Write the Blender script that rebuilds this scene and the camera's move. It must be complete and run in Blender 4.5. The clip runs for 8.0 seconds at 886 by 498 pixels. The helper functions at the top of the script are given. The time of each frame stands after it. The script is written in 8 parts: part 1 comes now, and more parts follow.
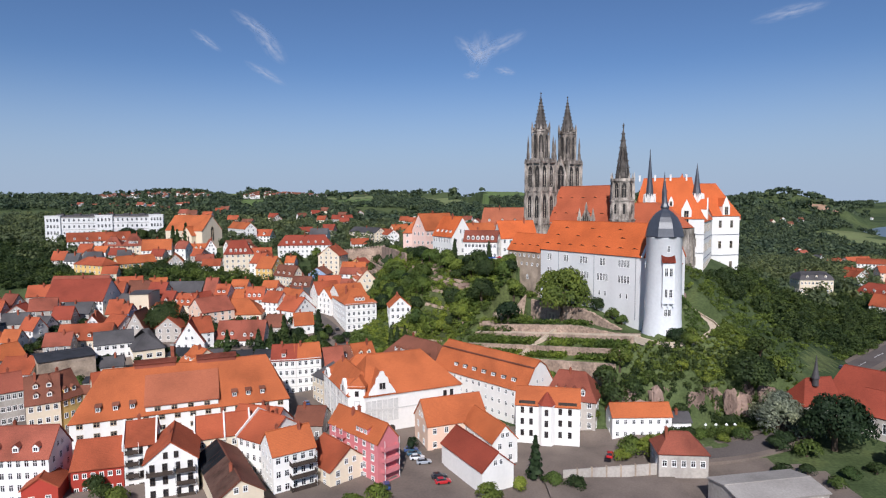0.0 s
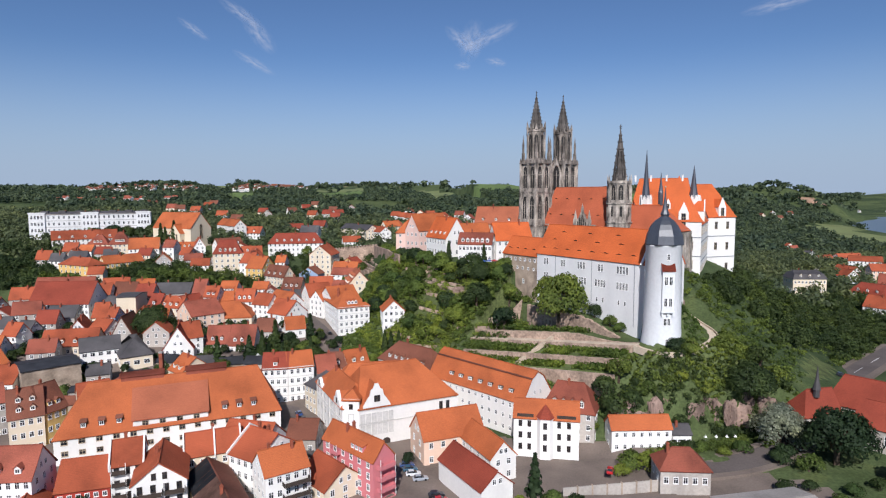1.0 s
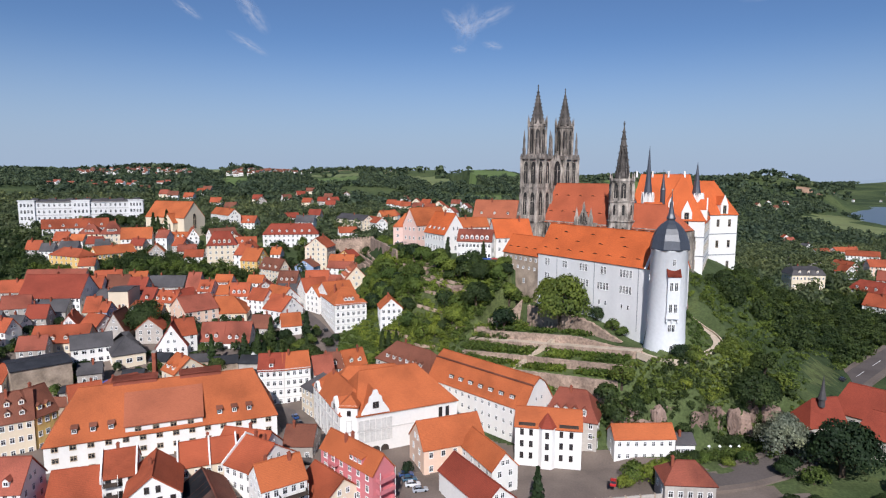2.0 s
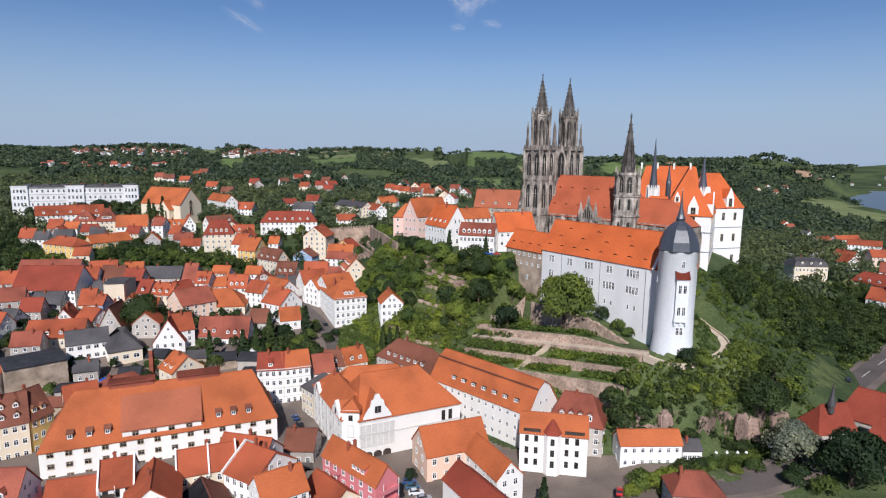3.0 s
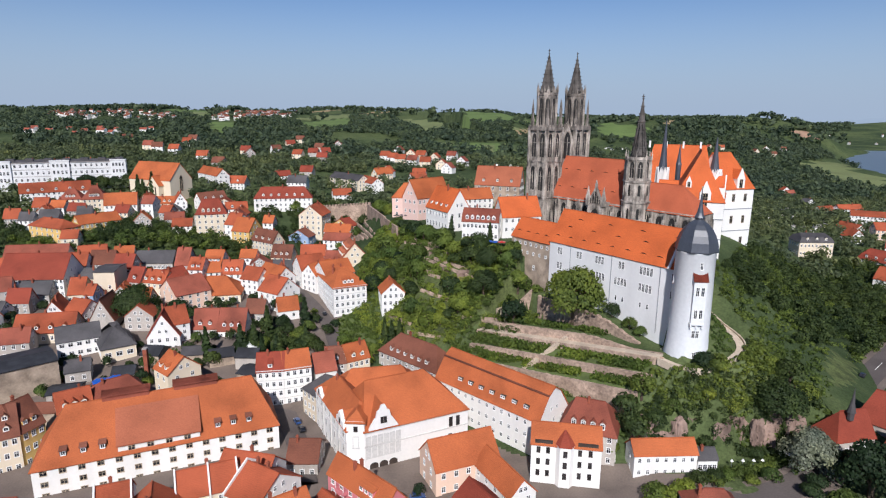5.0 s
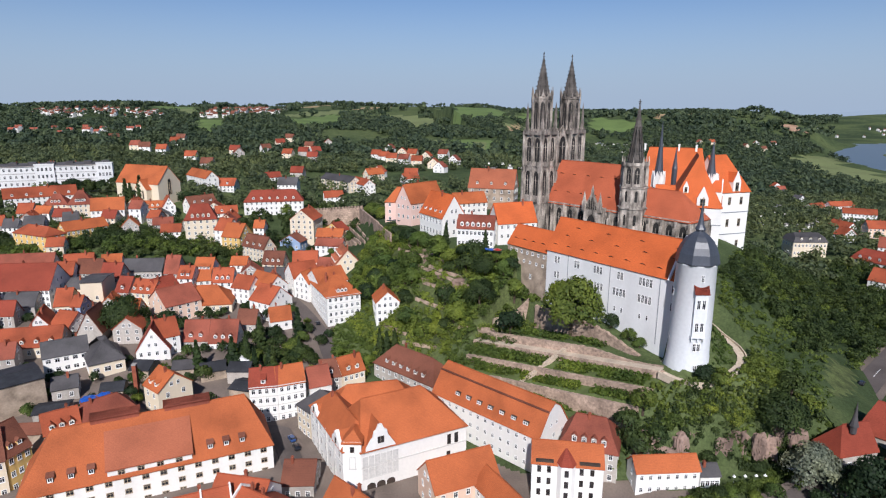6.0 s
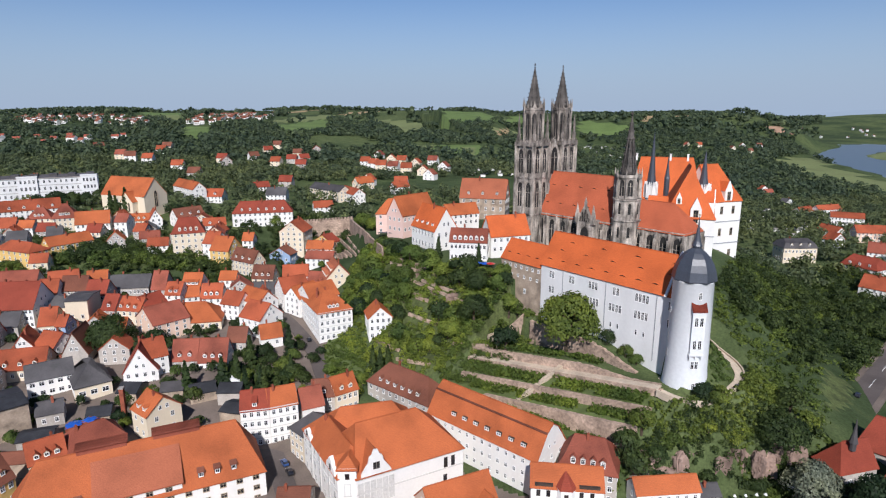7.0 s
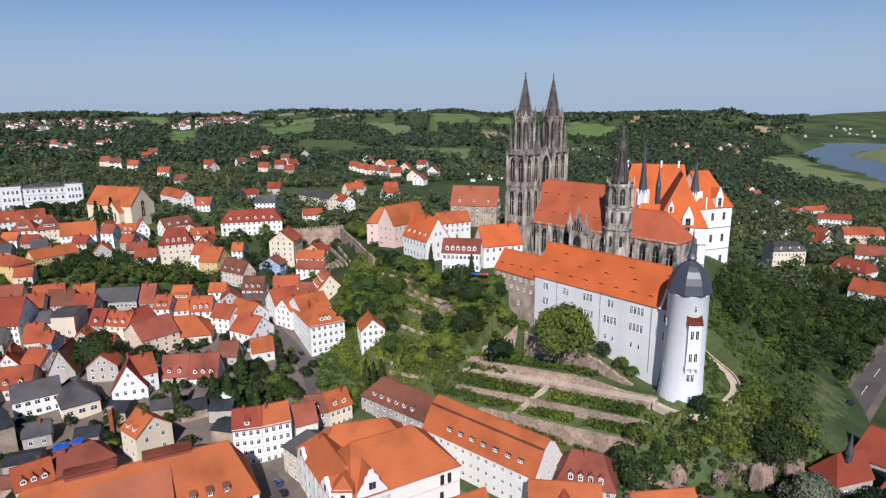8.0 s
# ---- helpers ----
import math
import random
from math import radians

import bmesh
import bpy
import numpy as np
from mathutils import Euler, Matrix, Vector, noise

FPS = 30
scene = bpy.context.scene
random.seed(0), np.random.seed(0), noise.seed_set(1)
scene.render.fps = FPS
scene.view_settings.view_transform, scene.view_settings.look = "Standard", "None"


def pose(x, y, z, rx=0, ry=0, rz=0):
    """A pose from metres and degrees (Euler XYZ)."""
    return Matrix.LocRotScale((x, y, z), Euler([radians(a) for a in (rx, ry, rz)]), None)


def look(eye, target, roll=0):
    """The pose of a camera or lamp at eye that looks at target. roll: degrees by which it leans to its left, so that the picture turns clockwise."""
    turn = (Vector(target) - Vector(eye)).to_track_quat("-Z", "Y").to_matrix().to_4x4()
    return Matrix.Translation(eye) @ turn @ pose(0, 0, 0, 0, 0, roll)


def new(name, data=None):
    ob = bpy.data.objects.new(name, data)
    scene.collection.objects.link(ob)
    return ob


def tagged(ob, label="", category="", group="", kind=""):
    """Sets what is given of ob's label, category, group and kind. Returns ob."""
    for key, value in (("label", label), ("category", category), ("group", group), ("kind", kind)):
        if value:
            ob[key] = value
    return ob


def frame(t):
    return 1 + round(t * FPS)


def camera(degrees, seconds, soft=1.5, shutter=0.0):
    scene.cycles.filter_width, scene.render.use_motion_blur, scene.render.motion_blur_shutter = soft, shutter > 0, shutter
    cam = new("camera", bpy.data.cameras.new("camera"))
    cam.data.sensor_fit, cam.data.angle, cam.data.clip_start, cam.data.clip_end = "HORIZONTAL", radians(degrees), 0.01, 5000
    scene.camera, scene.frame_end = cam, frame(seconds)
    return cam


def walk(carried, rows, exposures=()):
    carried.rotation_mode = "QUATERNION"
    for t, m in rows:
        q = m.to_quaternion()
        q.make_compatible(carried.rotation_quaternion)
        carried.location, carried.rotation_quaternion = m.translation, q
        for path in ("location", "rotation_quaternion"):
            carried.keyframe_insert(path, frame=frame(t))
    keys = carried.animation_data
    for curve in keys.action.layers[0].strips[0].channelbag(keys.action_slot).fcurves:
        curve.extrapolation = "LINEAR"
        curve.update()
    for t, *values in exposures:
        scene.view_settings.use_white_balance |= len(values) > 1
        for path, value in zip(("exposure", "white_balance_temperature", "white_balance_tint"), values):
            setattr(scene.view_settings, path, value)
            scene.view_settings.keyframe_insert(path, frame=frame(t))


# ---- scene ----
cam = camera(72.9, 8.0, 1.2)
PATH = [
    (0, (0.313, 0.075, 73.628), (0.312, 2.069, 73.471), -0.4),
    (0.5, (-0.482, 2.759, 76.246), (-0.464, 4.751, 76.074), -0.4),
    (1, (-1.463, 5.316, 78.89), (-1.432, 7.307, 78.702), -0.3),
    (1.5, (-2.51, 8.013, 81.604), (-2.469, 10.001, 81.392), -0.0),
    (3, (-5.517, 16.492, 90.194), (-5.457, 18.467, 89.887), 0.6),
    (3.5, (-6.529, 19.567, 93.096), (-6.465, 21.536, 92.752), 0.6),
    (4, (-7.476, 22.706, 96.04), (-7.407, 24.668, 95.657), 0.7),
    (4.5, (-8.38, 25.67, 98.801), (-8.307, 27.624, 98.382), 0.6),
    (6, (-10.705, 33.922, 106.376), (-10.593, 35.864, 105.912), 0.2),
    (6.5, (-11.317, 36.182, 108.538), (-11.188, 38.124, 108.075), -0.0),
    (7, (-11.934, 38.089, 110.557), (-11.786, 40.031, 110.101), -0.2),
    (7.5, (-12.534, 39.674, 112.456), (-12.37, 41.615, 112.003), -0.5),
    (8, (-13.067, 40.93, 114.347), (-12.883, 42.87, 113.893), -0.6),
]
walk(cam, [(t, look(eye, target, roll)) for t, eye, target, roll in PATH], [(0.0, 0.1, 5900, 14), (8.0, 0.1, 5900, 14)])

# ---- daylight ----
SUN_AWAY = Vector((-0.1, -0.995, 0.0)).normalized()
SUN_UP = 39.0
world = bpy.data.worlds.new("world")
scene.world = world
world.use_nodes = True
wt = world.node_tree
sky = wt.nodes.new("ShaderNodeTexSky")
sky.sky_type, sky.sun_disc = "NISHITA", False
sky.sun_elevation = radians(SUN_UP)
sky.sun_rotation = math.atan2(SUN_AWAY.x, SUN_AWAY.y)
sky.altitude, sky.air_density, sky.dust_density, sky.ozone_density = 900, 1.0, 0.15, 3.5
cool = wt.nodes.new("ShaderNodeMix")
cool.data_type, cool.blend_type = "RGBA", "MULTIPLY"
cool.inputs["Factor"].default_value, cool.inputs["B"].default_value = 1.0, (0.88, 0.95, 1.03, 1)
wt.links.new(sky.outputs["Color"], cool.inputs["A"])
wt.links.new(cool.outputs["Result"], wt.nodes["Background"].inputs["Color"])
wt.nodes["Background"].inputs["Strength"].default_value = 0.069
sun = new("sun", bpy.data.lights.new("sun", "SUN"))
sun.data.energy, sun.data.angle, sun.data.color = 5.0, radians(0.5), (1.0, 0.945, 0.865)
sun_dir = Vector((SUN_AWAY.x * math.cos(radians(SUN_UP)), SUN_AWAY.y * math.cos(radians(SUN_UP)), math.sin(radians(SUN_UP))))
sun.matrix_world = look(sun_dir * 800 + Vector((0, 200, 0)), (0, 200, 0))


# ---- materials ----
def nodes_of(name, rough=0.8, metal=0.0, spec=0.3):
    m = bpy.data.materials.new(name)
    m.use_nodes = True
    nt = m.node_tree
    b = nt.nodes["Principled BSDF"]
    b.inputs["Roughness"].default_value = rough
    b.inputs["Metallic"].default_value = metal
    b.inputs["Specular IOR Level"].default_value = spec
    return m, nt, b


def noise_tex(nt, scale, detail=3.0, stretch=(1, 1, 1)):
    g = nt.nodes.new("ShaderNodeNewGeometry")
    mp = nt.nodes.new("ShaderNodeMapping")
    mp.inputs["Scale"].default_value = stretch
    n = nt.nodes.new("ShaderNodeTexNoise")
    n.inputs["Scale"].default_value, n.inputs["Detail"].default_value = scale, detail
    nt.links.new(g.outputs["Position"], mp.inputs["Vector"])
    nt.links.new(mp.outputs["Vector"], n.inputs["Vector"])
    return n.outputs["Fac"]


def ramp(nt, fac, stops):
    r = nt.nodes.new("ShaderNodeValToRGB")
    e = r.color_ramp.elements
    e[0].position, e[0].color = stops[0][0], (*stops[0][1], 1)
    e[1].position, e[1].color = stops[-1][0], (*stops[-1][1], 1)
    for p, c in stops[1:-1]:
        k = e.new(p)
        k.color = (*c, 1)
    nt.links.new(fac, r.inputs["Fac"])
    return r.outputs["Color"]


def mixed(nt, a, b, fac, kind="MIX"):
    x = nt.nodes.new("ShaderNodeMix")
    x.data_type, x.blend_type = "RGBA", kind
    for sock, v in ((x.inputs["Factor"], fac), (x.inputs["A"], a), (x.inputs["B"], b)):
        if hasattr(v, "is_output"):
            nt.links.new(v, sock)
        else:
            sock.default_value = v if isinstance(v, float) else (*v, 1)
    return x.outputs["Result"]


def bumped(nt, b, fac, strength, dist):
    k = nt.nodes.new("ShaderNodeBump")
    k.inputs["Strength"].default_value, k.inputs["Distance"].default_value = strength, dist
    nt.links.new(fac, k.inputs["Height"])
    nt.links.new(k.outputs["Normal"], b.inputs["Normal"])


def shade(c, f):
    return tuple(min(1.0, v * f) for v in c)


def weathered(name, c, dark=0.72, light=1.12, big=0.12, fine=2.5, rough=0.85, vary=0.0, bump=0.15, streak=(1, 1, 1), spec=0.25, grain=0.14):
    """A matt surface with broad stains, fine grain and a different tone on each thing."""
    m, nt, b = nodes_of(name, rough, 0.0, spec)
    broad = ramp(nt, noise_tex(nt, big, 4, streak), [(0.3, shade(c, dark)), (0.52, c), (0.75, shade(c, light))])
    speck = ramp(nt, noise_tex(nt, fine, 4), [(0.3, (1 - grain,) * 3), (0.7, (1 + grain * 0.5,) * 3)])
    out = mixed(nt, broad, speck, 1.0, "MULTIPLY")
    if vary:
        o = nt.nodes.new("ShaderNodeObjectInfo")
        tone = ramp(nt, o.outputs["Random"], [(0.0, (1 - vary, 1 - vary * 1.15, 1 - vary * 1.2)), (1.0, (1 + vary * 0.5, 1 + vary * 0.4, 1 + vary * 0.4))])
        out = mixed(nt, out, tone, 1.0, "MULTIPLY")
    nt.links.new(out, b.inputs["Base Color"])
    if bump:
        bumped(nt, b, noise_tex(nt, fine, 5), bump, 0.15)
    return m


def coursed(name, c, dark, light, vary, grain=0.26, step=0.27):
    """Roof tiles: stained, mottled tile by tile, with faint courses along the slope."""
    m = weathered(name, c, dark, light, 0.11, 4.5, 0.82, vary, 0.2, grain=grain)
    nt = m.node_tree
    b = nt.nodes["Principled BSDF"]
    col = b.inputs["Base Color"].links[0].from_socket
    g, x = nt.nodes.new("ShaderNodeNewGeometry"), nt.nodes.new("ShaderNodeSeparateXYZ")
    nt.links.new(g.outputs["Position"], x.inputs["Vector"])
    k = nt.nodes.new("ShaderNodeMath")
    k.operation = "MULTIPLY"
    k.inputs[1].default_value = 2 * math.pi / step
    nt.links.new(x.outputs["Z"], k.inputs[0])
    w = nt.nodes.new("ShaderNodeMath")
    w.operation = "SINE"
    nt.links.new(k.outputs["Value"], w.inputs[0])
    h = nt.nodes.new("ShaderNodeMapRange")
    h.inputs["From Min"].default_value = -1.0
    nt.links.new(w.outputs["Value"], h.inputs["Value"])
    rows = ramp(nt, h.outputs["Result"], [(0.0, (0.92, 0.92, 0.92)), (0.45, (1.02, 1.02, 1.02)), (1.0, (1.03, 1.03, 1.03))])
    nt.links.new(mixed(nt, col, rows, 1.0, "MULTIPLY"), b.inputs["Base Color"])
    return m


M = {}
M["tile_orange"] = coursed("tile_orange", (0.44, 0.12, 0.04), 0.74, 1.12, 0.10)
M["tile_castle"] = coursed("tile_castle", (0.54, 0.12, 0.032), 0.82, 1.1, 0.04)
M["tile_red"] = coursed("tile_red", (0.35, 0.085, 0.036), 0.7, 1.2, 0.18)
M["tile_old"] = coursed("tile_old", (0.285, 0.083, 0.05), 0.62, 1.25, 0.2)
M["tile_brown"] = coursed("tile_brown", (0.20, 0.075, 0.045), 0.7, 1.25, 0.15)
M["tile_crimson"] = coursed("tile_crimson", (0.27, 0.055, 0.03), 0.8, 1.15, 0.1)
M["tar"] = weathered("tar", (0.035, 0.036, 0.04), 0.7, 1.4, 0.3, 2.0, 0.75, 0.1, 0.1)
M["rust"] = weathered("rust", (0.21, 0.12, 0.09), 0.6, 1.3, 0.35, 2.5, 0.85, 0.12, 0.3)
M["tile_dull"] = coursed("tile_dull", (0.36, 0.112, 0.055), 0.8, 1.12, 0.05)
M["slate"] = weathered("slate", (0.085, 0.08, 0.08), 0.7, 1.3, 0.15, 2.5, 0.6, 0.15)
M["slate_blue"] = weathered("slate_blue", (0.055, 0.062, 0.078), 0.75, 1.3, 0.25, 2.5, 0.42, 0.05, 0.08, (1, 1, 0.3), 0.5)
M["white"] = weathered("white", (0.80, 0.78, 0.73), 0.9, 1.05, 0.11, 1.4, 0.9, 0.06, 0.05, (1, 1, 0.25), grain=0.04)
M["castle_white"] = weathered("castle_white", (0.78, 0.76, 0.72), 0.9, 1.04, 0.10, 1.0, 0.9, 0.02, 0.05, (1, 1, 0.25), grain=0.04)
M["grey_white"] = weathered("grey_white", (0.70, 0.69, 0.67), 0.9, 1.06, 0.12, 1.2, 0.9, 0.02, 0.05, (1, 1, 0.3), grain=0.04)
M["tower_white"] = weathered("tower_white", (0.66, 0.67, 0.67), 0.88, 1.05, 0.10, 1.0, 0.9, 0.02, 0.08, (1, 1, 0.25), grain=0.06)
# near-black for flat lancet faces: the shade of their depth as colour
M["opening_shade"] = weathered("opening_shade", (0.03, 0.028, 0.026), 0.7, 1.3, 0.4, 2.0, 0.7, 0.0, 0.0)
M["cream"] = weathered("cream", (0.72, 0.62, 0.46), 0.88, 1.06, 0.11, 1.4, 0.9, 0.08, 0.05, (1, 1, 0.25), grain=0.04)
M["yellow"] = weathered("yellow", (0.68, 0.46, 0.16), 0.88, 1.06, 0.11, 1.4, 0.9, 0.06, 0.05, (1, 1, 0.25), grain=0.04)
M["peach"] = weathered("peach", (0.78, 0.57, 0.43), 0.9, 1.05, 0.11, 1.4, 0.9, 0.06, 0.05, (1, 1, 0.25), grain=0.04)
M["pink"] = weathered("pink", (0.60, 0.20, 0.21), 0.9, 1.05, 0.11, 1.4, 0.9, 0.02, 0.05, (1, 1, 0.25), grain=0.04)
M["pale_pink"] = weathered("pale_pink", (0.74, 0.52, 0.44), 0.9, 1.05, 0.11, 1.4, 0.9, 0.02, 0.05, (1, 1, 0.25), grain=0.04)
M["red_wall"] = weathered("red_wall", (0.40, 0.055, 0.035), 0.85, 1.06, 0.11, 1.4, 0.9, 0.02, 0.05, (1, 1, 0.25), grain=0.04)
M["blue_wall"] = weathered("blue_wall", (0.30, 0.40, 0.56), 0.9, 1.06, 0.11, 1.4, 0.9, 0.02, 0.05, (1, 1, 0.25), grain=0.04)
M["grey_wall"] = weathered("grey_wall", (0.45, 0.41, 0.36), 0.7, 1.1, 0.14, 1.4, 0.9, 0.1, 0.1, (1, 1, 0.3))
M["rubble"] = weathered("rubble", (0.40, 0.315, 0.235), 0.6, 1.3, 0.25, 1.6, 0.95, 0.06, 0.6)
M["terrace_stone"] = weathered("terrace_stone", (0.43, 0.315, 0.235), 0.6, 1.3, 0.2, 1.1, 0.95, 0.08, 0.8, grain=0.4)
M["cathedral_stone"] = weathered("cathedral_stone", (0.37, 0.325, 0.275), 0.2, 1.9, 0.5, 1.3, 0.95, 0.08, 0.5, (1, 1, 0.3), grain=0.3)
M["belfry_stone"] = weathered("belfry_stone", (0.235, 0.205, 0.175), 0.25, 2.2, 0.5, 1.3, 0.95, 0.08, 0.5, (1, 1, 0.3), grain=0.3)
M["tile_nave"] = coursed("tile_nave", (0.43, 0.108, 0.048), 0.8, 1.12, 0.04)
M["dark_stone"] = weathered("dark_stone", (0.10, 0.088, 0.078), 0.5, 1.6, 0.3, 1.5, 0.95, 0.0, 0.5)
M["rock"] = weathered("rock", (0.27, 0.19, 0.15), 0.45, 1.4, 0.12, 0.7, 0.95, 0.1, 1.0)
M["path"] = weathered("path", (0.54, 0.44, 0.33), 0.8, 1.15, 0.2, 1.5, 0.95, 0.0, 0.3)
M["asphalt"] = weathered("asphalt", (0.115, 0.095, 0.085), 0.75, 1.25, 0.08, 2.0, 0.9, 0.0, 0.1)
M["paving"] = weathered("paving", (0.175, 0.138, 0.113), 0.75, 1.2, 0.1, 2.0, 0.9, 0.0, 0.1)
M["concrete"] = weathered("concrete", (0.33, 0.30, 0.27), 0.75, 1.15, 0.1, 2.0, 0.9, 0.0, 0.1)
M["trim_white"] = weathered("trim_white", (0.80, 0.79, 0.76), 0.93, 1.03, 0.3, 2.0, 0.7, 0.0, 0.0)
M["trim_grey"] = weathered("trim_grey", (0.60, 0.58, 0.54), 0.9, 1.05, 0.3, 2.0, 0.8, 0.0, 0.0)
M["trim_sand"] = weathered("trim_sand", (0.45, 0.36, 0.25), 0.8, 1.1, 0.3, 2.0, 0.85, 0.0, 0.1)
M["wood_dark"] = weathered("wood_dark", (0.06, 0.045, 0.035), 0.7, 1.3, 0.6, 4.0, 0.8, 0.1, 0.2)
M["metal_grey"] = weathered("metal_grey", (0.22, 0.23, 0.25), 0.8, 1.15, 0.4, 3.0, 0.45, 0.0, 0.05, (1, 1, 1), 0.5)
M["brick_red"] = weathered("brick_red", (0.30, 0.09, 0.05), 0.65, 1.2, 0.5, 3.0, 0.9, 0.15, 0.3)
m, nt, b = nodes_of("glass", 0.12, 0.0, 0.6)
nt.links.new(ramp(nt, noise_tex(nt, 0.35, 2), [(0.4, (0.012, 0.013, 0.016)), (0.7, (0.05, 0.05, 0.055))]), b.inputs["Base Color"])
M["glass"] = m


def leaf_material(name, a, c, light):
    m, nt, b = nodes_of(name, 0.65, 0.0, 0.25)
    g = nt.nodes.new("ShaderNodeNewGeometry")
    col = ramp(nt, g.outputs["Random Per Island"], [(0.0, a), (0.6, c), (1.0, light)])
    o = nt.nodes.new("ShaderNodeObjectInfo")
    tone = ramp(nt, o.outputs["Random"], [(0.0, (0.62, 0.72, 0.75)), (1.0, (1.25, 1.15, 0.85))])
    col = mixed(nt, col, tone, 1.0, "MULTIPLY")
    broad = ramp(nt, noise_tex(nt, 0.025, 3), [(0.35, (0.7, 0.78, 0.8)), (0.7, (1.2, 1.15, 0.9))])
    col = mixed(nt, col, broad, 1.0, "MULTIPLY")
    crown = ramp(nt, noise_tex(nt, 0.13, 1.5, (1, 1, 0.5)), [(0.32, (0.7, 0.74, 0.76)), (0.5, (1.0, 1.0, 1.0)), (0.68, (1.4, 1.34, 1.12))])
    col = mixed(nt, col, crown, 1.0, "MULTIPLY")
    nt.links.new(col, b.inputs["Base Color"])
    t = nt.nodes.new("ShaderNodeBsdfTranslucent")
    nt.links.new(col, t.inputs["Color"])
    x = nt.nodes.new("ShaderNodeMixShader")
    x.inputs["Fac"].default_value = 0.36
    out = nt.nodes["Material Output"]
    nt.links.new(b.outputs["BSDF"], x.inputs[1])
    nt.links.new(t.outputs["BSDF"], x.inputs[2])
    nt.links.new(x.outputs["Shader"], out.inputs["Surface"])
    return m


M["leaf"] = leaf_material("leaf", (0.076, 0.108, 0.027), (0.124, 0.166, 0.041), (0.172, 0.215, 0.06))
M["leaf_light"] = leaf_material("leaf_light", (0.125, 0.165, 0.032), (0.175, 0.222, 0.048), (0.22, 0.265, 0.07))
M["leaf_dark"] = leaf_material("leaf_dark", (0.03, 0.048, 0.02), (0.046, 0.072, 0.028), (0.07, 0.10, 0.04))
# leaves of distant woods: air haze put into the colour, paler and bluer
M["leaf_hazed"] = leaf_material("leaf_hazed", (0.066, 0.088, 0.06), (0.096, 0.125, 0.082), (0.135, 0.165, 0.108))
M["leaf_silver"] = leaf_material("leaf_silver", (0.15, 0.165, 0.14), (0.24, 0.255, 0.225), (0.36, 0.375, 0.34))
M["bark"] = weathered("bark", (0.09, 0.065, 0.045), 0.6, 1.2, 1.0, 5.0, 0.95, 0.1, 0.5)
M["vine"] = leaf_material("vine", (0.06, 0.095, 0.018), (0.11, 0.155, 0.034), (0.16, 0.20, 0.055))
m, nt, b = nodes_of("water", 0.28, 0.0, 0.25)
b.inputs["Base Color"].default_value = (0.055, 0.08, 0.105, 1)
bumped(nt, b, noise_tex(nt, 0.4, 3), 0.15, 0.2)
M["water"] = m

# Ground: meadow, earth and woodland floor mixed by broad noise.
m, nt, b = nodes_of("ground", 0.95, 0.0, 0.1)
low = ramp(nt, noise_tex(nt, 0.006, 5), [(0.38, (0.046, 0.066, 0.028)), (0.5, (0.07, 0.095, 0.038)), (0.62, (0.105, 0.13, 0.05))])
mid = ramp(nt, noise_tex(nt, 0.08, 5), [(0.3, (0.6, 0.65, 0.6)), (0.6, (1.0, 1.0, 1.0)), (0.8, (1.35, 1.2, 1.0))])
fin = ramp(nt, noise_tex(nt, 1.2, 4), [(0.3, (0.7, 0.7, 0.7)), (0.7, (1.2, 1.2, 1.2))])
nt.links.new(mixed(nt, mixed(nt, low, mid, 1.0, "MULTIPLY"), fin, 1.0, "MULTIPLY"), b.inputs["Base Color"])
bumped(nt, b, noise_tex(nt, 0.9, 5), 0.6, 0.4)
M["ground"] = m
M["field_green"] = weathered("field_green", (0.125, 0.178, 0.05), 0.8, 1.15, 0.02, 0.3, 0.95, 0.0, 0.2)
M["field_pale"] = weathered("field_pale", (0.165, 0.19, 0.072), 0.8, 1.1, 0.02, 0.3, 0.95, 0.0, 0.2)
M["field_straw"] = weathered("field_straw", (0.36, 0.25, 0.13), 0.85, 1.1, 0.02, 0.3, 0.95, 0.0, 0.2)
M["quarry"] = weathered("quarry", (0.36, 0.225, 0.145), 0.6, 1.25, 0.03, 0.3, 0.95, 0.0, 0.5)
M["meadow"] = weathered("meadow", (0.105, 0.135, 0.042), 0.7, 1.25, 0.2, 1.4, 0.95, 0.0, 0.3)
M["lawn"] = weathered("lawn", (0.085, 0.104, 0.034), 0.55, 1.35, 0.22, 1.1, 0.95, 0.0, 0.4, grain=0.4)

# ---- terrain ----
PLATEAU = [(-30, 372), (-14, 330), (6, 303), (30, 275), (47, 251), (70, 217), (80, 213), (90, 238), (104, 265), (120, 300), (138, 328), (150, 350), (120, 385), (60, 392), (10, 385)]
BEND = [(65.5, 199.0, 27.6), (70, 193.6, 27.2), (78, 192.5, 27.2), (86, 196.5, 28.0), (92.5, 202.5, 29.0), (95.0, 210.5, 29.8), (93.5, 220, 31.5), (91.5, 230, 34.5), (93, 240, 38.0)]
WALL_FOOT = Vector((71.3, 209.5))     # corner of the granary's long front
WALL_WAY = Vector((-0.569, 0.822))    # along it, away from the round tower
WALL_OUT = Vector((-0.822, -0.569))   # down the slope


def smooth(a, b, v):
    k = np.clip((v - a) / (b - a), 0, 1)
    return k * k * (3 - 2 * k)


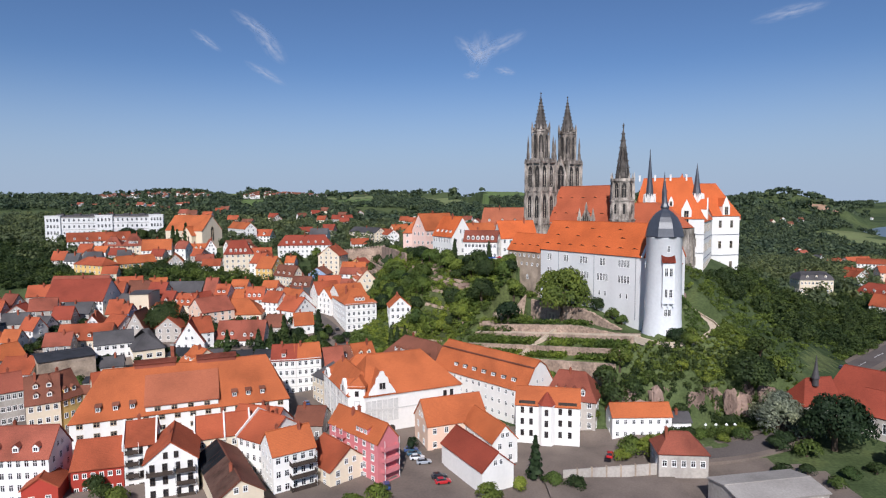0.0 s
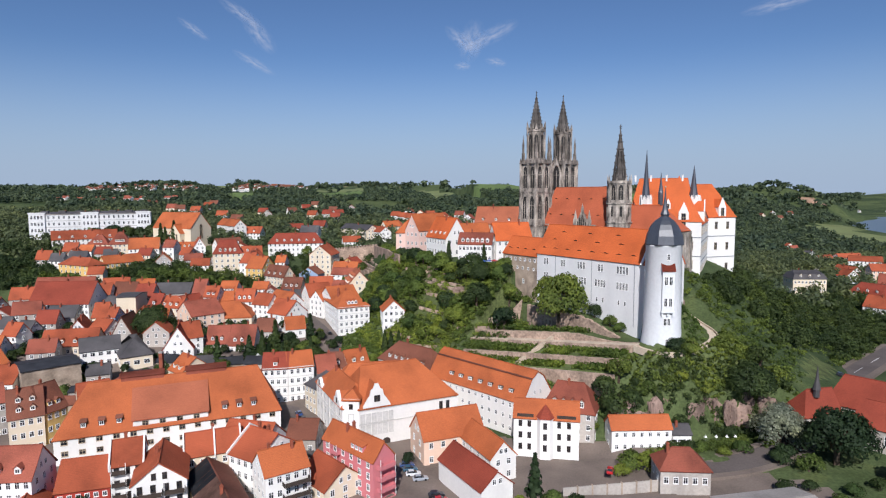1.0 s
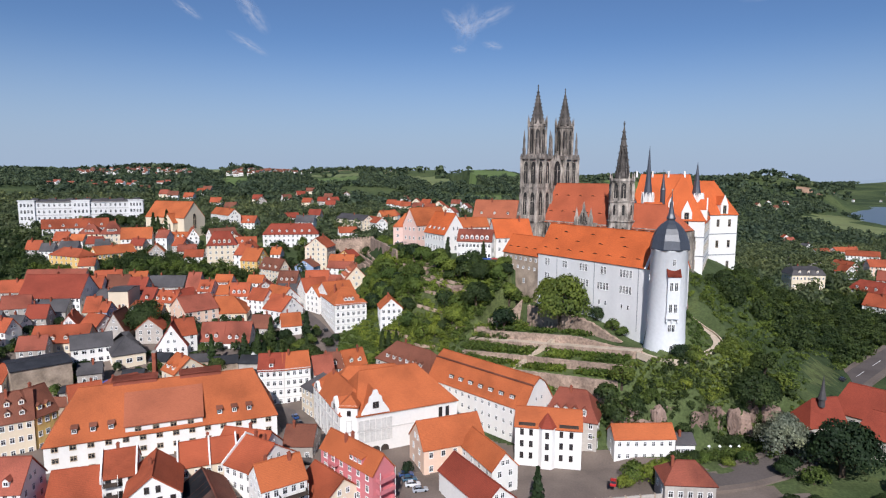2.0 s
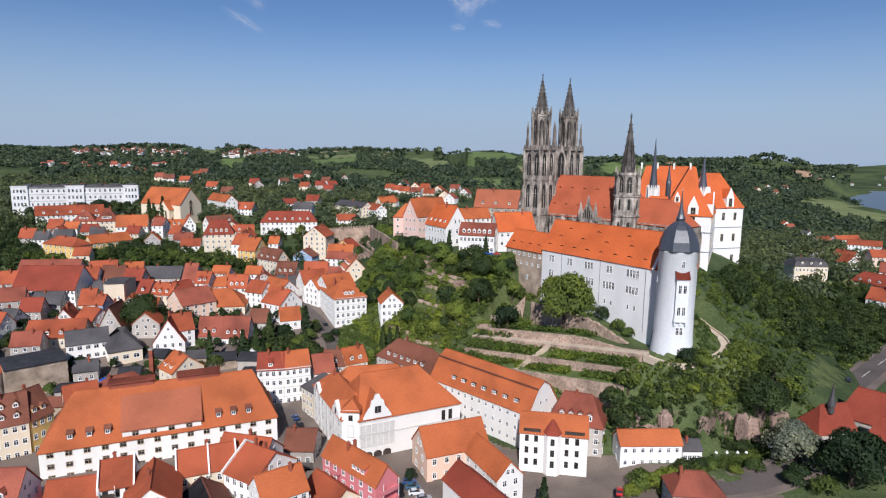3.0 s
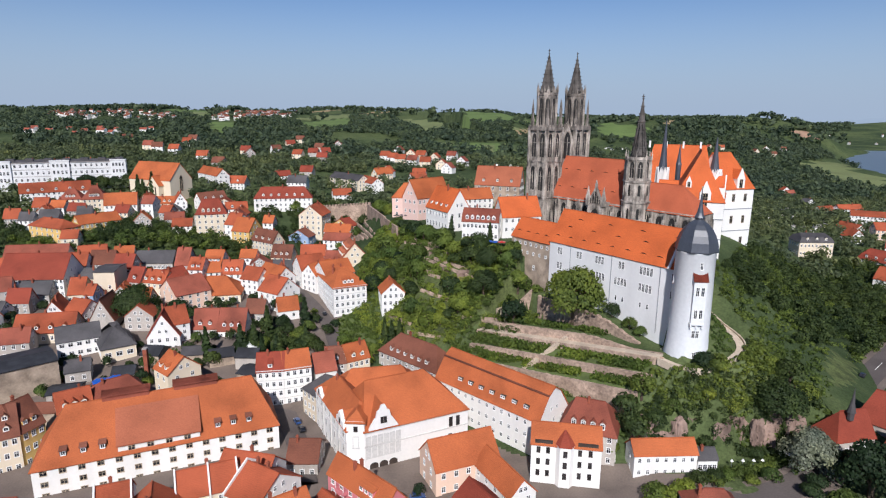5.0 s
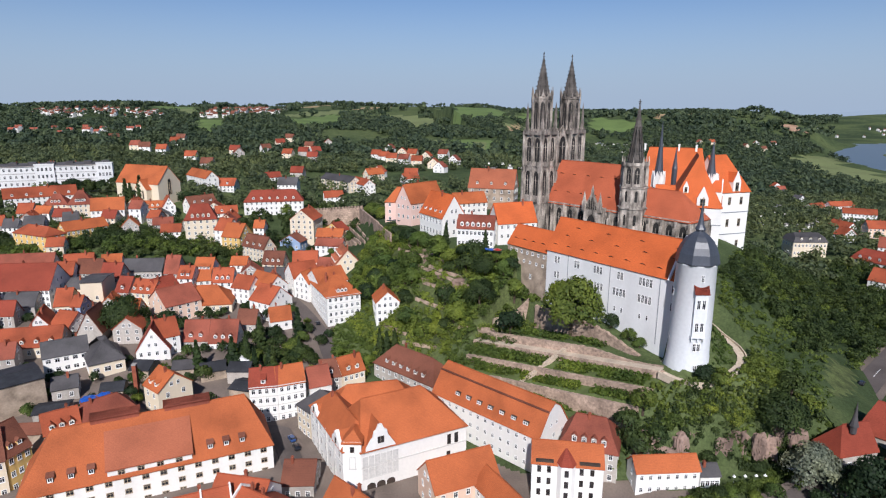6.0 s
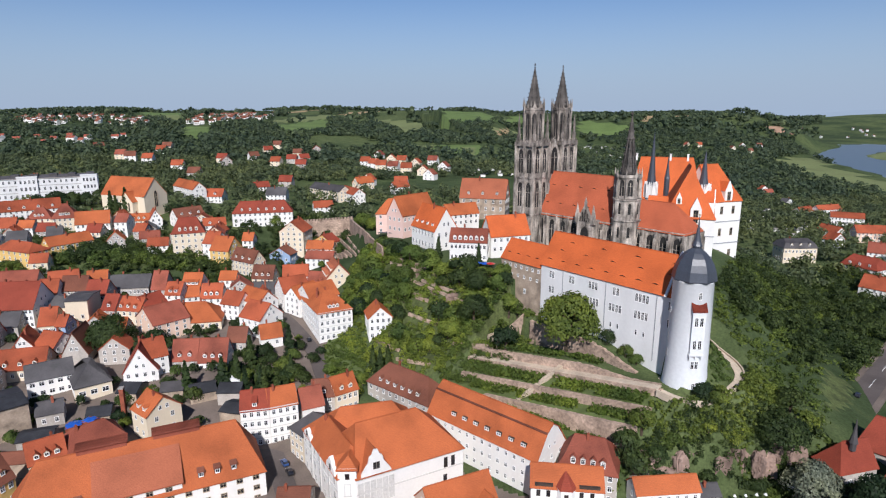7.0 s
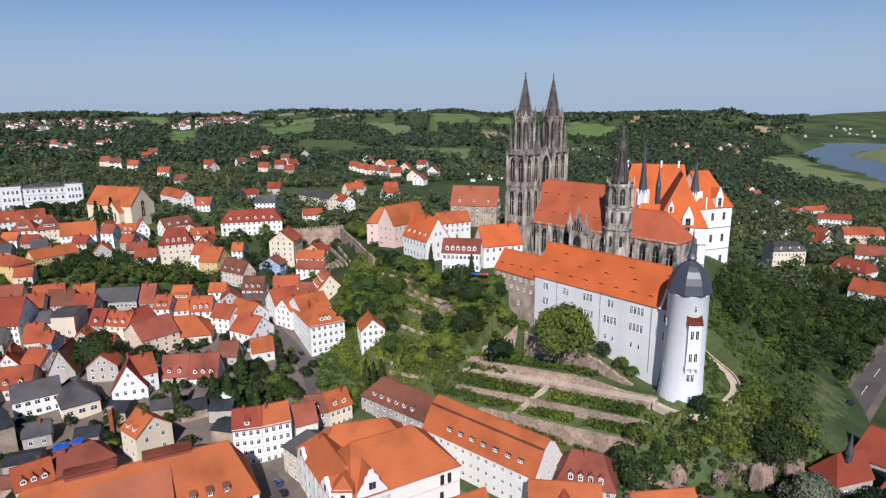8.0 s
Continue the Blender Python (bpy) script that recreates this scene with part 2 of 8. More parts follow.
def outside(x, y, poly):
    """Distance out of a polygon, 0 within."""
    best = np.full(np.shape(x), 1e9)
    inside = np.zeros(np.shape(x), bool)
    for (ax, ay), (bx, by) in zip(poly, poly[1:] + poly[:1]):
        dx, dy = bx - ax, by - ay
        k = np.clip(((x - ax) * dx + (y - ay) * dy) / (dx * dx + dy * dy), 0, 1)
        best = np.minimum(best, np.hypot(x - ax - k * dx, y - ay - k * dy))
        cross = (ay > y) != (by > y)
        inside ^= cross & (x < ax + (y - ay) * dx / (dy if dy else 1e-9))
    return np.where(inside, 0, best)


RIVER = [(760, 480), (822, 780), (898, 1010), (962, 1230), (1062, 1440), (1240, 1640), (1530, 1820)]


def river(x, y):
    """Distance from the river's middle line."""
    best = np.full(np.shape(x), 1e9)
    for (ax, ay), (bx, by) in zip(RIVER, RIVER[1:]):
        dx, dy = bx - ax, by - ay
        k = np.clip(((x - ax) * dx + (y - ay) * dy) / (dx * dx + dy * dy), 0, 1)
        best = np.minimum(best, np.hypot(x - ax - k * dx, y - ay - k * dy))
    return best


def ground(x, y):
    """Height of the ground at a place, in metres over the lower town."""
    x, y = np.asarray(x, float), np.asarray(y, float)
    left = 1 - smooth(55, 55 + 45 + 120 * smooth(260, 420, y), x - 0.12 * np.maximum(y - 400, 0))
    rise = 0.13 * np.clip(y - 212, 0, 300) + 0.045 * np.clip(-x - 100, 0, 220) * smooth(215, 400, y)
    far_left = 50 * smooth(480, 2000, y + 0.35 * np.maximum(-x - 200, 0)) + 6 * np.sin(x / 310 + 1.2) * smooth(700, 1500, y) + 8 * np.sin(x / 140 + y / 260) * smooth(800, 1600, y)
    z_left = 1.0 + rise + far_left
    side = smooth(0, 900, x - 0.62 * y - 150)
    z_right = 2.5 + 3.6 * smooth(145, 200, y) + 0.008 * np.clip(y - 300, 0, 400) - 14 * smooth(560, 900, y + 0.2 * x)
    ridge = 84 * np.exp(-(((x - 640 - 0.10 * (y - 1500)) / 330) ** 2 + ((y - 1750) / 420) ** 2)) + 30 * np.exp(-(((x - 250) / 300) ** 2 + ((y - 1700) / 500) ** 2)) + 74 * np.exp(-(((x - 1050) / 150) ** 2 + ((y - 1830) / 230) ** 2))
    hills = 88 * smooth(2200, 3400, y) * (1 - 0.45 * np.exp(-(((x - 0.66 * y) / 420) ** 2)))
    z = left * z_left + (1 - left) * (z_right + ridge + hills * (1 + 0.1 * np.sin(x / 260)))
    z = z - (z + 9) * (1 - smooth(50, 92, river(x, y)))
    behind = smooth(120, -200, y)
    z = z * (1 - behind) + 2 * behind
    # the castle rock
    d = outside(x, y, PLATEAU)
    wide = 46 + 22 * smooth(85, 150, x) + 20 * smooth(330, 400, y)
    k = np.clip(d / wide, 0, 1)
    fall = 1 - (0.55 * k + 0.45 * k * k * (3 - 2 * k))
    top = 46 - 3 * smooth(-10, -30, x)
    z = np.where(d < wide, np.maximum(z, z + (top - z) * fall), z)
    # the close stands on a tall retaining wall
    drop = -22 - 0.228 * (y - 323) - x
    edge = smooth(322, 332, y) * (1 - smooth(418, 428, y))
    z = np.where((drop > 0) & (drop < 45), np.minimum(z, 46 - edge * (11 * smooth(0, 2, drop) + 0.4 * drop) + (1 - edge) * 40), z)
    # sheer rock above the lower yards, and the shelf that carries the path round the tower
    cliff = 3.0 + 13 * smooth(184.6, 188, y - 0.05 * (x - 75)) + 40 * smooth(188, 205, y)
    z = np.where((x > 46) & (x < 112), np.minimum(z, np.maximum(cliff, 2.0)), z)
    near, way_z = np.full(np.shape(x), 1e9), np.zeros(np.shape(x))
    for (ax, ay, az), (bx, by, bz) in zip(BEND, BEND[1:]):
        dx, dy = bx - ax, by - ay
        k = np.clip(((x - ax) * dx + (y - ay) * dy) / (dx * dx + dy * dy), 0, 1)
        away = np.hypot(x - ax - k * dx, y - ay - k * dy)
        way_z = np.where(away < near, az + (bz - az) * k, way_z)
        near = np.minimum(near, away)
    past = np.maximum(near - 2.0, 0)
    z = np.where(near < 14, np.maximum(z, way_z - 0.2 - (0.75 + 1.9 * smooth(200, 192, y)) * past), z)
    z = np.where(near < 14, np.minimum(z, way_z - 0.2 + 1.2 * past), z)
    # terraces below the granary
    u = (x - WALL_FOOT.x) * WALL_WAY.x + (y - WALL_FOOT.y) * WALL_WAY.y
    o = (x - WALL_FOOT.x) * WALL_OUT.x + (y - WALL_FOOT.y) * WALL_OUT.y
    p = o - (10 + 0.19 * np.clip(u, -10, 80))
    zp = 27.3 - 0.13 * np.clip(u, -6, 80)
    step = np.where(o < 4.5, 27.4 + 5.2 * smooth(1, 26, u), np.where(p < -2.2, zp + 0.3 + 2.7 * smooth(2, 24, u), np.where(p < 1.0, zp, np.where(p < 8.2, zp - 2.0 - 0.24 * (p - 1), np.where(p < 15, zp - 6.0 - 0.2 * (p - 8.2), np.minimum(zp - 8.8, 13.0))))))
    here = (u > -9) & (u < 66) & (o > -3.5) & (p < 21) & ~((u < -1) & (o < 3))
    z = np.where(here, step, z)
    return z


def gz(x, y):
    return float(ground(x, y))


# ---- building helpers ----
def part(name, bm, material, parent=None, label="", at=None):
    """Links a bmesh as one mesh object under its thing; material: one, or several by slot."""
    me = bpy.data.meshes.new(name)
    bm.to_mesh(me)
    bm.free()
    return placed(name, me, material, parent, label, at)


def placed(name, me, material, parent=None, label="", at=None):
    if material is not None and not me.materials:
        for k in material if isinstance(material, (list, tuple)) else [material]:
            me.materials.append(M[k])
    ob = new(name, me)
    if parent is not None:
        ob.parent = parent
    if at is not None:
        ob.matrix_local = at
    if label:
        ob["label"] = label
    return ob


def thing(name, m, label, category, group="", kind=""):
    e = new(name)
    e.empty_display_size = 0.5
    e.matrix_world = m
    return tagged(e, label, category, group, kind)


def box(bm, x0, x1, y0, y1, z0, z1, slot=0):
    v = [bm.verts.new((x, y, z)) for z in (z0, z1) for y in (y0, y1) for x in (x0, x1)]
    for q in ((0, 2, 3, 1), (4, 5, 7, 6), (0, 1, 5, 4), (2, 6, 7, 3), (0, 4, 6, 2), (1, 3, 7, 5)):
        bm.faces.new([v[i] for i in q]).material_index = slot


def ring_mesh(bm, rings, close_top=True, close_base=False, slot=0, smooth_faces=False):
    """A skin over rings of points, each ring a list of equal length."""
    vs = [[bm.verts.new(p) for p in r] for r in rings]
    n = len(rings[0])
    for a, b in zip(vs, vs[1:]):
        for i in range(n):
            f = bm.faces.new((a[i], a[(i + 1) % n], b[(i + 1) % n], b[i]))
            f.material_index, f.smooth = slot, smooth_faces
    if close_top:
        bm.faces.new(vs[-1]).material_index = slot
    if close_base:
        bm.faces.new(vs[0][::-1]).material_index = slot


def disc(cx, cy, z, r, n, turn=0.0):
    return [(cx + r * math.cos(turn + 2 * math.pi * i / n), cy + r * math.sin(turn + 2 * math.pi * i / n), z) for i in range(n)]


def spire(bm, cx, cy, z0, r, z1, n=8, slot=0, turn=0.0):
    base = [bm.verts.new(p) for p in disc(cx, cy, z0, r, n, turn)]
    tip = bm.verts.new((cx, cy, z1))
    for i in range(n):
        bm.faces.new((base[i], base[(i + 1) % n], tip)).material_index = slot


SHARED = {}


def window_mesh(w, h, style="plain"):
    """A casement of two leaves in a painted surround, facing -y; slots: surround, glass."""
    key = ("window", round(w, 2), round(h, 2), style)
    if key not in SHARED:
        bm = bmesh.new()
        s = 0.16
        xs = [-w / 2 - s, -w / 2, -0.045, 0.045, w / 2, w / 2 + s] if w > 0.6 else [-w / 2 - s, -w / 2, w / 2, w / 2 + s]
        zs = [-s - 0.06, 0, h * 0.66, h * 0.66 + 0.07, h, h + s] if h > 1.0 else [-s - 0.06, 0, h, h + s]
        grid = [[bm.verts.new((x, -0.16 if j == 0 else -0.08, z)) for x in xs] for j, z in enumerate(zs)]
        for j in range(len(zs) - 1):
            for i in range(len(xs) - 1):
                q = [grid[j][i], grid[j][i + 1], grid[j + 1][i + 1], grid[j + 1][i]]
                if i % 2 and j % 2:
                    back = [bm.verts.new((v.co.x, -0.015, v.co.z)) for v in q]
                    for k in range(4):
                        bm.faces.new((q[k], q[(k + 1) % 4], back[(k + 1) % 4], back[k]))
                    bm.faces.new(back).material_index = 1
                else:
                    bm.faces.new(q)
        rim = [e for e in bm.edges if e.is_boundary]
        new_rim = bmesh.ops.extrude_edge_only(bm, edges=rim)
        for v in (g for g in new_rim["geom"] if isinstance(g, bmesh.types.BMVert)):
            v.co.y = 0.03
        me = bpy.data.meshes.new("window")
        bm.to_mesh(me)
        bm.free()
        trim = {"plain": "trim_white", "sand": "trim_sand", "grey": "trim_grey", "dark": "wood_dark"}[style]
        me.materials.append(M[trim])
        me.materials.append(M["glass"])
        SHARED[key] = me
    return SHARED[key]


def windows(parent, p0, p1, z, n, w=1.0, h=1.5, out=0.0, style="plain", margin=0.5):
    """A row of n windows along the wall foot p0 -> p1 of the thing's own plan."""
    p0, p1 = Vector(p0), Vector(p1)
    a = math.degrees(math.atan2(p1.y - p0.y, p1.x - p0.x))
    for i in range(n):
        q = p0.lerp(p1, (i + margin) / (n - 1 + 2 * margin))
        placed("window", window_mesh(w, h, style), None, parent, "", pose(q.x, q.y, z, 0, 0, a))


def roof_rings(L, W, h, kind, over, hips, knee):
    """Rings (x0, x1, y0, y1, z) of a roof with its ridge along x."""
    drop = over * h / (W / 2)
    e0, e1 = (over if hips[0] else 0.3), (over if hips[1] else 0.3)
    rings = [(-e0, L + e1, -over, W + over, -drop)]
    if kind == "mansard":
        k, hk = knee
        rings.append((k if hips[0] else -e0, L - (k if hips[1] else -e1), k, W - k, hk))
    rings.append((hips[0] if hips[0] else -e0, L - (hips[1] if hips[1] else -e1), W / 2, W / 2, h))
    return rings


def roof_bm(L, W, h, kind="gable", over=0.45, hips=(0, 0), knee=(1.4, 3.0)):
    bm = bmesh.new()
    rings = roof_rings(L, W, h, kind, over, hips, knee)
    vs = []
    for x0, x1, y0, y1, z in rings[:-1]:
        vs.append([bm.verts.new(p) for p in ((x0, y0, z), (x1, y0, z), (x1, y1, z), (x0, y1, z))])
    x0, x1, y0, _, z = rings[-1]
    a, b = bm.verts.new((x0, y0, z)), bm.verts.new((x1, y0, z))
    vs.append([a, b, b, a])
    for lo, hi in zip(vs, vs[1:]):
        for i in range(4):
            if (i == 1 and not hips[1]) or (i == 3 and not hips[0]):
                continue
            q = []
            for v in (lo[i], lo[(i + 1) % 4], hi[(i + 1) % 4], hi[i]):
                if v not in q:
                    q.append(v)
            bm.faces.new(q)
    bmesh.ops.recalc_face_normals(bm, faces=bm.faces[:])
    bmesh.ops.solidify(bm, geom=bm.faces[:], thickness=0.28)
    box(bm, x0 + 0.1, x1 - 0.1, y0 - 0.16, y0 + 0.16, z - 0.1, z + 0.14)
    return bm


def wall_bm(L, W, H, rings, hips, sunk):
    """Four walls from below the ground to the eaves, with gables under an open roof end."""
    bm = bmesh.new()
    lo = [bm.verts.new(p) for p in ((0, 0, -sunk), (L, 0, -sunk), (L, W, -sunk), (0, W, -sunk))]
    hi = [bm.verts.new(p) for p in ((0, 0, H), (L, 0, H), (L, W, H), (0, W, H))]
    for i in range(4):
        j = (i + 1) % 4
        q = [lo[i], lo[j], hi[j]]
        if i in (1, 3) and not hips[0 if i == 3 else 1]:
            x = L if i == 1 else 0
            prof = [(r[2], H + r[4]) for r in rings[1:-1]] + [(W / 2, H + rings[-1][4])] + [(r[3], H + r[4]) for r in rings[1:-1][::-1]]
            pts = [bm.verts.new((x, y, z - 0.15)) for y, z in (prof if i == 3 else prof[::-1])]
            q += pts
        q.append(hi[i])
        bm.faces.new(q)
    bm.faces.new(hi)
    bmesh.ops.recalc_face_normals(bm, faces=bm.faces[:])
    return bm


def dormer(parent, x, y, z, w, d, h, roof, wall, kind="gable", turn=0.0, style="plain"):
    """A dormer whose front stands at (x, y), its foot at z, running d back into the slope."""
    t = pose(x, y, z, 0, 0, turn)
    bm = bmesh.new()
    box(bm, -w / 2, w / 2, 0, d, -0.4, h)
    if kind == "gable":
        pts = [bm.verts.new(p) for p in ((-w / 2, 0.02, h), (w / 2, 0.02, h), (0, 0.02, h + w * 0.45))]
        bm.faces.new(pts)
    body = part("dormer", bm, wall, parent, "", t)
    bm = bmesh.new()
    if kind == "gable":
        for s in (-1, 1):
            q = [bm.verts.new(p) for p in ((s * (w / 2 + 0.2), -0.25, h - 0.12), (s * (w / 2 + 0.2), d, h - 0.12), (0, d + w * 0.3, h + w * 0.5), (0, -0.25, h + w * 0.5))]
            bm.faces.new(q)
    else:
        q = [bm.verts.new(p) for p in ((-w / 2 - 0.2, -0.3, h + 0.02), (w / 2 + 0.2, -0.3, h + 0.02), (w / 2 + 0.2, d + 1.2, h + 1.0), (-w / 2 - 0.2, d + 1.2, h + 1.0))]
        bm.faces.new(q)
    bmesh.ops.recalc_face_normals(bm, faces=bm.faces[:])
    bmesh.ops.solidify(bm, geom=bm.faces[:], thickness=0.14)
    part("dormer_roof", bm, roof, body)
    n = max(1, round(w / 1.5))
    for i in range(n):
        placed("window", window_mesh(min(0.9, w - 0.5), h * 0.62, style), None, body, "", pose((i + 0.5) * w / n - w / 2, -0.01, h * 0.2))
    return body


def chimney(parent, x, y, z, h=2.0, w=0.7, wall="brick_red"):
    bm = bmesh.new()
    box(bm, -w / 2, w / 2, -w / 2, w / 2, -2.0, h)
    box(bm, -w / 2 - 0.1, w / 2 + 0.1, -w / 2 - 0.1, w / 2 + 0.1, h, h + 0.15)
    box(bm, -w / 4, w / 4, -w / 4, w / 4, h + 0.15, h + 0.5)
    part("chimney", bm, wall, parent, "", pose(x, y, z))


HOUSES = []
OPEN_VALLEY = Vector((-8, 20))


def faces(at, way):
    """Whether a wall looks towards the open valley; party walls at the back stay blank."""
    return (OPEN_VALLEY - at).dot(way) > 0


COLOURS = dict(tar="black tarred", rust="rusty brown", tile_orange="orange", tile_castle="bright orange", tile_red="red", tile_old="weathered red", tile_brown="brown", tile_dull="dull orange-brown", tile_crimson="dark red", concrete="pale grey", slate="dark grey slate", slate_blue="blue-grey slate", white="white", castle_white="white", grey_white="pale grey", cream="cream", yellow="yellow", peach="peach", pink="pink", pale_pink="pale pink", red_wall="red", blue_wall="pale blue", grey_wall="grey", rubble="rubble stone")
rng = random.Random(7)


def house(A, B, depth, z0, ze, rh, kind="gable", ridge="along", roof="tile_red", wall="white", hips=None, rows=None, cols=None, side=None, dorm=0, dkind="gable", drows=1, chim=1, win=(1.0, 1.5), style="plain", knee=(1.4, 3.0), name="house", note="", sunk=5.0, gable_win=True, over=0.45, bands=0):
    """A house whose front runs A -> B (left to right), going depth back; z0 ground, ze eaves, rh roof height."""
    A, B = Vector(A), Vector(B)
    L, turn, H = (B - A).length, math.degrees(math.atan2(B.y - A.y, B.x - A.x)), ze - z0
    storeys = max(1, round(H / 3.1))
    what = {"gable": "gabled", "hip": "hipped", "mansard": "mansard", "flat": "flat"}[kind]
    number = {1: "one", 2: "two", 3: "three", 4: "four", 5: "five"}.get(storeys, "five")
    ob_name = name
    label = f"{number}-storey {COLOURS[wall]} {name.replace('_', ' ')} with {COLOURS[roof]} {what} roof" + (" " + note if note else "")
    ob = thing(name, pose(A.x, A.y, z0, 0, 0, turn), label, "house" if "house" in name else "building")
    HOUSES.append((ob.matrix_world.inverted(), 0, L, 0, depth))
    along = ridge == "along"
    l, w = (L, depth) if along else (depth, L)
    if hips is None:
        hips = (0, 0) if kind == "gable" else ((w * 0.42, w * 0.42) if kind == "hip" else (0, 0))
    rings = roof_rings(l, w, rh, kind, over, hips, knee)
    # the roof's own plan: x along the ridge
    fit = pose(0, 0, 0) if along else pose(L, 0, 0, 0, 0, 90)
    part("wall", wall_bm(l, w, H, rings, hips, sunk), wall, ob, "", fit)
    part("roof", roof_bm(l, w, rh, kind, over, hips, knee), roof, ob, "", fit @ pose(0, 0, H))
    rows = storeys if rows is None else rows
    cols = max(1, int(L / 2.9)) if cols is None else cols
    side = max(1, int(depth / 3.4)) if side is None else side
    sh = H / max(rows, 1)
    if rows:
        for r in range(rows):
            z = r * sh + (sh - win[1]) * 0.5
            if cols:
                windows(ob, (0, -0.01), (L, -0.01), z, cols, *win, style=style, margin=0.6)
            if side:
                if faces(B, B - A):
                    windows(ob, (L + 0.01, 0), (L + 0.01, depth), z, side, *win, style=style, margin=0.7)
                if faces(A, A - B):
                    windows(ob, (-0.01, depth), (-0.01, 0), z, side, *win, style=style, margin=0.7)
    for r in range(bands):
        bm = bmesh.new()
        z = H * (r + 1) / bands - 0.3
        box(bm, -0.1, L + 0.1, -0.22 if r == bands - 1 else -0.12, 0.02, z, z + (0.35 if r == bands - 1 else 0.2))
        part("cornice", bm, "trim_grey", ob)
    if gable_win and kind != "hip" and rh > 2.8:
        if not along:
            windows(ob, (L * 0.28, -0.01), (L * 0.72, -0.01), H + rh * 0.14, 2 if L > 6 else 1, win[0] * 0.85, win[1] * 0.8, style=style, margin=0.6)
            if rh > 5:
                windows(ob, (L * 0.4, -0.01), (L * 0.6, -0.01), H + rh * 0.5, 1, win[0] * 0.8, win[1] * 0.75, style=style)
        elif side:
            for x, y0, y1 in ((L + 0.01, depth * 0.3, depth * 0.7), (-0.01, depth * 0.7, depth * 0.3)):
                if not hips[0 if x < 0 else 1] and faces(A if x < 0 else B, (A - B) if x < 0 else (B - A)):
                    windows(ob, (x, y0), (x, y1), H + rh * 0.16, 2 if depth > 7 else 1, win[0] * 0.85, win[1] * 0.8, style=style, margin=0.6)
    if dorm:
        # on the slope towards the front (ridge along), or on the left slope (ridge across)
        span, run = (L, depth) if along else (depth, L)
        for row in range(drows):
            f = 0.16 + 0.34 * row
            if kind == "mansard":
                y, z = knee[0] * 0.3, knee[1] * 0.22
                dd, dh = knee[0] * 0.7 + 0.4, knee[1] * 0.62
            else:
                y, z = run / 2 * f, rh * f
                dh = 1.35
                dd = dh / (rh / (run / 2)) + 0.3
            inset = hips[0] * 0.75 if hips[0] else 1.0
            for i in range(dorm):
                s = inset + (i + 0.5) * (span - 2 * inset) / dorm
                if along:
                    dormer(ob, s, y, H + z, 1.5, dd, dh, roof, wall, dkind, 0.0, style)
                else:
                    dormer(ob, y, span - s, H + z, 1.5, dd, dh, roof, wall, dkind, -90.0, style)
    for i in range(chim):
        k = 0.2 + 0.6 * rng.random()
        off = 0.8 * rng.choice((-1, 1))
        if along:
            chimney(ob, L * k, depth / 2 + off, H + rh - 0.6, 1.3 + rng.random() * 0.6)
        else:
            chimney(ob, L / 2 + off, depth * k, H + rh - 0.6, 1.3 + rng.random() * 0.6)
    return ob

# ---- the ground sheet ----
def stretch(lo, hi, step, reach, grow=1.16):
    """Even steps from lo to hi, then growing ones out to the reach on both sides."""
    out = list(np.arange(lo, hi + 0.01, step))
    s, v = step, hi
    while v < reach[1]:
        s *= grow
        v += s
        out.append(min(v, reach[1]))
    s, v = step, lo
    while v > reach[0]:
        s *= grow
        v -= s
        out.insert(0, max(v, reach[0]))
    return out


gx = sorted(set(stretch(-300, 320, 4.0, (-4500, 4500), 1.07)) | set(np.arange(-6, 90, 1.3)))
gy = sorted(set(stretch(120, 460, 4.0, (-600, 4800), 1.05)) | set(np.arange(180, 268, 1.3)))
GX, GY = np.meshgrid(gx, gy)
GZ = ground(GX, GY)
far_mask = smooth(600, 1200, np.hypot(GX, GY))
GZ = GZ + far_mask * np.array([[3.5 * noise.noise((x / 90, y / 90, 0)) for x in gx] for y in gy])
nx, ny = len(gx), len(gy)
me = bpy.data.meshes.new("ground")
verts = np.stack([GX.ravel(), GY.ravel(), GZ.ravel()], 1)
idx = np.arange(nx * ny).reshape(ny, nx)
quads = np.stack([idx[:-1, :-1].ravel(), idx[:-1, 1:].ravel(), idx[1:, 1:].ravel(), idx[1:, :-1].ravel()], 1)
me.from_pydata(verts.tolist(), [], quads.tolist())
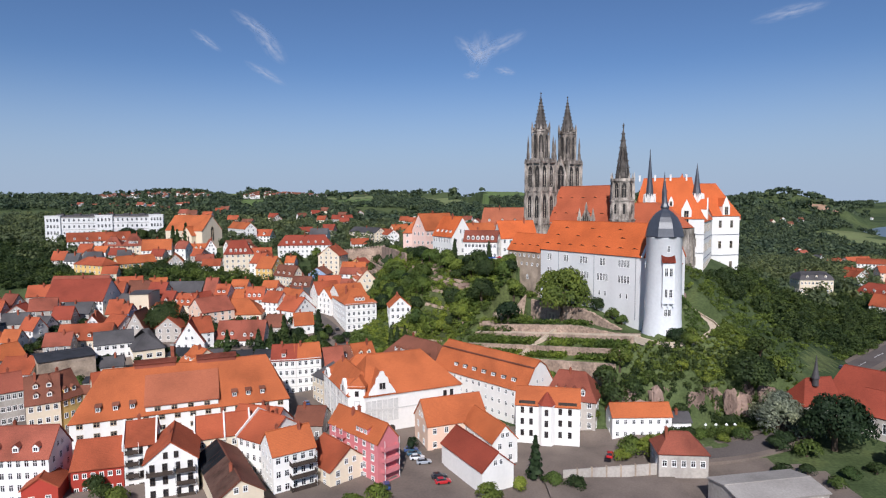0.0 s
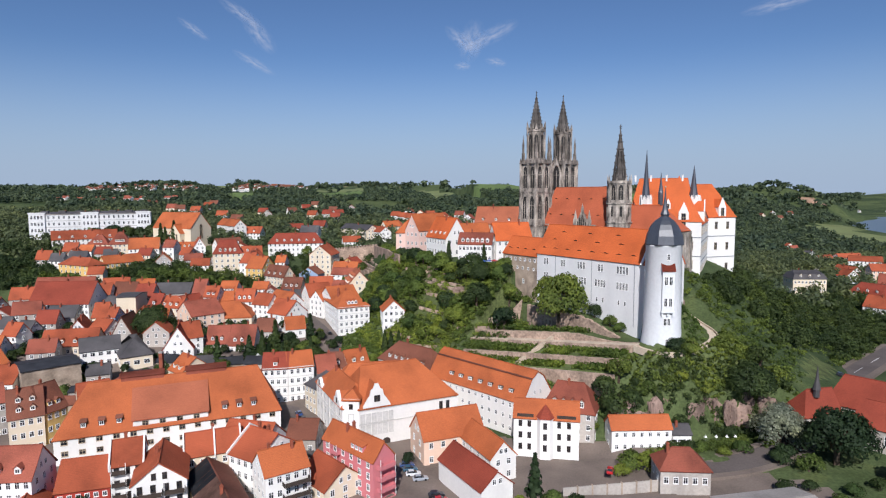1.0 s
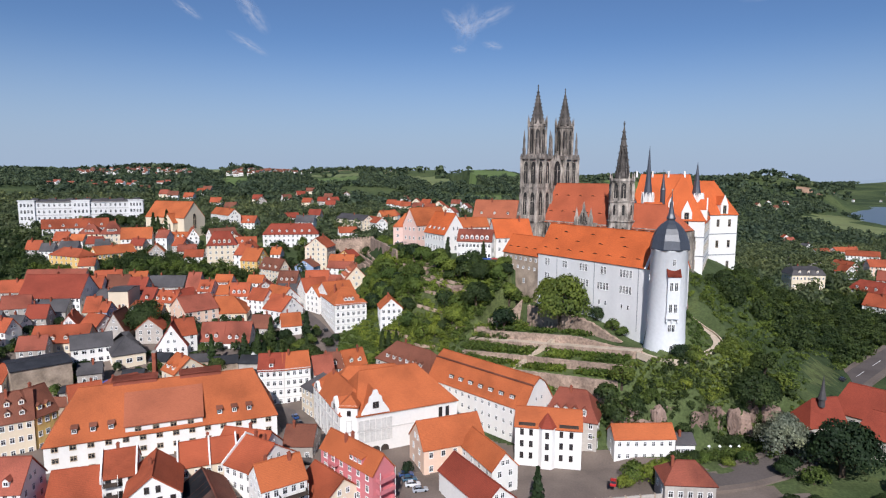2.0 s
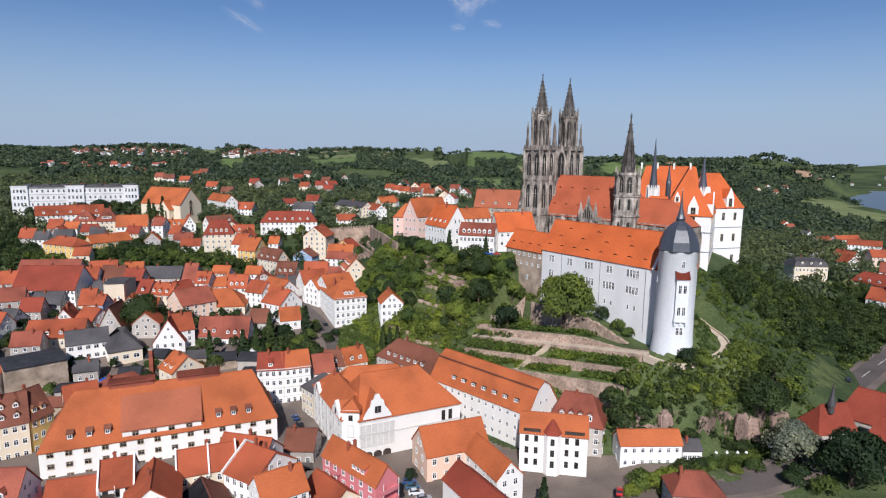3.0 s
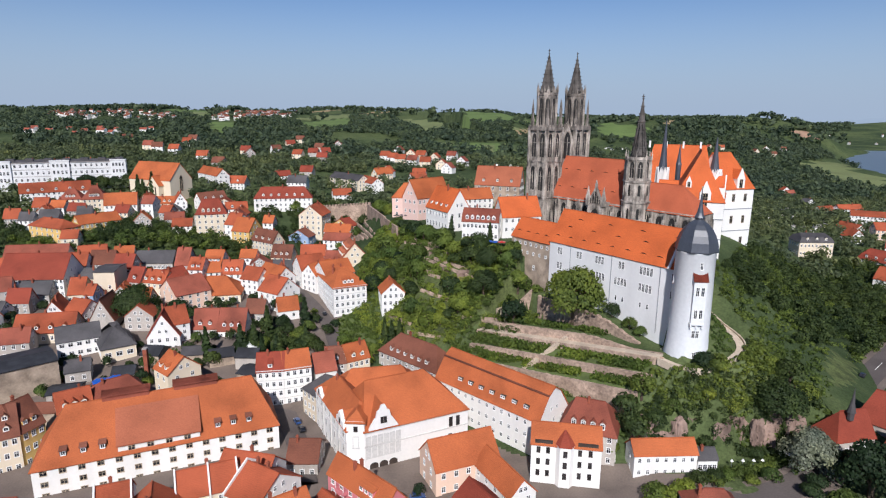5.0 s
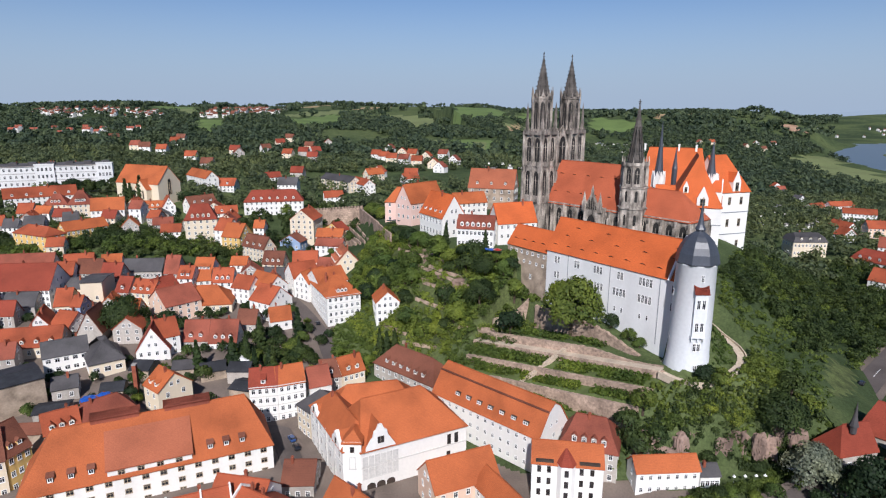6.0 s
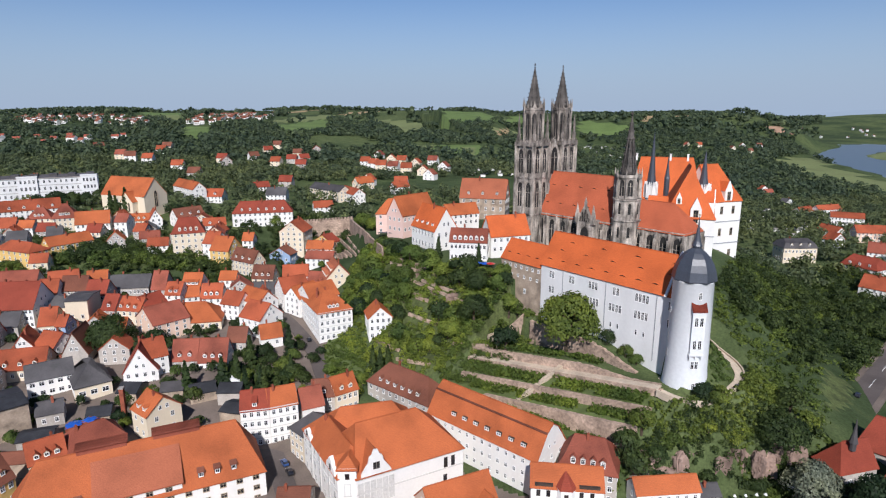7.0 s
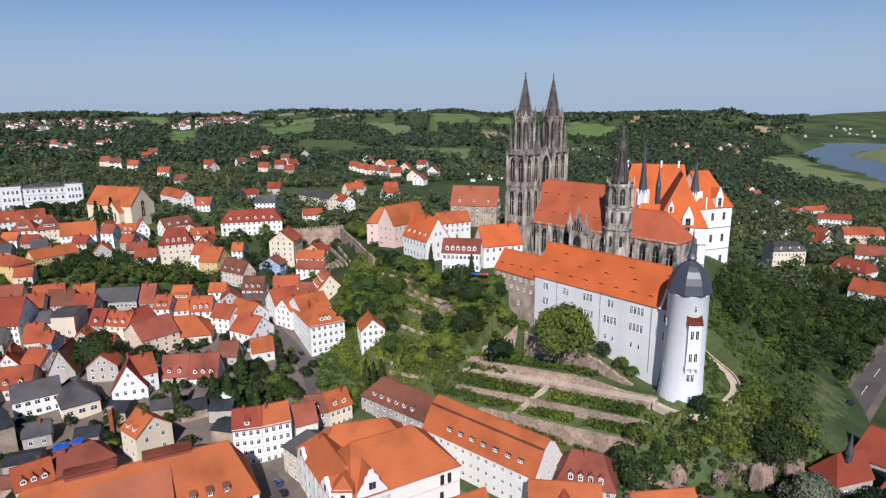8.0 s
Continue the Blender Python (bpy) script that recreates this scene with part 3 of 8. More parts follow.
FIELDS = dict(
    field_green=[[(90, 1640), (170, 1640), (640, 3150), (550, 2720), (180, 1400), (90, 1430)], [(-691, 1748), (-900, 2600), (-473, 1454), (-554, 1401)], [(-395, 1180), (-361, 1212), (-312, 1043), (-322, 980)], [(112, 2084), (634, 3181), (329, 1661), (134, 1356)], [(8, 979), (119, 988), (106, 864), (18, 904)], [(480, 1660), (540, 1610), (580, 1530), (480, 1410), (430, 1480)], [(-260, 1340), (-200, 1650), (-180, 1570), (-150, 1240), (-210, 1140)], [(-400, 1210), (-350, 1170), (-310, 980)]],
    field_pale=[[(1010, 1200), (1100, 1395), (1300, 1560), (1455, 1690), (1300, 1400), (1020, 1120)], [(720, 1180), (880, 1290), (810, 1140), (740, 870), (650, 770), (670, 940)], [(-290, 1340), (-290, 1800), (-180, 1870), (-190, 1720)], [(-730, 1590), (-530, 1550), (-430, 1300), (-540, 1380)], [(-100, 1690), (20, 1510), (60, 1410), (30, 1180), (0, 1250)], [(10, 1010), (50, 1010), (40, 940), (10, 940)], [(90, 980), (110, 970), (90, 840), (80, 860)], [(110, 1190), (170, 1280), (270, 1450), (260, 1340)]],
    field_straw=[[(162, 1176), (249, 1441), (208, 1221)], [(-190, 1890), (-60, 2300), (-40, 2150), (-135, 1790)], [(1230, 3200), (1540, 3160), (1460, 3000), (640, 1610)], [(-900, 2200), (-300, 2500), (-300, 2350), (-900, 2050)]],
    paving=[[(-300, 60), (100, 60), (100, 150), (60, 178), (20, 190), (-20, 225), (-36, 262), (-42, 300), (-60, 340), (-120, 345), (-230, 335), (-300, 300)]],
    quarry=[[(985, 1600), (1012, 1652), (1040, 1668), (1024, 1600), (992, 1560)]],
    meadow=[[tuple(WALL_FOOT + WALL_WAY * u + WALL_OUT * (10 + 0.19 * u + o)) for u, o in ((-7, 1), (64, 1), (64, 20), (-7, 20))], [(-45.5, 291), (-28, 287), (-25, 255), (-39, 252), (-44, 268)]],
    lawn=[[(-40, 302), (-26, 345), (-2, 302), (26, 274), (38, 254), (22, 246), (8, 252), (-10, 250), (-22, 262), (-24, 290)], [(128, 206), (142, 216), (158, 235), (150, 238), (133, 219)]],
)
kinds = ["ground", *FIELDS]
for k in kinds:
    me.materials.append(M[k])
mid = verts[quads].mean(1)
slots = np.zeros(len(quads), int)
for n, k in enumerate(FIELDS):
    for poly in FIELDS[k]:
        slots[outside(mid[:, 0], mid[:, 1], poly) <= 0] = n + 1
me.polygons.foreach_set("material_index", slots)
me.polygons.foreach_set("use_smooth", np.ones(len(quads), bool))
tagged(new("ground", me), "grassy and wooded ground rising to hills on the horizon", "ground", "", "structure")


def open_land(x, y):
    """Whether a place lies in a field, in the river or on a paved square."""
    free = river(x, y) > 95
    for polys in FIELDS.values():
        for poly in polys:
            free &= outside(x, y, poly) > 3
    return ~free


def ribbon(name, pts, width, material, label, category, lift=0.12, skirt=0.0, z=None):
    """A road or path laid along points, with the ground's height or its own."""
    bm = bmesh.new()
    P = [Vector(p[:2]) for p in pts]
    rows = []
    for i, p in enumerate(P):
        d = (P[min(i + 1, len(P) - 1)] - P[max(i - 1, 0)]).normalized()
        n = Vector((-d.y, d.x)) * width / 2
        h = pts[i][2] if len(pts[i]) > 2 else gz(p.x, p.y)
        rows.append([(p.x - n.x, p.y - n.y, h + lift), (p.x + n.x, p.y + n.y, h + lift), (p.x + n.x, p.y + n.y, h - 0.3 - skirt), (p.x - n.x, p.y - n.y, h - 0.3 - skirt)])
    ring_mesh(bm, rows, True, True)
    bmesh.ops.recalc_face_normals(bm, faces=bm.faces[:])
    return tagged(part(name, bm, material), label, category, "", "structure")


def curve(pts, n=6):
    """Points along a smooth line through pts."""
    out = []
    for i in range(len(pts) - 1):
        a, b, c, d = (Vector(pts[max(0, min(len(pts) - 1, i + k))]) for k in (-1, 0, 1, 2))
        for j in range(n):
            t = j / n
            out.append(0.5 * ((2 * b) + (c - a) * t + (2 * a - 5 * b + 4 * c - d) * t * t + (3 * b - a - 3 * c + d) * t ** 3))
    out.append(Vector(pts[-1]))
    return [tuple(p) for p in out]


# river
bm = bmesh.new()
mid_line = curve(RIVER, 8)
rows = []
for i, p in enumerate(mid_line):
    d = (Vector(mid_line[min(i + 1, len(mid_line) - 1)]) - Vector(mid_line[max(i - 1, 0)])).normalized()
    rows.append((bm.verts.new((p[0] + d.y * 130, p[1] - d.x * 130, -5.0)), bm.verts.new((p[0] - d.y * 130, p[1] + d.x * 130, -5.0))))
for a, b in zip(rows, rows[1:]):
    bm.faces.new((a[0], b[0], b[1], a[1]))
bmesh.ops.recalc_face_normals(bm, faces=bm.faces[:])
tagged(part("river", bm, "water"), "broad calm blue-grey river in its valley", "river", "", "structure")
# main road at the foot of the castle rock
road_line = curve([(66, 164, 2.0), (84, 166, 2.9), (102, 174, 4.0), (112, 186, 5.2), (130, 203, 6.2), (151, 223, 6.8), (199, 262, 7.0), (260, 310, 7.0), (340, 380, 7.0)])
ribbon("road", road_line, 8.5, "asphalt", "grey asphalt road at the foot of the hill", "road", 0.15, 1.0)
for s in (-1, 1):
    edge = []
    for i, p in enumerate(road_line):
        d = (Vector(road_line[min(i + 1, len(road_line) - 1)]) - Vector(road_line[max(i - 1, 0)])).normalized()
        edge.append((p[0] - s * d.y * 5.4, p[1] + s * d.x * 5.4, p[2]))
    ribbon("pavement", edge, 2.2, "paving", "paved footway with kerb beside the road", "pavement", 0.28, 1.0)
dash = bmesh.new()
for a, b in list(zip(road_line, road_line[1:]))[22::2]:
    a, b = Vector(a), Vector(b)
    n = Vector((-(b - a).y, (b - a).x, 0)).normalized() * 0.1
    dash.faces.new([dash.verts.new(p + Vector((0, 0, 0.17))) for p in (a - n, b - n, b + n, a + n)])
tagged(part("road_marking", dash, "trim_white"), "worn white dashed line on the road", "road marking", "", "structure")
# squares and yards
bm = bmesh.new()
box(bm, 26, 60, 96, 151, 0.5, 1.9)
tagged(part("car_park", bm, "paving"), "brown-grey paved car park", "pavement", "", "structure")
bm = bmesh.new()
box(bm, -14, 0, 128, 170, 0.5, 1.25)
tagged(part("yard", bm, "paving"), "reddish paved yard with parked cars", "pavement", "", "structure")
ribbon("street", curve([(-40, 176), (-46, 196), (-51, 208), (-56, 217), (-74, 214)]), 6.5, "asphalt", "narrow grey town street", "road", 0.25, 0.6)
ribbon("street", curve([(-38, 248), (-43, 262), (-50, 283), (-62, 306), (-78, 330)]), 6.0, "asphalt", "narrow grey town street", "road", 0.25, 0.6)
ribbon("street", curve([(-60, 178), (-38, 174), (-14, 176), (8, 172), (20, 168)]), 7, "paving", "narrow paved town street", "road", 0.25, 0.6)


# ---- castle hill: granary, round tower, cathedral, palace ----
def eyelid(parent, x, y, z, slope, roof="tile_castle"):
    """A low eyebrow dormer on a slope that faces -y."""
    if "eyelid" not in SHARED:
        bm = bmesh.new()
        n = 8
        front = [(-1.5 + 3 * i / n, 0, 0.55 * math.sin(math.pi * i / n) ** 1.5) for i in range(n + 1)]
        vs = [bm.verts.new(p) for p in front]
        back = [bm.verts.new((p[0] * 1.15, 1.5, p[2] * 0.1)) for p in front]
        for i in range(n):
            bm.faces.new((vs[i], vs[i + 1], back[i + 1], back[i]))
        lo = [bm.verts.new((p[0], 0.12, -0.15)) for p in front]
        for i in range(n):
            bm.faces.new((lo[i], lo[i + 1], vs[i + 1], vs[i])).material_index = 1
        me = bpy.data.meshes.new("eyelid_dormer")
        bm.to_mesh(me)
        bm.free()
        me.materials.append(M[roof])
        me.materials.append(M["wood_dark"])
        SHARED["eyelid"] = me
    placed("eyelid_dormer", SHARED["eyelid"], None, parent, "", pose(x, y, z + 0.05, math.degrees(slope), 0, 0))


# granary: the long pale front over the terraces; its plan runs from the wing's end to the round tower
G_A, G_B = Vector((41.5, 252.5)), Vector((74.6, 204.7))
granary = house(G_A, G_B, 14.4, 31.0, 54.2, 11.2, "gable", "along", "tile_castle", "grey_white", rows=0, cols=0, side=0, chim=0, name="granary_building", sunk=6)
GL = (G_B - G_A).length
for z, h, w, counts in ((18.4, 2.6, 0.85, (2, 2, 3, 2, 4, 2)), (12.6, 2.6, 0.85, (2, 3, 4, 4, 4, 2)), (7.0, 1.6, 0.6, (1, 2, 2, 2, 2, 1))):
    for k, n in zip((0.09, 0.25, 0.41, 0.57, 0.74, 0.92), counts):
        step = 0.66 if h > 2 else 1.4
        windows(granary, (GL * k - step * n, -0.01), (GL * k + step * n, -0.01), z, n, w, h)
slope = math.atan2(11.2, 7.2)
for row, (f, n) in enumerate(((0.16, 9), (0.47, 5), (0.74, 4))):
    for i in range(n):
        eyelid(granary, GL * (i + 0.5 + 0.12 * row) / (n + 0.3), 7.2 * f, 23.2 + 11.2 * f, slope * 0.35)
bm = bmesh.new()     # white parapet of the old gable that crosses the roof
box(bm, -0.35, 0.35, -0.3, 12.5, 0, 0.55)
part("gable_parapet", bm, "castle_white", granary, "white rendered gable parapet", pose(GL * 0.885, -0.5, 22.6, math.degrees(slope), 0, 0))
bm = bmesh.new()
ring_mesh(bm, [[(-0.9, -0.6, 0), (0.9, -0.6, 0), (0.9, 0.6, 0), (-0.9, 0.6, 0)], [(-0.5, -0.4, 1.6), (0.5, -0.4, 1.6), (0.5, 0.4, 1.6), (-0.5, 0.4, 1.6)], [(-0.1, -0.1, 2.6), (0.1, -0.1, 2.6), (0.1, 0.1, 2.6), (-0.1, 0.1, 2.6)]])
part("gable_cap", bm, "castle_white", granary, "", pose(GL * 0.885, 7.2, 33.4))
for k in (0.18, 0.5, 0.83):
    bm = bmesh.new()
    ring_mesh(bm, [disc(0, 0, 0, 0.09, 8), disc(0, 0, 23.0, 0.09, 8)])
    part("downpipe", bm, "metal_grey", granary, "", pose(GL * k, -0.12, 0))

# brown rubble wing that carries the front on
W_A, W_B = Vector((29.6, 271.0)), Vector((41.9, 252.7))
wing = house(W_A, W_B, 11, 36.0, 52.4, 7.0, "gable", "along", "tile_castle", "rubble", rows=0, cols=0, side=0, chim=0, name="wing_building")
WL = (W_B - W_A).length
windows(wing, (0.6, -0.01), (WL - 0.4, -0.01), 13.6, 7, 0.8, 1.0)
windows(wing, (1.0, -0.01), (WL - 0.8, -0.01), 10.0, 6, 0.7, 0.9)
windows(wing, (1.6, -0.01), (WL - 5, -0.01), 4.0, 2, 0.8, 1.7, style="plain")
for i in range(4):
    eyelid(wing, WL * (i + 0.6) / 4.4, 1.6, 16.4 + 1.6 * 7 / 5.5, 0.35)

# round tower with a welsh dome
TOWER = Vector((75.2, 203.0))
tower = thing("round_tower", pose(TOWER.x, TOWER.y, 27.0), "tall white rendered round tower with blue-grey slate dome and spire", "tower")
bm = bmesh.new()
prof = [(-6, 7.2), (0, 6.9), (4, 6.35), (7, 6.1), (34.0, 5.75), (34.3, 6.0)]
ring_mesh(bm, [disc(0, 0, z, r, 48) for z, r in prof], smooth_faces=True)
part("shaft", bm, "tower_white", tower)
bm = bmesh.new()
ring_mesh(bm, [disc(0, 0, z, r, 48) for z, r in ((-10, 8.6), (0.2, 8.0), (0.5, 7.6), (0.5, 6.6))], False)
part("plinth", bm, "path", tower, "low sandy stone plinth")
bm = bmesh.new()
prof = [(34.2, 6.35), (34.6, 6.5), (35.3, 6.35), (37.3, 5.95), (39.3, 5.2), (41.0, 4.2), (42.3, 3.0), (43.1, 1.9), (43.6, 1.25), (44.0, 1.35), (44.3, 1.55), (44.8, 1.3), (45.6, 1.0), (47.5, 0.62), (50, 0.3), (53.2, 0.06)]
ring_mesh(bm, [disc(0, 0, z, r, 8, math.radians(7)) for z, r in prof], close_base=True)
part("dome", bm, "slate_blue", tower, "blue-grey slate dome with a slender spire")
bm = bmesh.new()
ring_mesh(bm, [disc(0, 0, 53.0 + 0.35 * math.sin(a) + 0.35, max(0.02, 0.3 * abs(math.cos(a))), 10) for a in np.linspace(-1.5, 1.5, 7)])
part("finial", bm, "trim_sand", tower)
FACE = -96.0
face = pose(0, 0, 0, 0, 0, FACE + 90)
bm = bmesh.new()
box(bm, -1.9, 1.9, -6.75, -5.2, 13.0, 26.2)
box(bm, -2.1, 2.1, -6.9, -5.2, 12.4, 13.0)
for x in (-1.7, 0, 1.7):
    box(bm, x - 0.25, x + 0.25, -6.7, -5.4, 11.4, 12.4)
oriel = part("oriel", bm, "tower_white", tower, "projecting bay with stacked windows", face)
bm = bmesh.new()
v = [bm.verts.new(p) for p in ((-2.2, -7.1, 26.0), (2.2, -7.1, 26.0), (2.2, -5.4, 28.6), (-2.2, -5.4, 28.6))]
bm.faces.new(v)
bmesh.ops.solidify(bm, geom=bm.faces[:], thickness=0.25)
part("oriel_roof", bm, "tile_crimson", oriel)
for z, h in ((21.6, 2.6), (14.6, 2.6)):
    windows(oriel, (-1.5, -6.76), (1.5, -6.76), z, 2, 0.85, h, margin=0.5)
windows(tower, tuple((face @ Vector((-1.2, -6.13, 0))).to_2d()), tuple((face @ Vector((1.2, -6.13, 0))).to_2d()), 8.2, 2, 0.8, 2.2, margin=0.5)
windows(tower, tuple((face @ Vector((-1.2, -5.9, 0))).to_2d()), tuple((face @ Vector((1.2, -5.9, 0))).to_2d()), 29.6, 1, 0.7, 1.9)
windows(tower, tuple((face @ Vector((-1.2, -6.6, 0))).to_2d()), tuple((face @ Vector((1.2, -6.6, 0))).to_2d()), 2.0, 1, 0.8, 1.6)
for a, z in ((-170, 10.5), (-172, 24)):
    q = face @ pose(0, 0, 0, 0, 0, a + 80)
    windows(tower, tuple((q @ Vector((-1, -5.98, 0))).to_2d()), tuple((q @ Vector((1, -5.98, 0))).to_2d()), z, 1, 0.7, 1.7)

# low wing behind the tower, red roof
house((80.6, 205.5), (86.5, 214.5), 7, 40, 51.5, 3.0, "gable", "along", "tile_red", "castle_white", rows=2, cols=2, side=0, chim=0, name="link_building", sunk=14)


# ---- cathedral ----
CX = Vector((0.61, -0.793))          # its axis, towards the choir
CN = Vector((-0.793, -0.61))         # its side towards the town
C0 = Vector((60.4, 326.4))
CTURN = math.degrees(math.atan2(CX.y, CX.x))


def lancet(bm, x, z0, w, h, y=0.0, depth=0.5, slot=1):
    """A pointed face painted as dark shaded depth, with a raised surround, facing -y."""
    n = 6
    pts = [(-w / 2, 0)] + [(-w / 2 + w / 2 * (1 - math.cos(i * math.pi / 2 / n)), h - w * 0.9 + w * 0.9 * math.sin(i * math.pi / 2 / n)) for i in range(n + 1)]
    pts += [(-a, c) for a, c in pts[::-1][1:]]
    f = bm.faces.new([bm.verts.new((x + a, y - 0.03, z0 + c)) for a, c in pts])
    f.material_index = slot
    s = 1.18
    for (a, c), (a2, c2) in zip(pts, pts[1:]):
        q = [bm.verts.new(p) for p in ((x + a, y - 0.03, z0 + c), (x + a2, y - 0.03, z0 + c2), (x + a2 * s, y - 0.3, z0 + c2 * 1.04), (x + a * s, y - 0.3, z0 + c * 1.04))]
        bm.faces.new(q).material_index = 0
    if w > 1.2:
        box(bm, x - 0.1, x + 0.1, y - 0.2, y - 0.02, z0, z0 + h * 0.8, 0)
        box(bm, x - w / 2, x + w / 2, y - 0.2, y - 0.02, z0 + h * 0.6, z0 + h * 0.6 + 0.18, 0)


def pinnacle(bm, x, y, z, w, h):
    box(bm, x - w / 2, x + w / 2, y - w / 2, y + w / 2, z, z + h * 0.45)
    spire(bm, x, y, z + h * 0.45, w * 0.62, z + h, 4, 0, math.pi / 4)
    for k in (0.55, 0.68, 0.8):
        r = w * 0.62 * (1 - (k - 0.45) / 0.55) + 0.08
        ring_mesh(bm, [disc(x, y, z + h * k, r, 4), disc(x, y, z + h * k + 0.12, r, 4)], True, True)


def crocketed(bm, z0, r, z1, n=8, steps=9):
    """A pierced stone spire with knobs up its ribs."""
    spire(bm, 0, 0, z0, r, z1, n, 0, math.pi / 8)
    for i in range(n):
        a = math.pi / 8 + 2 * math.pi * i / n
        for k in range(steps):
            f = (k + 0.6) / steps
            rr = r * (1 - f)
            x, y, z = rr * math.cos(a), rr * math.sin(a), z0 + (z1 - z0) * f
            s = 0.40 * (1 - 0.5 * f)
            box(bm, x - s, x + s, y - s, y + s, z - s * 0.6, z + s * 0.6)
    box(bm, -0.12, 0.12, -0.12, 0.12, z1 - 0.6, z1 + 1.2)
    box(bm, -0.55, 0.55, -0.1, 0.1, z1 + 0.3, z1 + 0.6)


cathedral = thing("cathedral", pose(C0.x, C0.y, 46.0, 0, 0, CTURN), "gothic cathedral of dark weathered sandstone with red tiled roofs", "cathedral")
# west towers
for s in (-1, 1):
    t = pose(0, s * 10.5, 0)
    bm = bmesh.new()
    box(bm, -5.35, 5.35, -5.35, 5.35, -4, 33)
    shaft = part("tower_shaft", bm, ["cathedral_stone", "opening_shade"], cathedral, "square gothic tower shaft with lancets and buttresses", t)
    bm = bmesh.new()
    box(bm, -5.6, 5.6, -5.6, 5.6, -4, 16)
    part("base_stage", bm, "cathedral_stone", shaft)
    bm = bmesh.new()
    box(bm, -5.15, 5.15, -5.15, 5.15, 33, 47.4)
    part("upper_stage", bm, "cathedral_stone", shaft)
    for z, w in ((15.4, 5.95), (32.4, 5.7), (47.4, 6.1)):
        bm = bmesh.new()
        box(bm, -w, w, -w, w, z, z + 0.65)
        part("string_course", bm, "belfry_stone", shaft)
    for k in range(4):
        turned = pose(0, 0, 0, 0, 0, 90 * k)
        for x, z, h, y in ((-2.5, 35.0, 11.0, -5.15), (2.5, 35.0, 11.0, -5.15), (-2.5, 19.0, 11.5, -5.35), (2.5, 19.0, 11.5, -5.35), (0, 2.0, 9.0, -5.6)):
            bm = bmesh.new()
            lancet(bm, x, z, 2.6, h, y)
            part("lancet_window", bm, ["cathedral_stone", "opening_shade"], shaft, "", turned)
        for x in (-5.3, 0.0, 5.3):
            bm = bmesh.new()
            for z0, z1, d in ((-4, 14, 1.5), (14, 30, 1.15), (30, 47.4, 0.8)):
                box(bm, x - 0.55, x + 0.55, -5.2 - d, -5.0, z0, z1)
            spire(bm, x, -5.55, 47.4, 0.6, 50.6, 4, 0, math.pi / 4)
            part("buttress", bm, "cathedral_stone", shaft, "", turned)
        bm = bmesh.new()
        box(bm, -5.9, 5.9, -6.0, -5.75, 48.0, 49.2)
        for i in range(9):
            box(bm, -5.4 + 1.3 * i, -5.1 + 1.3 * i, -6.05, -5.7, 49.2, 50.0)
        part("parapet", bm, "belfry_stone", shaft, "", turned)
    bm = bmesh.new()
    ring_mesh(bm, [disc(0, 0, z, r, 8, math.pi / 8) for z, r in ((48, 4.5), (63.6, 4.2), (63.8, 4.6), (64.8, 4.6))])
    for k in range(8):
        old = set(bm.verts)
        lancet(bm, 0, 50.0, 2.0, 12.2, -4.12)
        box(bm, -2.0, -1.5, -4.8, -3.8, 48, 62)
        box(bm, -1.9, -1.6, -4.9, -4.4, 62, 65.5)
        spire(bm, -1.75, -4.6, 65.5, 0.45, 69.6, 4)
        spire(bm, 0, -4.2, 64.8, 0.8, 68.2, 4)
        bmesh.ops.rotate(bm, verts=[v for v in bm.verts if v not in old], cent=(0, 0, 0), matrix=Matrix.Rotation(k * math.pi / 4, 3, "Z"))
    octagon = part("tower_octagon", bm, ["belfry_stone", "opening_shade"], cathedral, "open octagonal belfry stage with pinnacles", t)
    for x in (-4.6, 4.6):
        for y in (-4.6, 4.6):
            bm = bmesh.new()
            box(bm, x - 0.6, x + 0.6, y - 0.6, y + 0.6, 48, 53)
            box(bm, x - 0.4, x + 0.4, y - 0.4, y + 0.4, 53, 57)
            spire(bm, x, y, 57, 0.6, 62.5, 4, 0, math.pi / 4)
            part("corner_turret", bm, "belfry_stone", octagon, "", pose(0, 0, 0))
    bm = bmesh.new()
    crocketed(bm, 64.6, 3.7, 83.4, 8, 10)
    part("spire", bm, "dark_stone", cathedral, "slender dark pierced stone spire", t)
# the gable between the towers
bm = bmesh.new()
box(bm, -4.6, 4.6, -6, 6, -4, 40)
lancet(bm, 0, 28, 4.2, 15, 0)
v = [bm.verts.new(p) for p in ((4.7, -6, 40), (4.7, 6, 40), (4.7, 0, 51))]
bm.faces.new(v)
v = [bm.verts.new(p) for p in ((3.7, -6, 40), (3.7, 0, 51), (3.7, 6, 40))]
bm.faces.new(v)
part("middle_gable", bm, ["cathedral_stone", "opening_shade"], cathedral)
bm = bmesh.new()
lancet(bm, 0, 34, 4.6, 12.5, 0)
part("gable_window", bm, ["cathedral_stone", "opening_shade"], cathedral, "", pose(4.85, 0, 0, 0, 0, 90))
bm = bmesh.new()
for y in (-6, 6):
    v = [bm.verts.new(p) for p in ((4.3, y, 40), (5.0, y, 40), (5.0, 0, 51.6), (4.3, 0, 51.6))]
    bm.faces.new(v)
bmesh.ops.solidify(bm, geom=bm.faces[:], thickness=0.4)
part("gable_coping", bm, "cathedral_stone", cathedral)


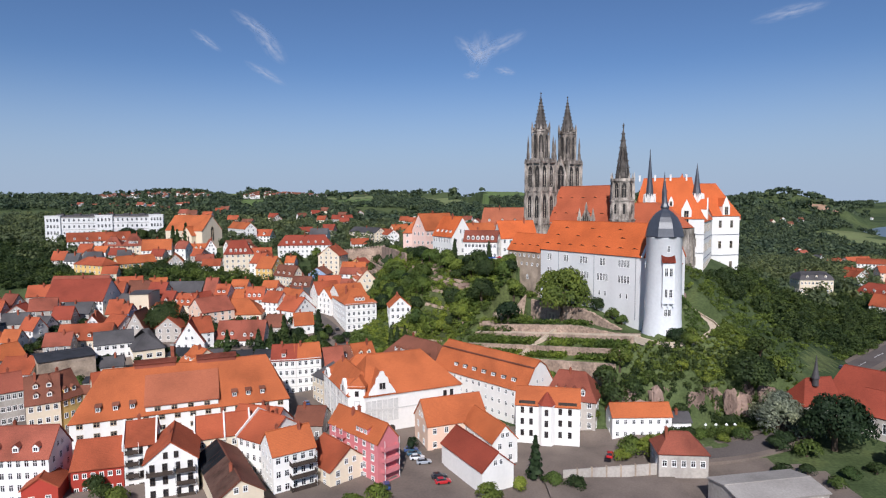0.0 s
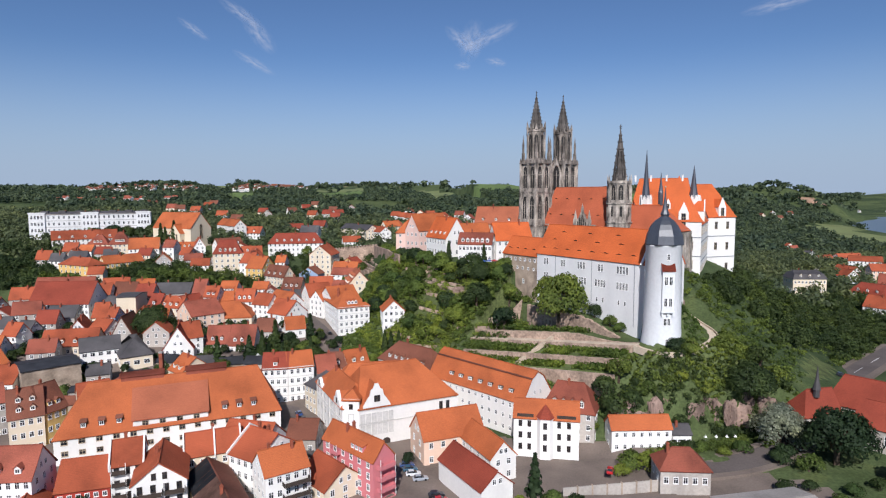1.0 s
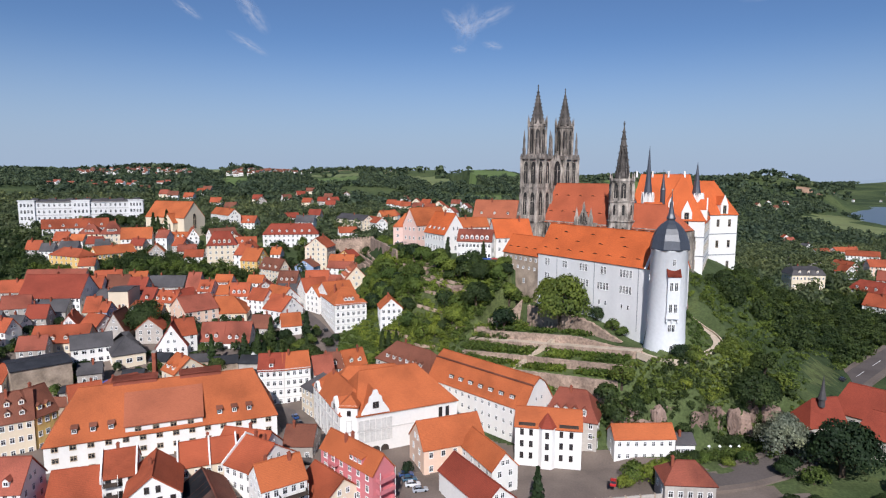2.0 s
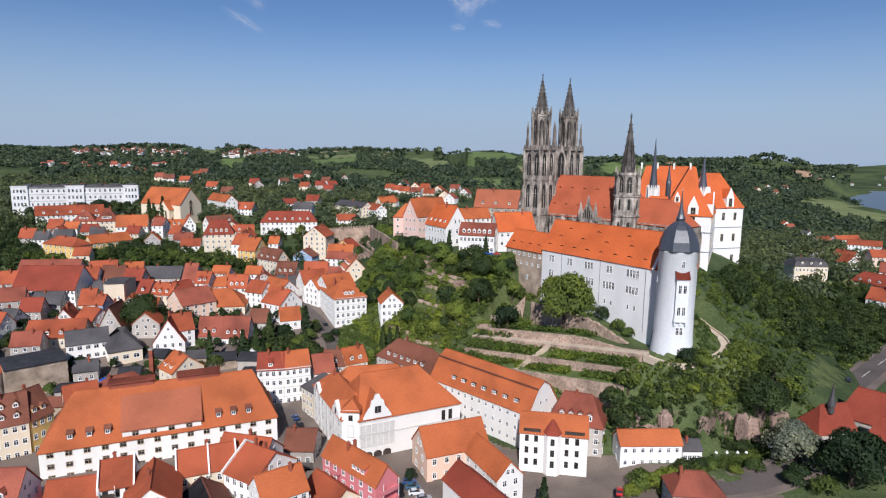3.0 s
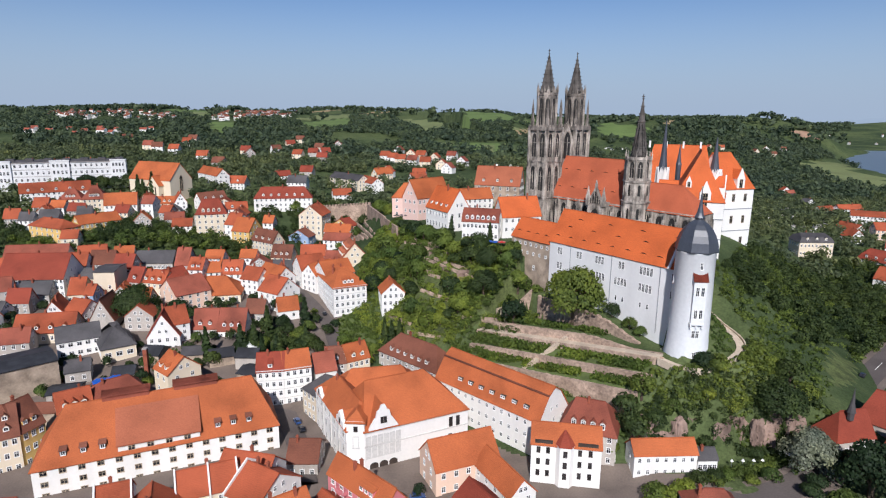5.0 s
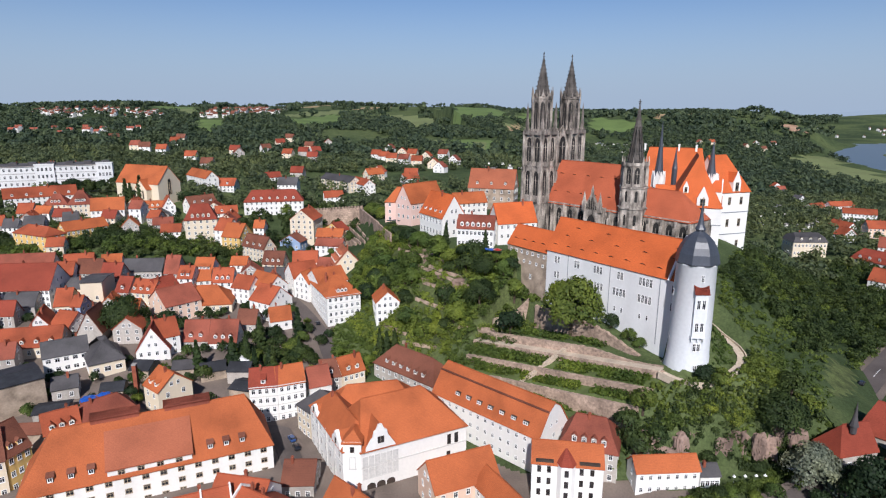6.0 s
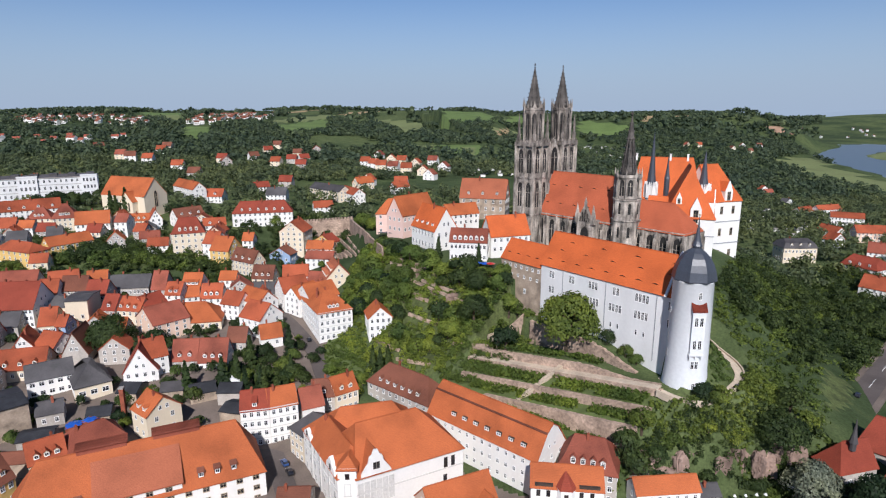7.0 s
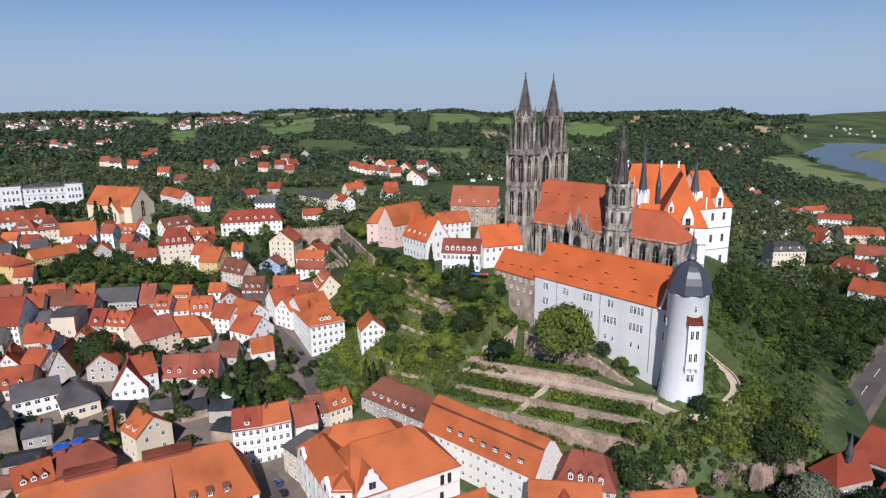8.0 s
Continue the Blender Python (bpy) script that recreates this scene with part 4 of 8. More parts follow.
def hall(parent, x0, x1, half, eave, ridge, hip, name, bays):
    """A church hall: walls with buttresses and lancets, one steep roof."""
    L = x1 - x0
    bm = bmesh.new()
    box(bm, x0, x1, -half, half, -6, eave)
    box(bm, x0, x1, -half - 0.3, half + 0.3, eave - 0.7, eave)
    for i in range(bays + 1):
        x = x0 + L * i / bays
        for sgn in (-1, 1):
            y0, y1 = sorted((sgn * half, sgn * (half + 2.0)))
            box(bm, x - 0.5, x + 0.5, y0, y1, -6, eave - 3.5)
            y0, y1 = sorted((sgn * half, sgn * (half + 1.1)))
            box(bm, x - 0.45, x + 0.45, y0, y1, eave - 3.5, eave - 0.8)
        if i < bays:
            lancet(bm, x + L / bays / 2, 2.0, L / bays * 0.46, eave - 4.5, -half)
    part(name + "_wall", bm, ["cathedral_stone", "opening_shade"], parent)
    part(name + "_roof", roof_bm(L, 2 * half, ridge - eave, "gable" if not hip else "hip", 0.5, (0, hip)), "tile_nave", parent, "", pose(x0, -half, eave))


hall(cathedral, 3.5, 47.0, 10.2, 16.5, 35.2, 0, "nave", 7)
hall(cathedral, 46.5, 76.0, 7.6, 16.0, 26.5, 9.0, "choir", 5)
for row in range(2):
    for i in range(5):
        e = 10.2 * (0.25 + 0.42 * row)
        eyelid(cathedral, 8 + 7.5 * i, -10.2 + e, 16.5 + 18.7 * (0.25 + 0.42 * row), 0.35)
# gabled chapel against the nave, with pinnacles
bm = bmesh.new()
box(bm, 30.5, 38.5, -15.5, -9.5, -6, 17)
v = [bm.verts.new(p) for p in ((30.5, -15.6, 17), (38.5, -15.6, 17), (34.5, -15.6, 24.5))]
bm.faces.new(v)
v = [bm.verts.new(p) for p in ((30.5, -14.9, 17), (34.5, -14.9, 24.5), (38.5, -14.9, 17))]
bm.faces.new(v)
for x in (32.4, 33.6, 34.8, 36.0, 37.0):
    lancet(bm, x - 0.2, 16.5, 0.7, 5.6 - abs(x - 34.6) * 1.5, -15.65)
lancet(bm, 34.5, 3.0, 4.0, 11, -15.5)
for x in (30.4, 34.5, 38.6):
    pinnacle(bm, x, -15.3, 15.5 if x != 34.5 else 23.4, 1.5 if x != 34.5 else 0.9, 9.0 if x != 34.5 else 4.0)
part("chapel_gable", bm, ["cathedral_stone", "opening_shade"], cathedral, "ornate traceried gable with pinnacles")
# choir tower: two plain stages, an arcaded octagon with a gallery, an open ribbed spire
t = pose(50.0, -8.4, 0)
bm = bmesh.new()
for z0, z1, w in ((-6, 19.0, 9.4), (19.0, 27.8, 9.1), (27.8, 36.6, 7.7)):
    ring_mesh(bm, [disc(0, 0, z, w * 0.62, 8, math.pi / 8) for z in (z0, z1)])
    ring_mesh(bm, [disc(0, 0, z, w * 0.62 + 0.4, 8, math.pi / 8) for z in (z1 - 0.6, z1)], True, True)
for k in range(8):
    old = set(bm.verts)
    lancet(bm, 0, 29.0, 2.0, 6.8, -4.42)
    lancet(bm, 0, 21.5, 1.1, 4.6, -5.22)
    lancet(bm, 0, 11.5, 1.1, 4.6, -5.4)
    box(bm, -2.15, -1.5, -5.3, -4.2, 28, 35.0)
    spire(bm, -1.83, -4.75, 35.0, 0.5, 38.6, 4)
    box(bm, -2.0, 2.0, -5.15, -4.95, 36.6, 37.8)
    pinnacle(bm, -2.05, -4.95, 36.4, 0.55, 4.4)
    bmesh.ops.rotate(bm, verts=[v for v in bm.verts if v not in old], cent=(0, 0, 0), matrix=Matrix.Rotation(k * math.pi / 4, 3, "Z"))
part("choir_tower", bm, ["cathedral_stone", "opening_shade"], cathedral, "octagonal stone tower beside the choir", t)
bm = bmesh.new()
n = 8
for k in range(n):
    a0 = math.pi / 8 + 2 * math.pi * k / n
    for j in range(16):
        f0, f1 = j / 16, (j + 1) / 16
        ring = []
        for f in (f0, f1):
            r, z, h = 3.5 * (1 - f) + 0.1, 36.6 + 25.0 * f, 0.3 * (1 - 0.5 * f)
            x, y, tx, ty = r * math.cos(a0), r * math.sin(a0), -math.sin(a0) * h, math.cos(a0) * h
            q = 1 - 0.5 / max(r, 0.6)
            ring.append([(x - tx, y - ty, z), (x + tx, y + ty, z), ((x + tx) * q, (y + ty) * q, z), ((x - tx) * q, (y - ty) * q, z)])
        ring_mesh(bm, ring, True, True)
        if j % 2:
            box(bm, x * 1.05 - 0.22, x * 1.05 + 0.22, y * 1.05 - 0.22, y * 1.05 + 0.22, z - 0.2, z + 0.3)
for j in range(7):
    z = 38.4 + 3.2 * j
    r = 3.5 * (1 - (z - 36.6) / 25.0)
    ring_mesh(bm, [disc(0, 0, z, r + 0.1, 8, math.pi / 8), disc(0, 0, z + 0.35, r + 0.06, 8, math.pi / 8)], False, False)
ring_mesh(bm, [disc(0, 0, z, r, 8, math.pi / 8) for z, r in ((52.0, 1.45), (58.0, 0.6), (61.8, 0.16))], True, True)
spire(bm, 0, 0, 36.6, 2.7, 55.0, 8, 0, math.pi / 8)
box(bm, -0.12, 0.12, -0.12, 0.12, 61.0, 63.4)
box(bm, -0.6, 0.6, -0.1, 0.1, 62.2, 62.6)
part("choir_spire", bm, "dark_stone", cathedral, "tall pierced dark stone spire", t)

# ---- palace ----
palace = thing("palace", pose(0, 0, 0), "white late gothic palace with steep orange roofs and slate spires", "palace")


def block(A, B, depth, z0, ze, rh, hips, cols, rows, ridge="along"):
    A, B = Vector(A), Vector(B)
    L, turn = (B - A).length, math.degrees(math.atan2(B.y - A.y, B.x - A.x))
    t = pose(A.x, A.y, z0, 0, 0, turn)
    H = ze - z0
    l, w = (L, depth) if ridge == "along" else (depth, L)
    fit = pose(0, 0, 0) if ridge == "along" else pose(L, 0, 0, 0, 0, 90)
    rings = roof_rings(l, w, rh, "hip", 0.5, hips, (0, 0))
    body = part("wall", wall_bm(l, w, H, rings, hips, 16), "castle_white", palace, "", t @ fit)
    part("roof", roof_bm(l, w, rh, "hip", 0.5, hips), "tile_castle", palace, "", t @ fit @ pose(0, 0, H))
    bm = bmesh.new()
    for z in [H * (0.35 + 0.33 * k) for k in range(2)]:
        box(bm, -0.22, L + 0.22, -0.22, depth + 0.22, z, z + 0.3)
    part("string_course", bm, "metal_grey", palace, "", t)
    for r in range(rows):
        z = H * (0.14 + 0.33 * r)
        for p0, p1, n in (((0, -0.01), (L, -0.01), cols), ((L + 0.01, 0), (L + 0.01, depth), 2), ((-0.01, depth), (-0.01, 0), 2)):
            q0, q1 = t @ Vector((*p0, 0)), t @ Vector((*p1, 0))
            windows(palace, q0.to_2d(), q1.to_2d(), z0 + z, n, 1.5, 3.6, margin=0.7, style="sand")
    return t, L, H


def lukarne(t, x, y, z, w, h, d):
    """A tall white gabled dormer of the palace, its front at y."""
    bm = bmesh.new()
    box(bm, -w / 2, w / 2, 0, d, -1, h)
    v = [bm.verts.new(p) for p in ((-w / 2, 0, h), (w / 2, 0, h), (0, 0, h + w * 1.15))]
    bm.faces.new(v)
    v = [bm.verts.new(p) for p in ((-w / 2, 0.5, h), (0, 0.5, h + w * 1.15), (w / 2, 0.5, h))]
    bm.faces.new(v)
    for s in (-1, 1):
        v = [bm.verts.new(p) for p in ((s * w / 2, 0, h), (s * w / 2, 0.5, h), (0, 0.5, h + w * 1.15), (0, 0, h + w * 1.15))]
        bm.faces.new(v)
    body = part("dormer", bm, "castle_white", palace, "tall white gabled dormer", t @ pose(x, y, z))
    bm = bmesh.new()
    for s in (-1, 1):
        v = [bm.verts.new(p) for p in ((s * (w / 2 + 0.1), 0.4, h), (s * (w / 2 + 0.1), d + 1, h), (0, d + 3, h + w * 1.0), (0, 0.4, h + w * 1.0))]
        bm.faces.new(v)
    bmesh.ops.recalc_face_normals(bm, faces=bm.faces[:])
    bmesh.ops.solidify(bm, geom=bm.faces[:], thickness=0.2)
    part("dormer_roof", bm, "tile_castle", body)
    windows(body, (-w / 2, -0.02), (w / 2, -0.02), h * 0.2, 1, w * 0.4, h * 0.75, style="sand")


# east house
t, L, H = block((144.0, 320.5), (160.8, 325.0), 24, 32, 65.6, 17.0, (0, 6), 2, 3)
lukarne(t, L * 0.5, -0.1, H - 1, 4.6, 5.5, 6)
# long house at the back
t, L, H = block((105.6, 335.3), (137.7, 320.7), 20, 44, 63, 23.0, (5, 5), 5, 1)
lukarne(t, L * 0.10, -0.1, H - 1, 4.2, 5.5, 6)
# front house with its steep hipped roof, and the link to the east house
t, L, H = block((101.2, 282.3), (119.8, 274.6), 34, 40, 66.0, 20.0, (9.5, 6), 3, 2, "across")
lukarne(t, L * 0.28, 2.2, H + 4.5, 2.2, 2.6, 3)
lukarne(t, L * 0.62, -0.1, H - 4.0, 4.4, 7.0, 6)
t, L, H = block((120.5, 277.0), (143.4, 319.6), 13, 36, 64.0, 8.0, (4, 0), 6, 3)
lukarne(t, L * 0.45, -0.1, H - 1, 5.0, 6.0, 5)
t, L, H = block((97.5, 291.0), (104.5, 287.5), 12, 44, 66.0, 6.5, (0, 0), 1, 1)
for x, y, zb, r, zt in ((107.0, 311.0, 73, 2.5, 100.0), (127.0, 300.7, 73, 2.9, 91.8), (115.0, 312.0, 78, 1.3, 88.5)):
    bm = bmesh.new()
    ring_mesh(bm, [disc(0, 0, z, r * 0.95, 8, 0.2) for z in (40, zb)])
    for k in range(8 if r > 2 else 0):
        old = set(bm.verts)
        w = r * 0.38
        box(bm, -w, w, -r * 1.12, -r * 0.5, zb - 3.5, zb + 0.6)
        for y0 in (-r * 1.12, -r * 0.6):
            bm.faces.new([bm.verts.new(p) for p in ((-w, y0, zb + 0.6), (w, y0, zb + 0.6), (0, y0, zb + 3.9))])
        for sgn in (-1, 1):
            bm.faces.new([bm.verts.new(p) for p in ((sgn * w, -r * 1.12, zb + 0.6), (sgn * w, -r * 0.6, zb + 0.6), (0, -r * 0.6, zb + 3.9), (0, -r * 1.12, zb + 3.9))])
        box(bm, w - 0.18, w + 0.18, -r * 1.18, -r * 1.0, zb - 3.5, zb + 1.6)
        spire(bm, w, -r * 1.09, zb + 1.6, 0.3, zb + 4.4, 4)
        bmesh.ops.rotate(bm, verts=[v for v in bm.verts if v not in old], cent=(0, 0, 0), matrix=Matrix.Rotation(k * math.pi / 4 + 0.1, 3, "Z"))
    part("stair_tower", bm, "castle_white" if r > 2 else "slate_blue", palace, "white stair tower crowned with gables" if r > 2 else "", pose(x, y, 0))
    bm = bmesh.new()
    ring_mesh(bm, [disc(0, 0, z, q, 8, 0.2) for z, q in ((zb, r * 1.1), (zb + 0.1 * (zt - zb), r * 0.85), (zb + 0.35 * (zt - zb), r * 0.55), (zb + 0.65 * (zt - zb), r * 0.3), (zt, 0.05))], True, True)
    part("stair_spire", bm, "slate_blue", palace, "slender blue-grey slate spire", pose(x, y, 0))
# white chimneys along the long ridge
for k in range(4):
    q = Vector((108.5, 344.5)).lerp(Vector((139.5, 330.2)), 0.12 + 0.24 * k)
    bm = bmesh.new()
    box(bm, -0.45, 0.45, -0.45, 0.45, -1.5, 1.7)
    box(bm, -0.6, 0.6, -0.6, 0.6, 1.7, 1.95)
    part("chimney", bm, "castle_white", palace, "", pose(q.x, q.y, 85.8, 0, 0, -24))

# ---- the near town ----
# long white building with a broad orange roof
lb = house((-110.8, 172.8), (-51.7, 195.9), 19, -4.0, 9.2, 12.6, "hip", "along", "tile_orange", "white", hips=(8, 6), rows=4, cols=14, side=4, dorm=0, chim=0, win=(1.5, 1.25), style="sand", name="long_building")
for x in (7.5, 12.2, 16.8, 46.5, 50.8, 55.2):
    dormer(lb, x, 1.3, 13.2 + 1.7, 1.6, 1.6, 1.6, "tile_brown", "wood_dark", "shed")
bm = bmesh.new()
box(bm, 20.5, 41.5, 0.3, 2.4, 12.6, 15.6)
body = part("wall_dormer", bm, "white", lb, "wide white raised middle of the front")
windows(body, (20.5, 0.29), (41.5, 0.29), 13.5, 4, 1.5, 1.3, style="sand", margin=0.7)
bm = bmesh.new()
ring_mesh(bm, [[(x, -0.15, 15.5), (x, 7.5, 23.3), (x, 7.5, 23.0), (x, -0.15, 15.2)] for x in (20.1, 41.9)], True, True)
bmesh.ops.recalc_face_normals(bm, faces=bm.faces[:])
part("wall_dormer_roof", bm, "tile_dull", body, "brownish tiled shed roof")
for x in (17, 35.5):
    bm = bmesh.new()
    box(bm, x, x + 12, 9.0, 11.5, 24.2, 26.6)
    v = [bm.verts.new(p) for p in ((x - 0.3, 8.6, 26.4), (x + 12.3, 8.6, 26.4), (x + 12.3, 12.2, 27.3), (x - 0.3, 12.2, 27.3))]
    bm.faces.new(v)
    bmesh.ops.solidify(bm, geom=bm.faces[-1:], thickness=0.2)
    part("roof_lantern", bm, "tile_old", lb, "low ridge skylight strip")

# white four-storey house on the street corner
house((-64.4, 220.4), (-55.4, 221.7), 11, -2.0, 15.0, 4.6, "gable", "along", "tile_crimson", "white", rows=5, cols=4, side=0, dorm=1, dkind="shed", chim=1, win=(0.95, 1.5), bands=5)
house((-55.3, 221.8), (-46.6, 224.9), 11, -2.0, 15.0, 4.6, "gable", "along", "tile_orange", "white", rows=5, cols=4, side=3, chim=1, win=(0.95, 1.5), bands=5)

# hall with a shaped gable, and its taller corner block
hall_house = house((-24.6, 183.0), (5.9, 196.3), 22, 0.0, 13.4, 10.0, "hip", "along", "tile_orange", "white", hips=(4, 10), rows=0, cols=0, side=0, chim=0, name="hall_building")
g0, g1 = 1.3, 10.2
gm, gw = (g0 + g1) / 2, (g1 - g0) / 2
bm = bmesh.new()
shape = [(-1.0, 0), (-0.93, 0.8), (-0.62, 2.9), (-0.5, 3.4), (-0.42, 5.2), (-0.25, 5.7), (-0.12, 7.2), (0.12, 7.2), (0.25, 5.7), (0.42, 5.2), (0.5, 3.4), (0.62, 2.9), (0.93, 0.8), (1.0, 0)]
f = bm.faces.new([bm.verts.new((gm + x * gw, -0.45, 13.3 + z)) for x, z in shape])
e = bmesh.ops.extrude_face_region(bm, geom=[f])
bmesh.ops.translate(bm, verts=[v for v in e["geom"] if isinstance(v, bmesh.types.BMVert)], vec=(0, 0.8, 0))
bmesh.ops.recalc_face_normals(bm, faces=bm.faces[:])
gable = part("shaped_gable", bm, "white", hall_house, "white curved ornamental gable")
windows(gable, (gm - 1.0, -0.46), (gm + 1.0, -0.46), 15.2, 2, 0.6, 1.6, style="dark", margin=0.5)
bm = bmesh.new()
for s in (-1, 1):
    v = [bm.verts.new(p) for p in ((gm + s * gw, 0.3, 13.5), (gm + s * gw, 2.0, 13.5), (gm, 8.0, 20.0), (gm, 0.3, 20.0))]
    bm.faces.new(v)
bmesh.ops.recalc_face_normals(bm, faces=bm.faces[:])
bmesh.ops.solidify(bm, geom=bm.faces[:], thickness=0.25)
part("gable_roof", bm, "tile_orange", gable)
for i in range(6):
    for z, h in ((8.6, 2.6), (4.6, 3.0)):
        bm = bmesh.new()
        x = g0 - 1.0 + (g1 - g0 + 2.0) * (i + 0.5) / 6
        for x0, x1, z0, z1 in ((-0.75, -0.6, 0, h), (0.6, 0.75, 0, h), (-0.75, 0.75, h, h + 0.2), (-0.85, 0.85, -0.2, 0)):
            box(bm, x0, x1, -0.14, 0.02, z0, z1)
        box(bm, -0.6, 0.6, -0.05, 0.01, 0, h)
        part("blind_window", bm, "trim_grey", hall_house, "", pose(x, 0, z))
for z in (8.0, 12.4):
    bm = bmesh.new()
    box(bm, 0, 33.2, -0.18, 0.02, z, z + 0.3)
    part("cornice", bm, "trim_grey", hall_house)
windows(hall_house, (26.2, -0.01), (31.0, -0.01), 8.7, 2, 0.9, 2.8, style="dark")
windows(hall_house, (25.6, -0.01), (28.8, -0.01), 3.6, 1, 0.9, 2.4, style="dark")
for k in range(3):
    bm = bmesh.new()
    n = 8
    pts = [(-1.3, -0.5)] + [(-1.3 * math.cos(math.pi * i / n), 1.6 + 1.0 * math.sin(math.pi * i / n)) for i in range(n + 1)] + [(1.3, -0.5)]
    # flat dark sheet on the wall, standing in for the arch's shaded depth
    bm.faces.new([bm.verts.new((x, -0.06, z)) for x, z in pts])
    part("archway", bm, "wood_dark", hall_house, "flat dark sheet in place of a shaded ground-floor arch", pose(g0 + 1.5 + (g1 - g0 - 3) * k / 2, 0, 0.3))
corner = house((-29.6, 183.3), (-24.5, 182.9), 9, 0.0, 16.4, 2.2, "hip", "across", "tile_orange", "white", hips=(3, 3), rows=0, cols=0, side=0, chim=0, name="school_building")
windows(corner, (1.4, -0.01), (3.8, -0.01), 13.4, 1, 0.9, 1.3, style="dark")
bm = bmesh.new()
for x0, x1, z0, z1 in ((-0.9, -0.7, 0, 3.4), (0.7, 0.9, 0, 3.4), (-0.9, 0.9, 3.4, 3.65), (-1.1, 1.1, -0.25, 0)):
    box(bm, x0, x1, -0.18, 0.02, z0, z1)
part("blind_window", bm, "trim_grey", corner, "", pose(2.6, 0, 8.2))
S_A, S_B = Vector((-42.8, 210.6)), Vector((-29.7, 183.4))
street_wing = house(S_A, S_B, 12, 0.0, 13.6, 5.6, "hip", "along", "tile_orange", "white", hips=(5, 5), rows=3, cols=7, side=0, chim=1, name="school_building", note="along the street", win=(1.1, 2.0), style="grey")
SL = (S_B - S_A).length
for x, w, h in ((SL - 4.6, 3.6, 4.6), (SL - 25.0, 3.2, 3.0)):
    bm = bmesh.new()
    f = bm.faces.new([bm.verts.new((x + k * w, -0.35, 13.2 + z * h)) for k, z in ((-1, 0), (-0.8, 0.42), (-0.45, 0.5), (-0.3, 0.8), (0, 1), (0.3, 0.8), (0.45, 0.5), (0.8, 0.42), (1, 0))])
    e = bmesh.ops.extrude_face_region(bm, geom=[f])
    bmesh.ops.translate(bm, verts=[v for v in e["geom"] if isinstance(v, bmesh.types.BMVert)], vec=(0, 1.0, 0))
    bmesh.ops.recalc_face_normals(bm, faces=bm.faces[:])
    side_gable = part("side_gable", bm, "white", street_wing, "small white shaped gable")
    windows(side_gable, (x - 0.6, -0.36), (x + 0.6, -0.36), 14.0, 1, 0.8, 1.3, style="dark")
    bm = bmesh.new()
    for sgn in (-1, 1):
        bm.faces.new([bm.verts.new(p) for p in ((x + sgn * w * 0.95, 0.5, 13.5), (x + sgn * w * 0.95, 1.4, 13.9), (x, 4.6, 13.2 + h * 0.92), (x, 0.5, 13.2 + h * 0.92))])
    bmesh.ops.recalc_face_normals(bm, faces=bm.faces[:])
    bmesh.ops.solidify(bm, geom=bm.faces[:], thickness=0.2)
    part("gable_roof", bm, "tile_orange", side_gable)
for x in (SL - 6.8, SL - 14.2, SL - 22.0):
    bm = bmesh.new()
    box(bm, x - 0.35, x + 0.35, -0.28, 0.02, 0, 13.4)
    part("pilaster", bm, "trim_grey", street_wing)
for z in (9.2, 13.1):
    bm = bmesh.new()
    box(bm, 0, SL, -0.16, 0.02, z, z + 0.25)
    part("cornice", bm, "trim_grey", street_wing)
house((-48.3, 217.2), (-43.0, 211.0), 13, 0.5, 10.6, 4.4, "hip", "along", "slate", "cream", hips=(4, 4), rows=3, cols=3, side=0, chim=0)
house((-36, 205), (-8, 210), 14, 0.0, 12.5, 6.5, "hip", "along", "tile_orange", "white", rows=0, cols=0, side=0, chim=0, name="rear_building")

# long warehouse below the terraces, with a broken roof and a row of skylights
ware = house((-3.3, 219.0), (26.0, 187.7), 15.5, 1.5, 13.0, 8.7, "mansard", "along", "tile_orange", "white", rows=3, cols=14, side=3, chim=0, win=(0.8, 1.2), knee=(4.6, 6.7), name="warehouse_building")
WRL = math.hypot(29.3, 31.3)
bm = bmesh.new()
box(bm, -0.3, WRL + 0.3, 4.15, 4.75, 18.02, 18.42)
part("roof_break", bm, "tile_brown", ware, "dark ledge where the roof breaks")
for i in range(7):
    x = WRL * (0.24 + 0.105 * i)
    bm = bmesh.new()
    box(bm, -0.95, 0.95, -0.1, 1.2, -0.3, 1.0)
    sky_light = part("skylight", bm, "wood_dark", ware, "low dormer with white double window", pose(x, 1.25, 13.4))
    windows(sky_light, (-0.8, -0.11), (0.8, -0.11), 0.15, 2, 0.55, 0.6, margin=0.5)
house((32.0, 187.0), (46.9, 180.6), 12, 2.5, 12.0, 7.2, "mansard", "along", "tile_old", "grey_wall", hips=(3.5, 4), rows=3, cols=5, side=4, dorm=4, knee=(1.8, 3.6))
bay_house = house((21.8, 176.5), (40.3, 172.6), 10, 2.0, 13.0, 4.0, "gable", "along", "tile_orange", "white", rows=3, cols=0, side=2, chim=0, style="dark")
for r in range(3):
    for x in (2.0, 4.6, 13.2, 16.0):
        windows(bay_house, (x - 0.6, -0.01), (x + 0.6, -0.01), 1.5 + 3.5 * r, 1, 0.75, 1.45, style="dark")
bm = bmesh.new()
ring_mesh(bm, [[(0, 0.2, z), (1.2, -1.4, z), (4.0, -1.4, z), (5.2, 0.2, z)] for z in (-2, 11.2)])
bay = part("stair_bay", bm, "white", bay_house, "canted white stair bay", pose(6.6, 0, 0))
for r in range(3):
    windows(bay, (1.6, -1.41), (3.6, -1.41), 1.8 + 3.3 * r, 1, 0.8, 1.5, style="dark")
bm = bmesh.new()
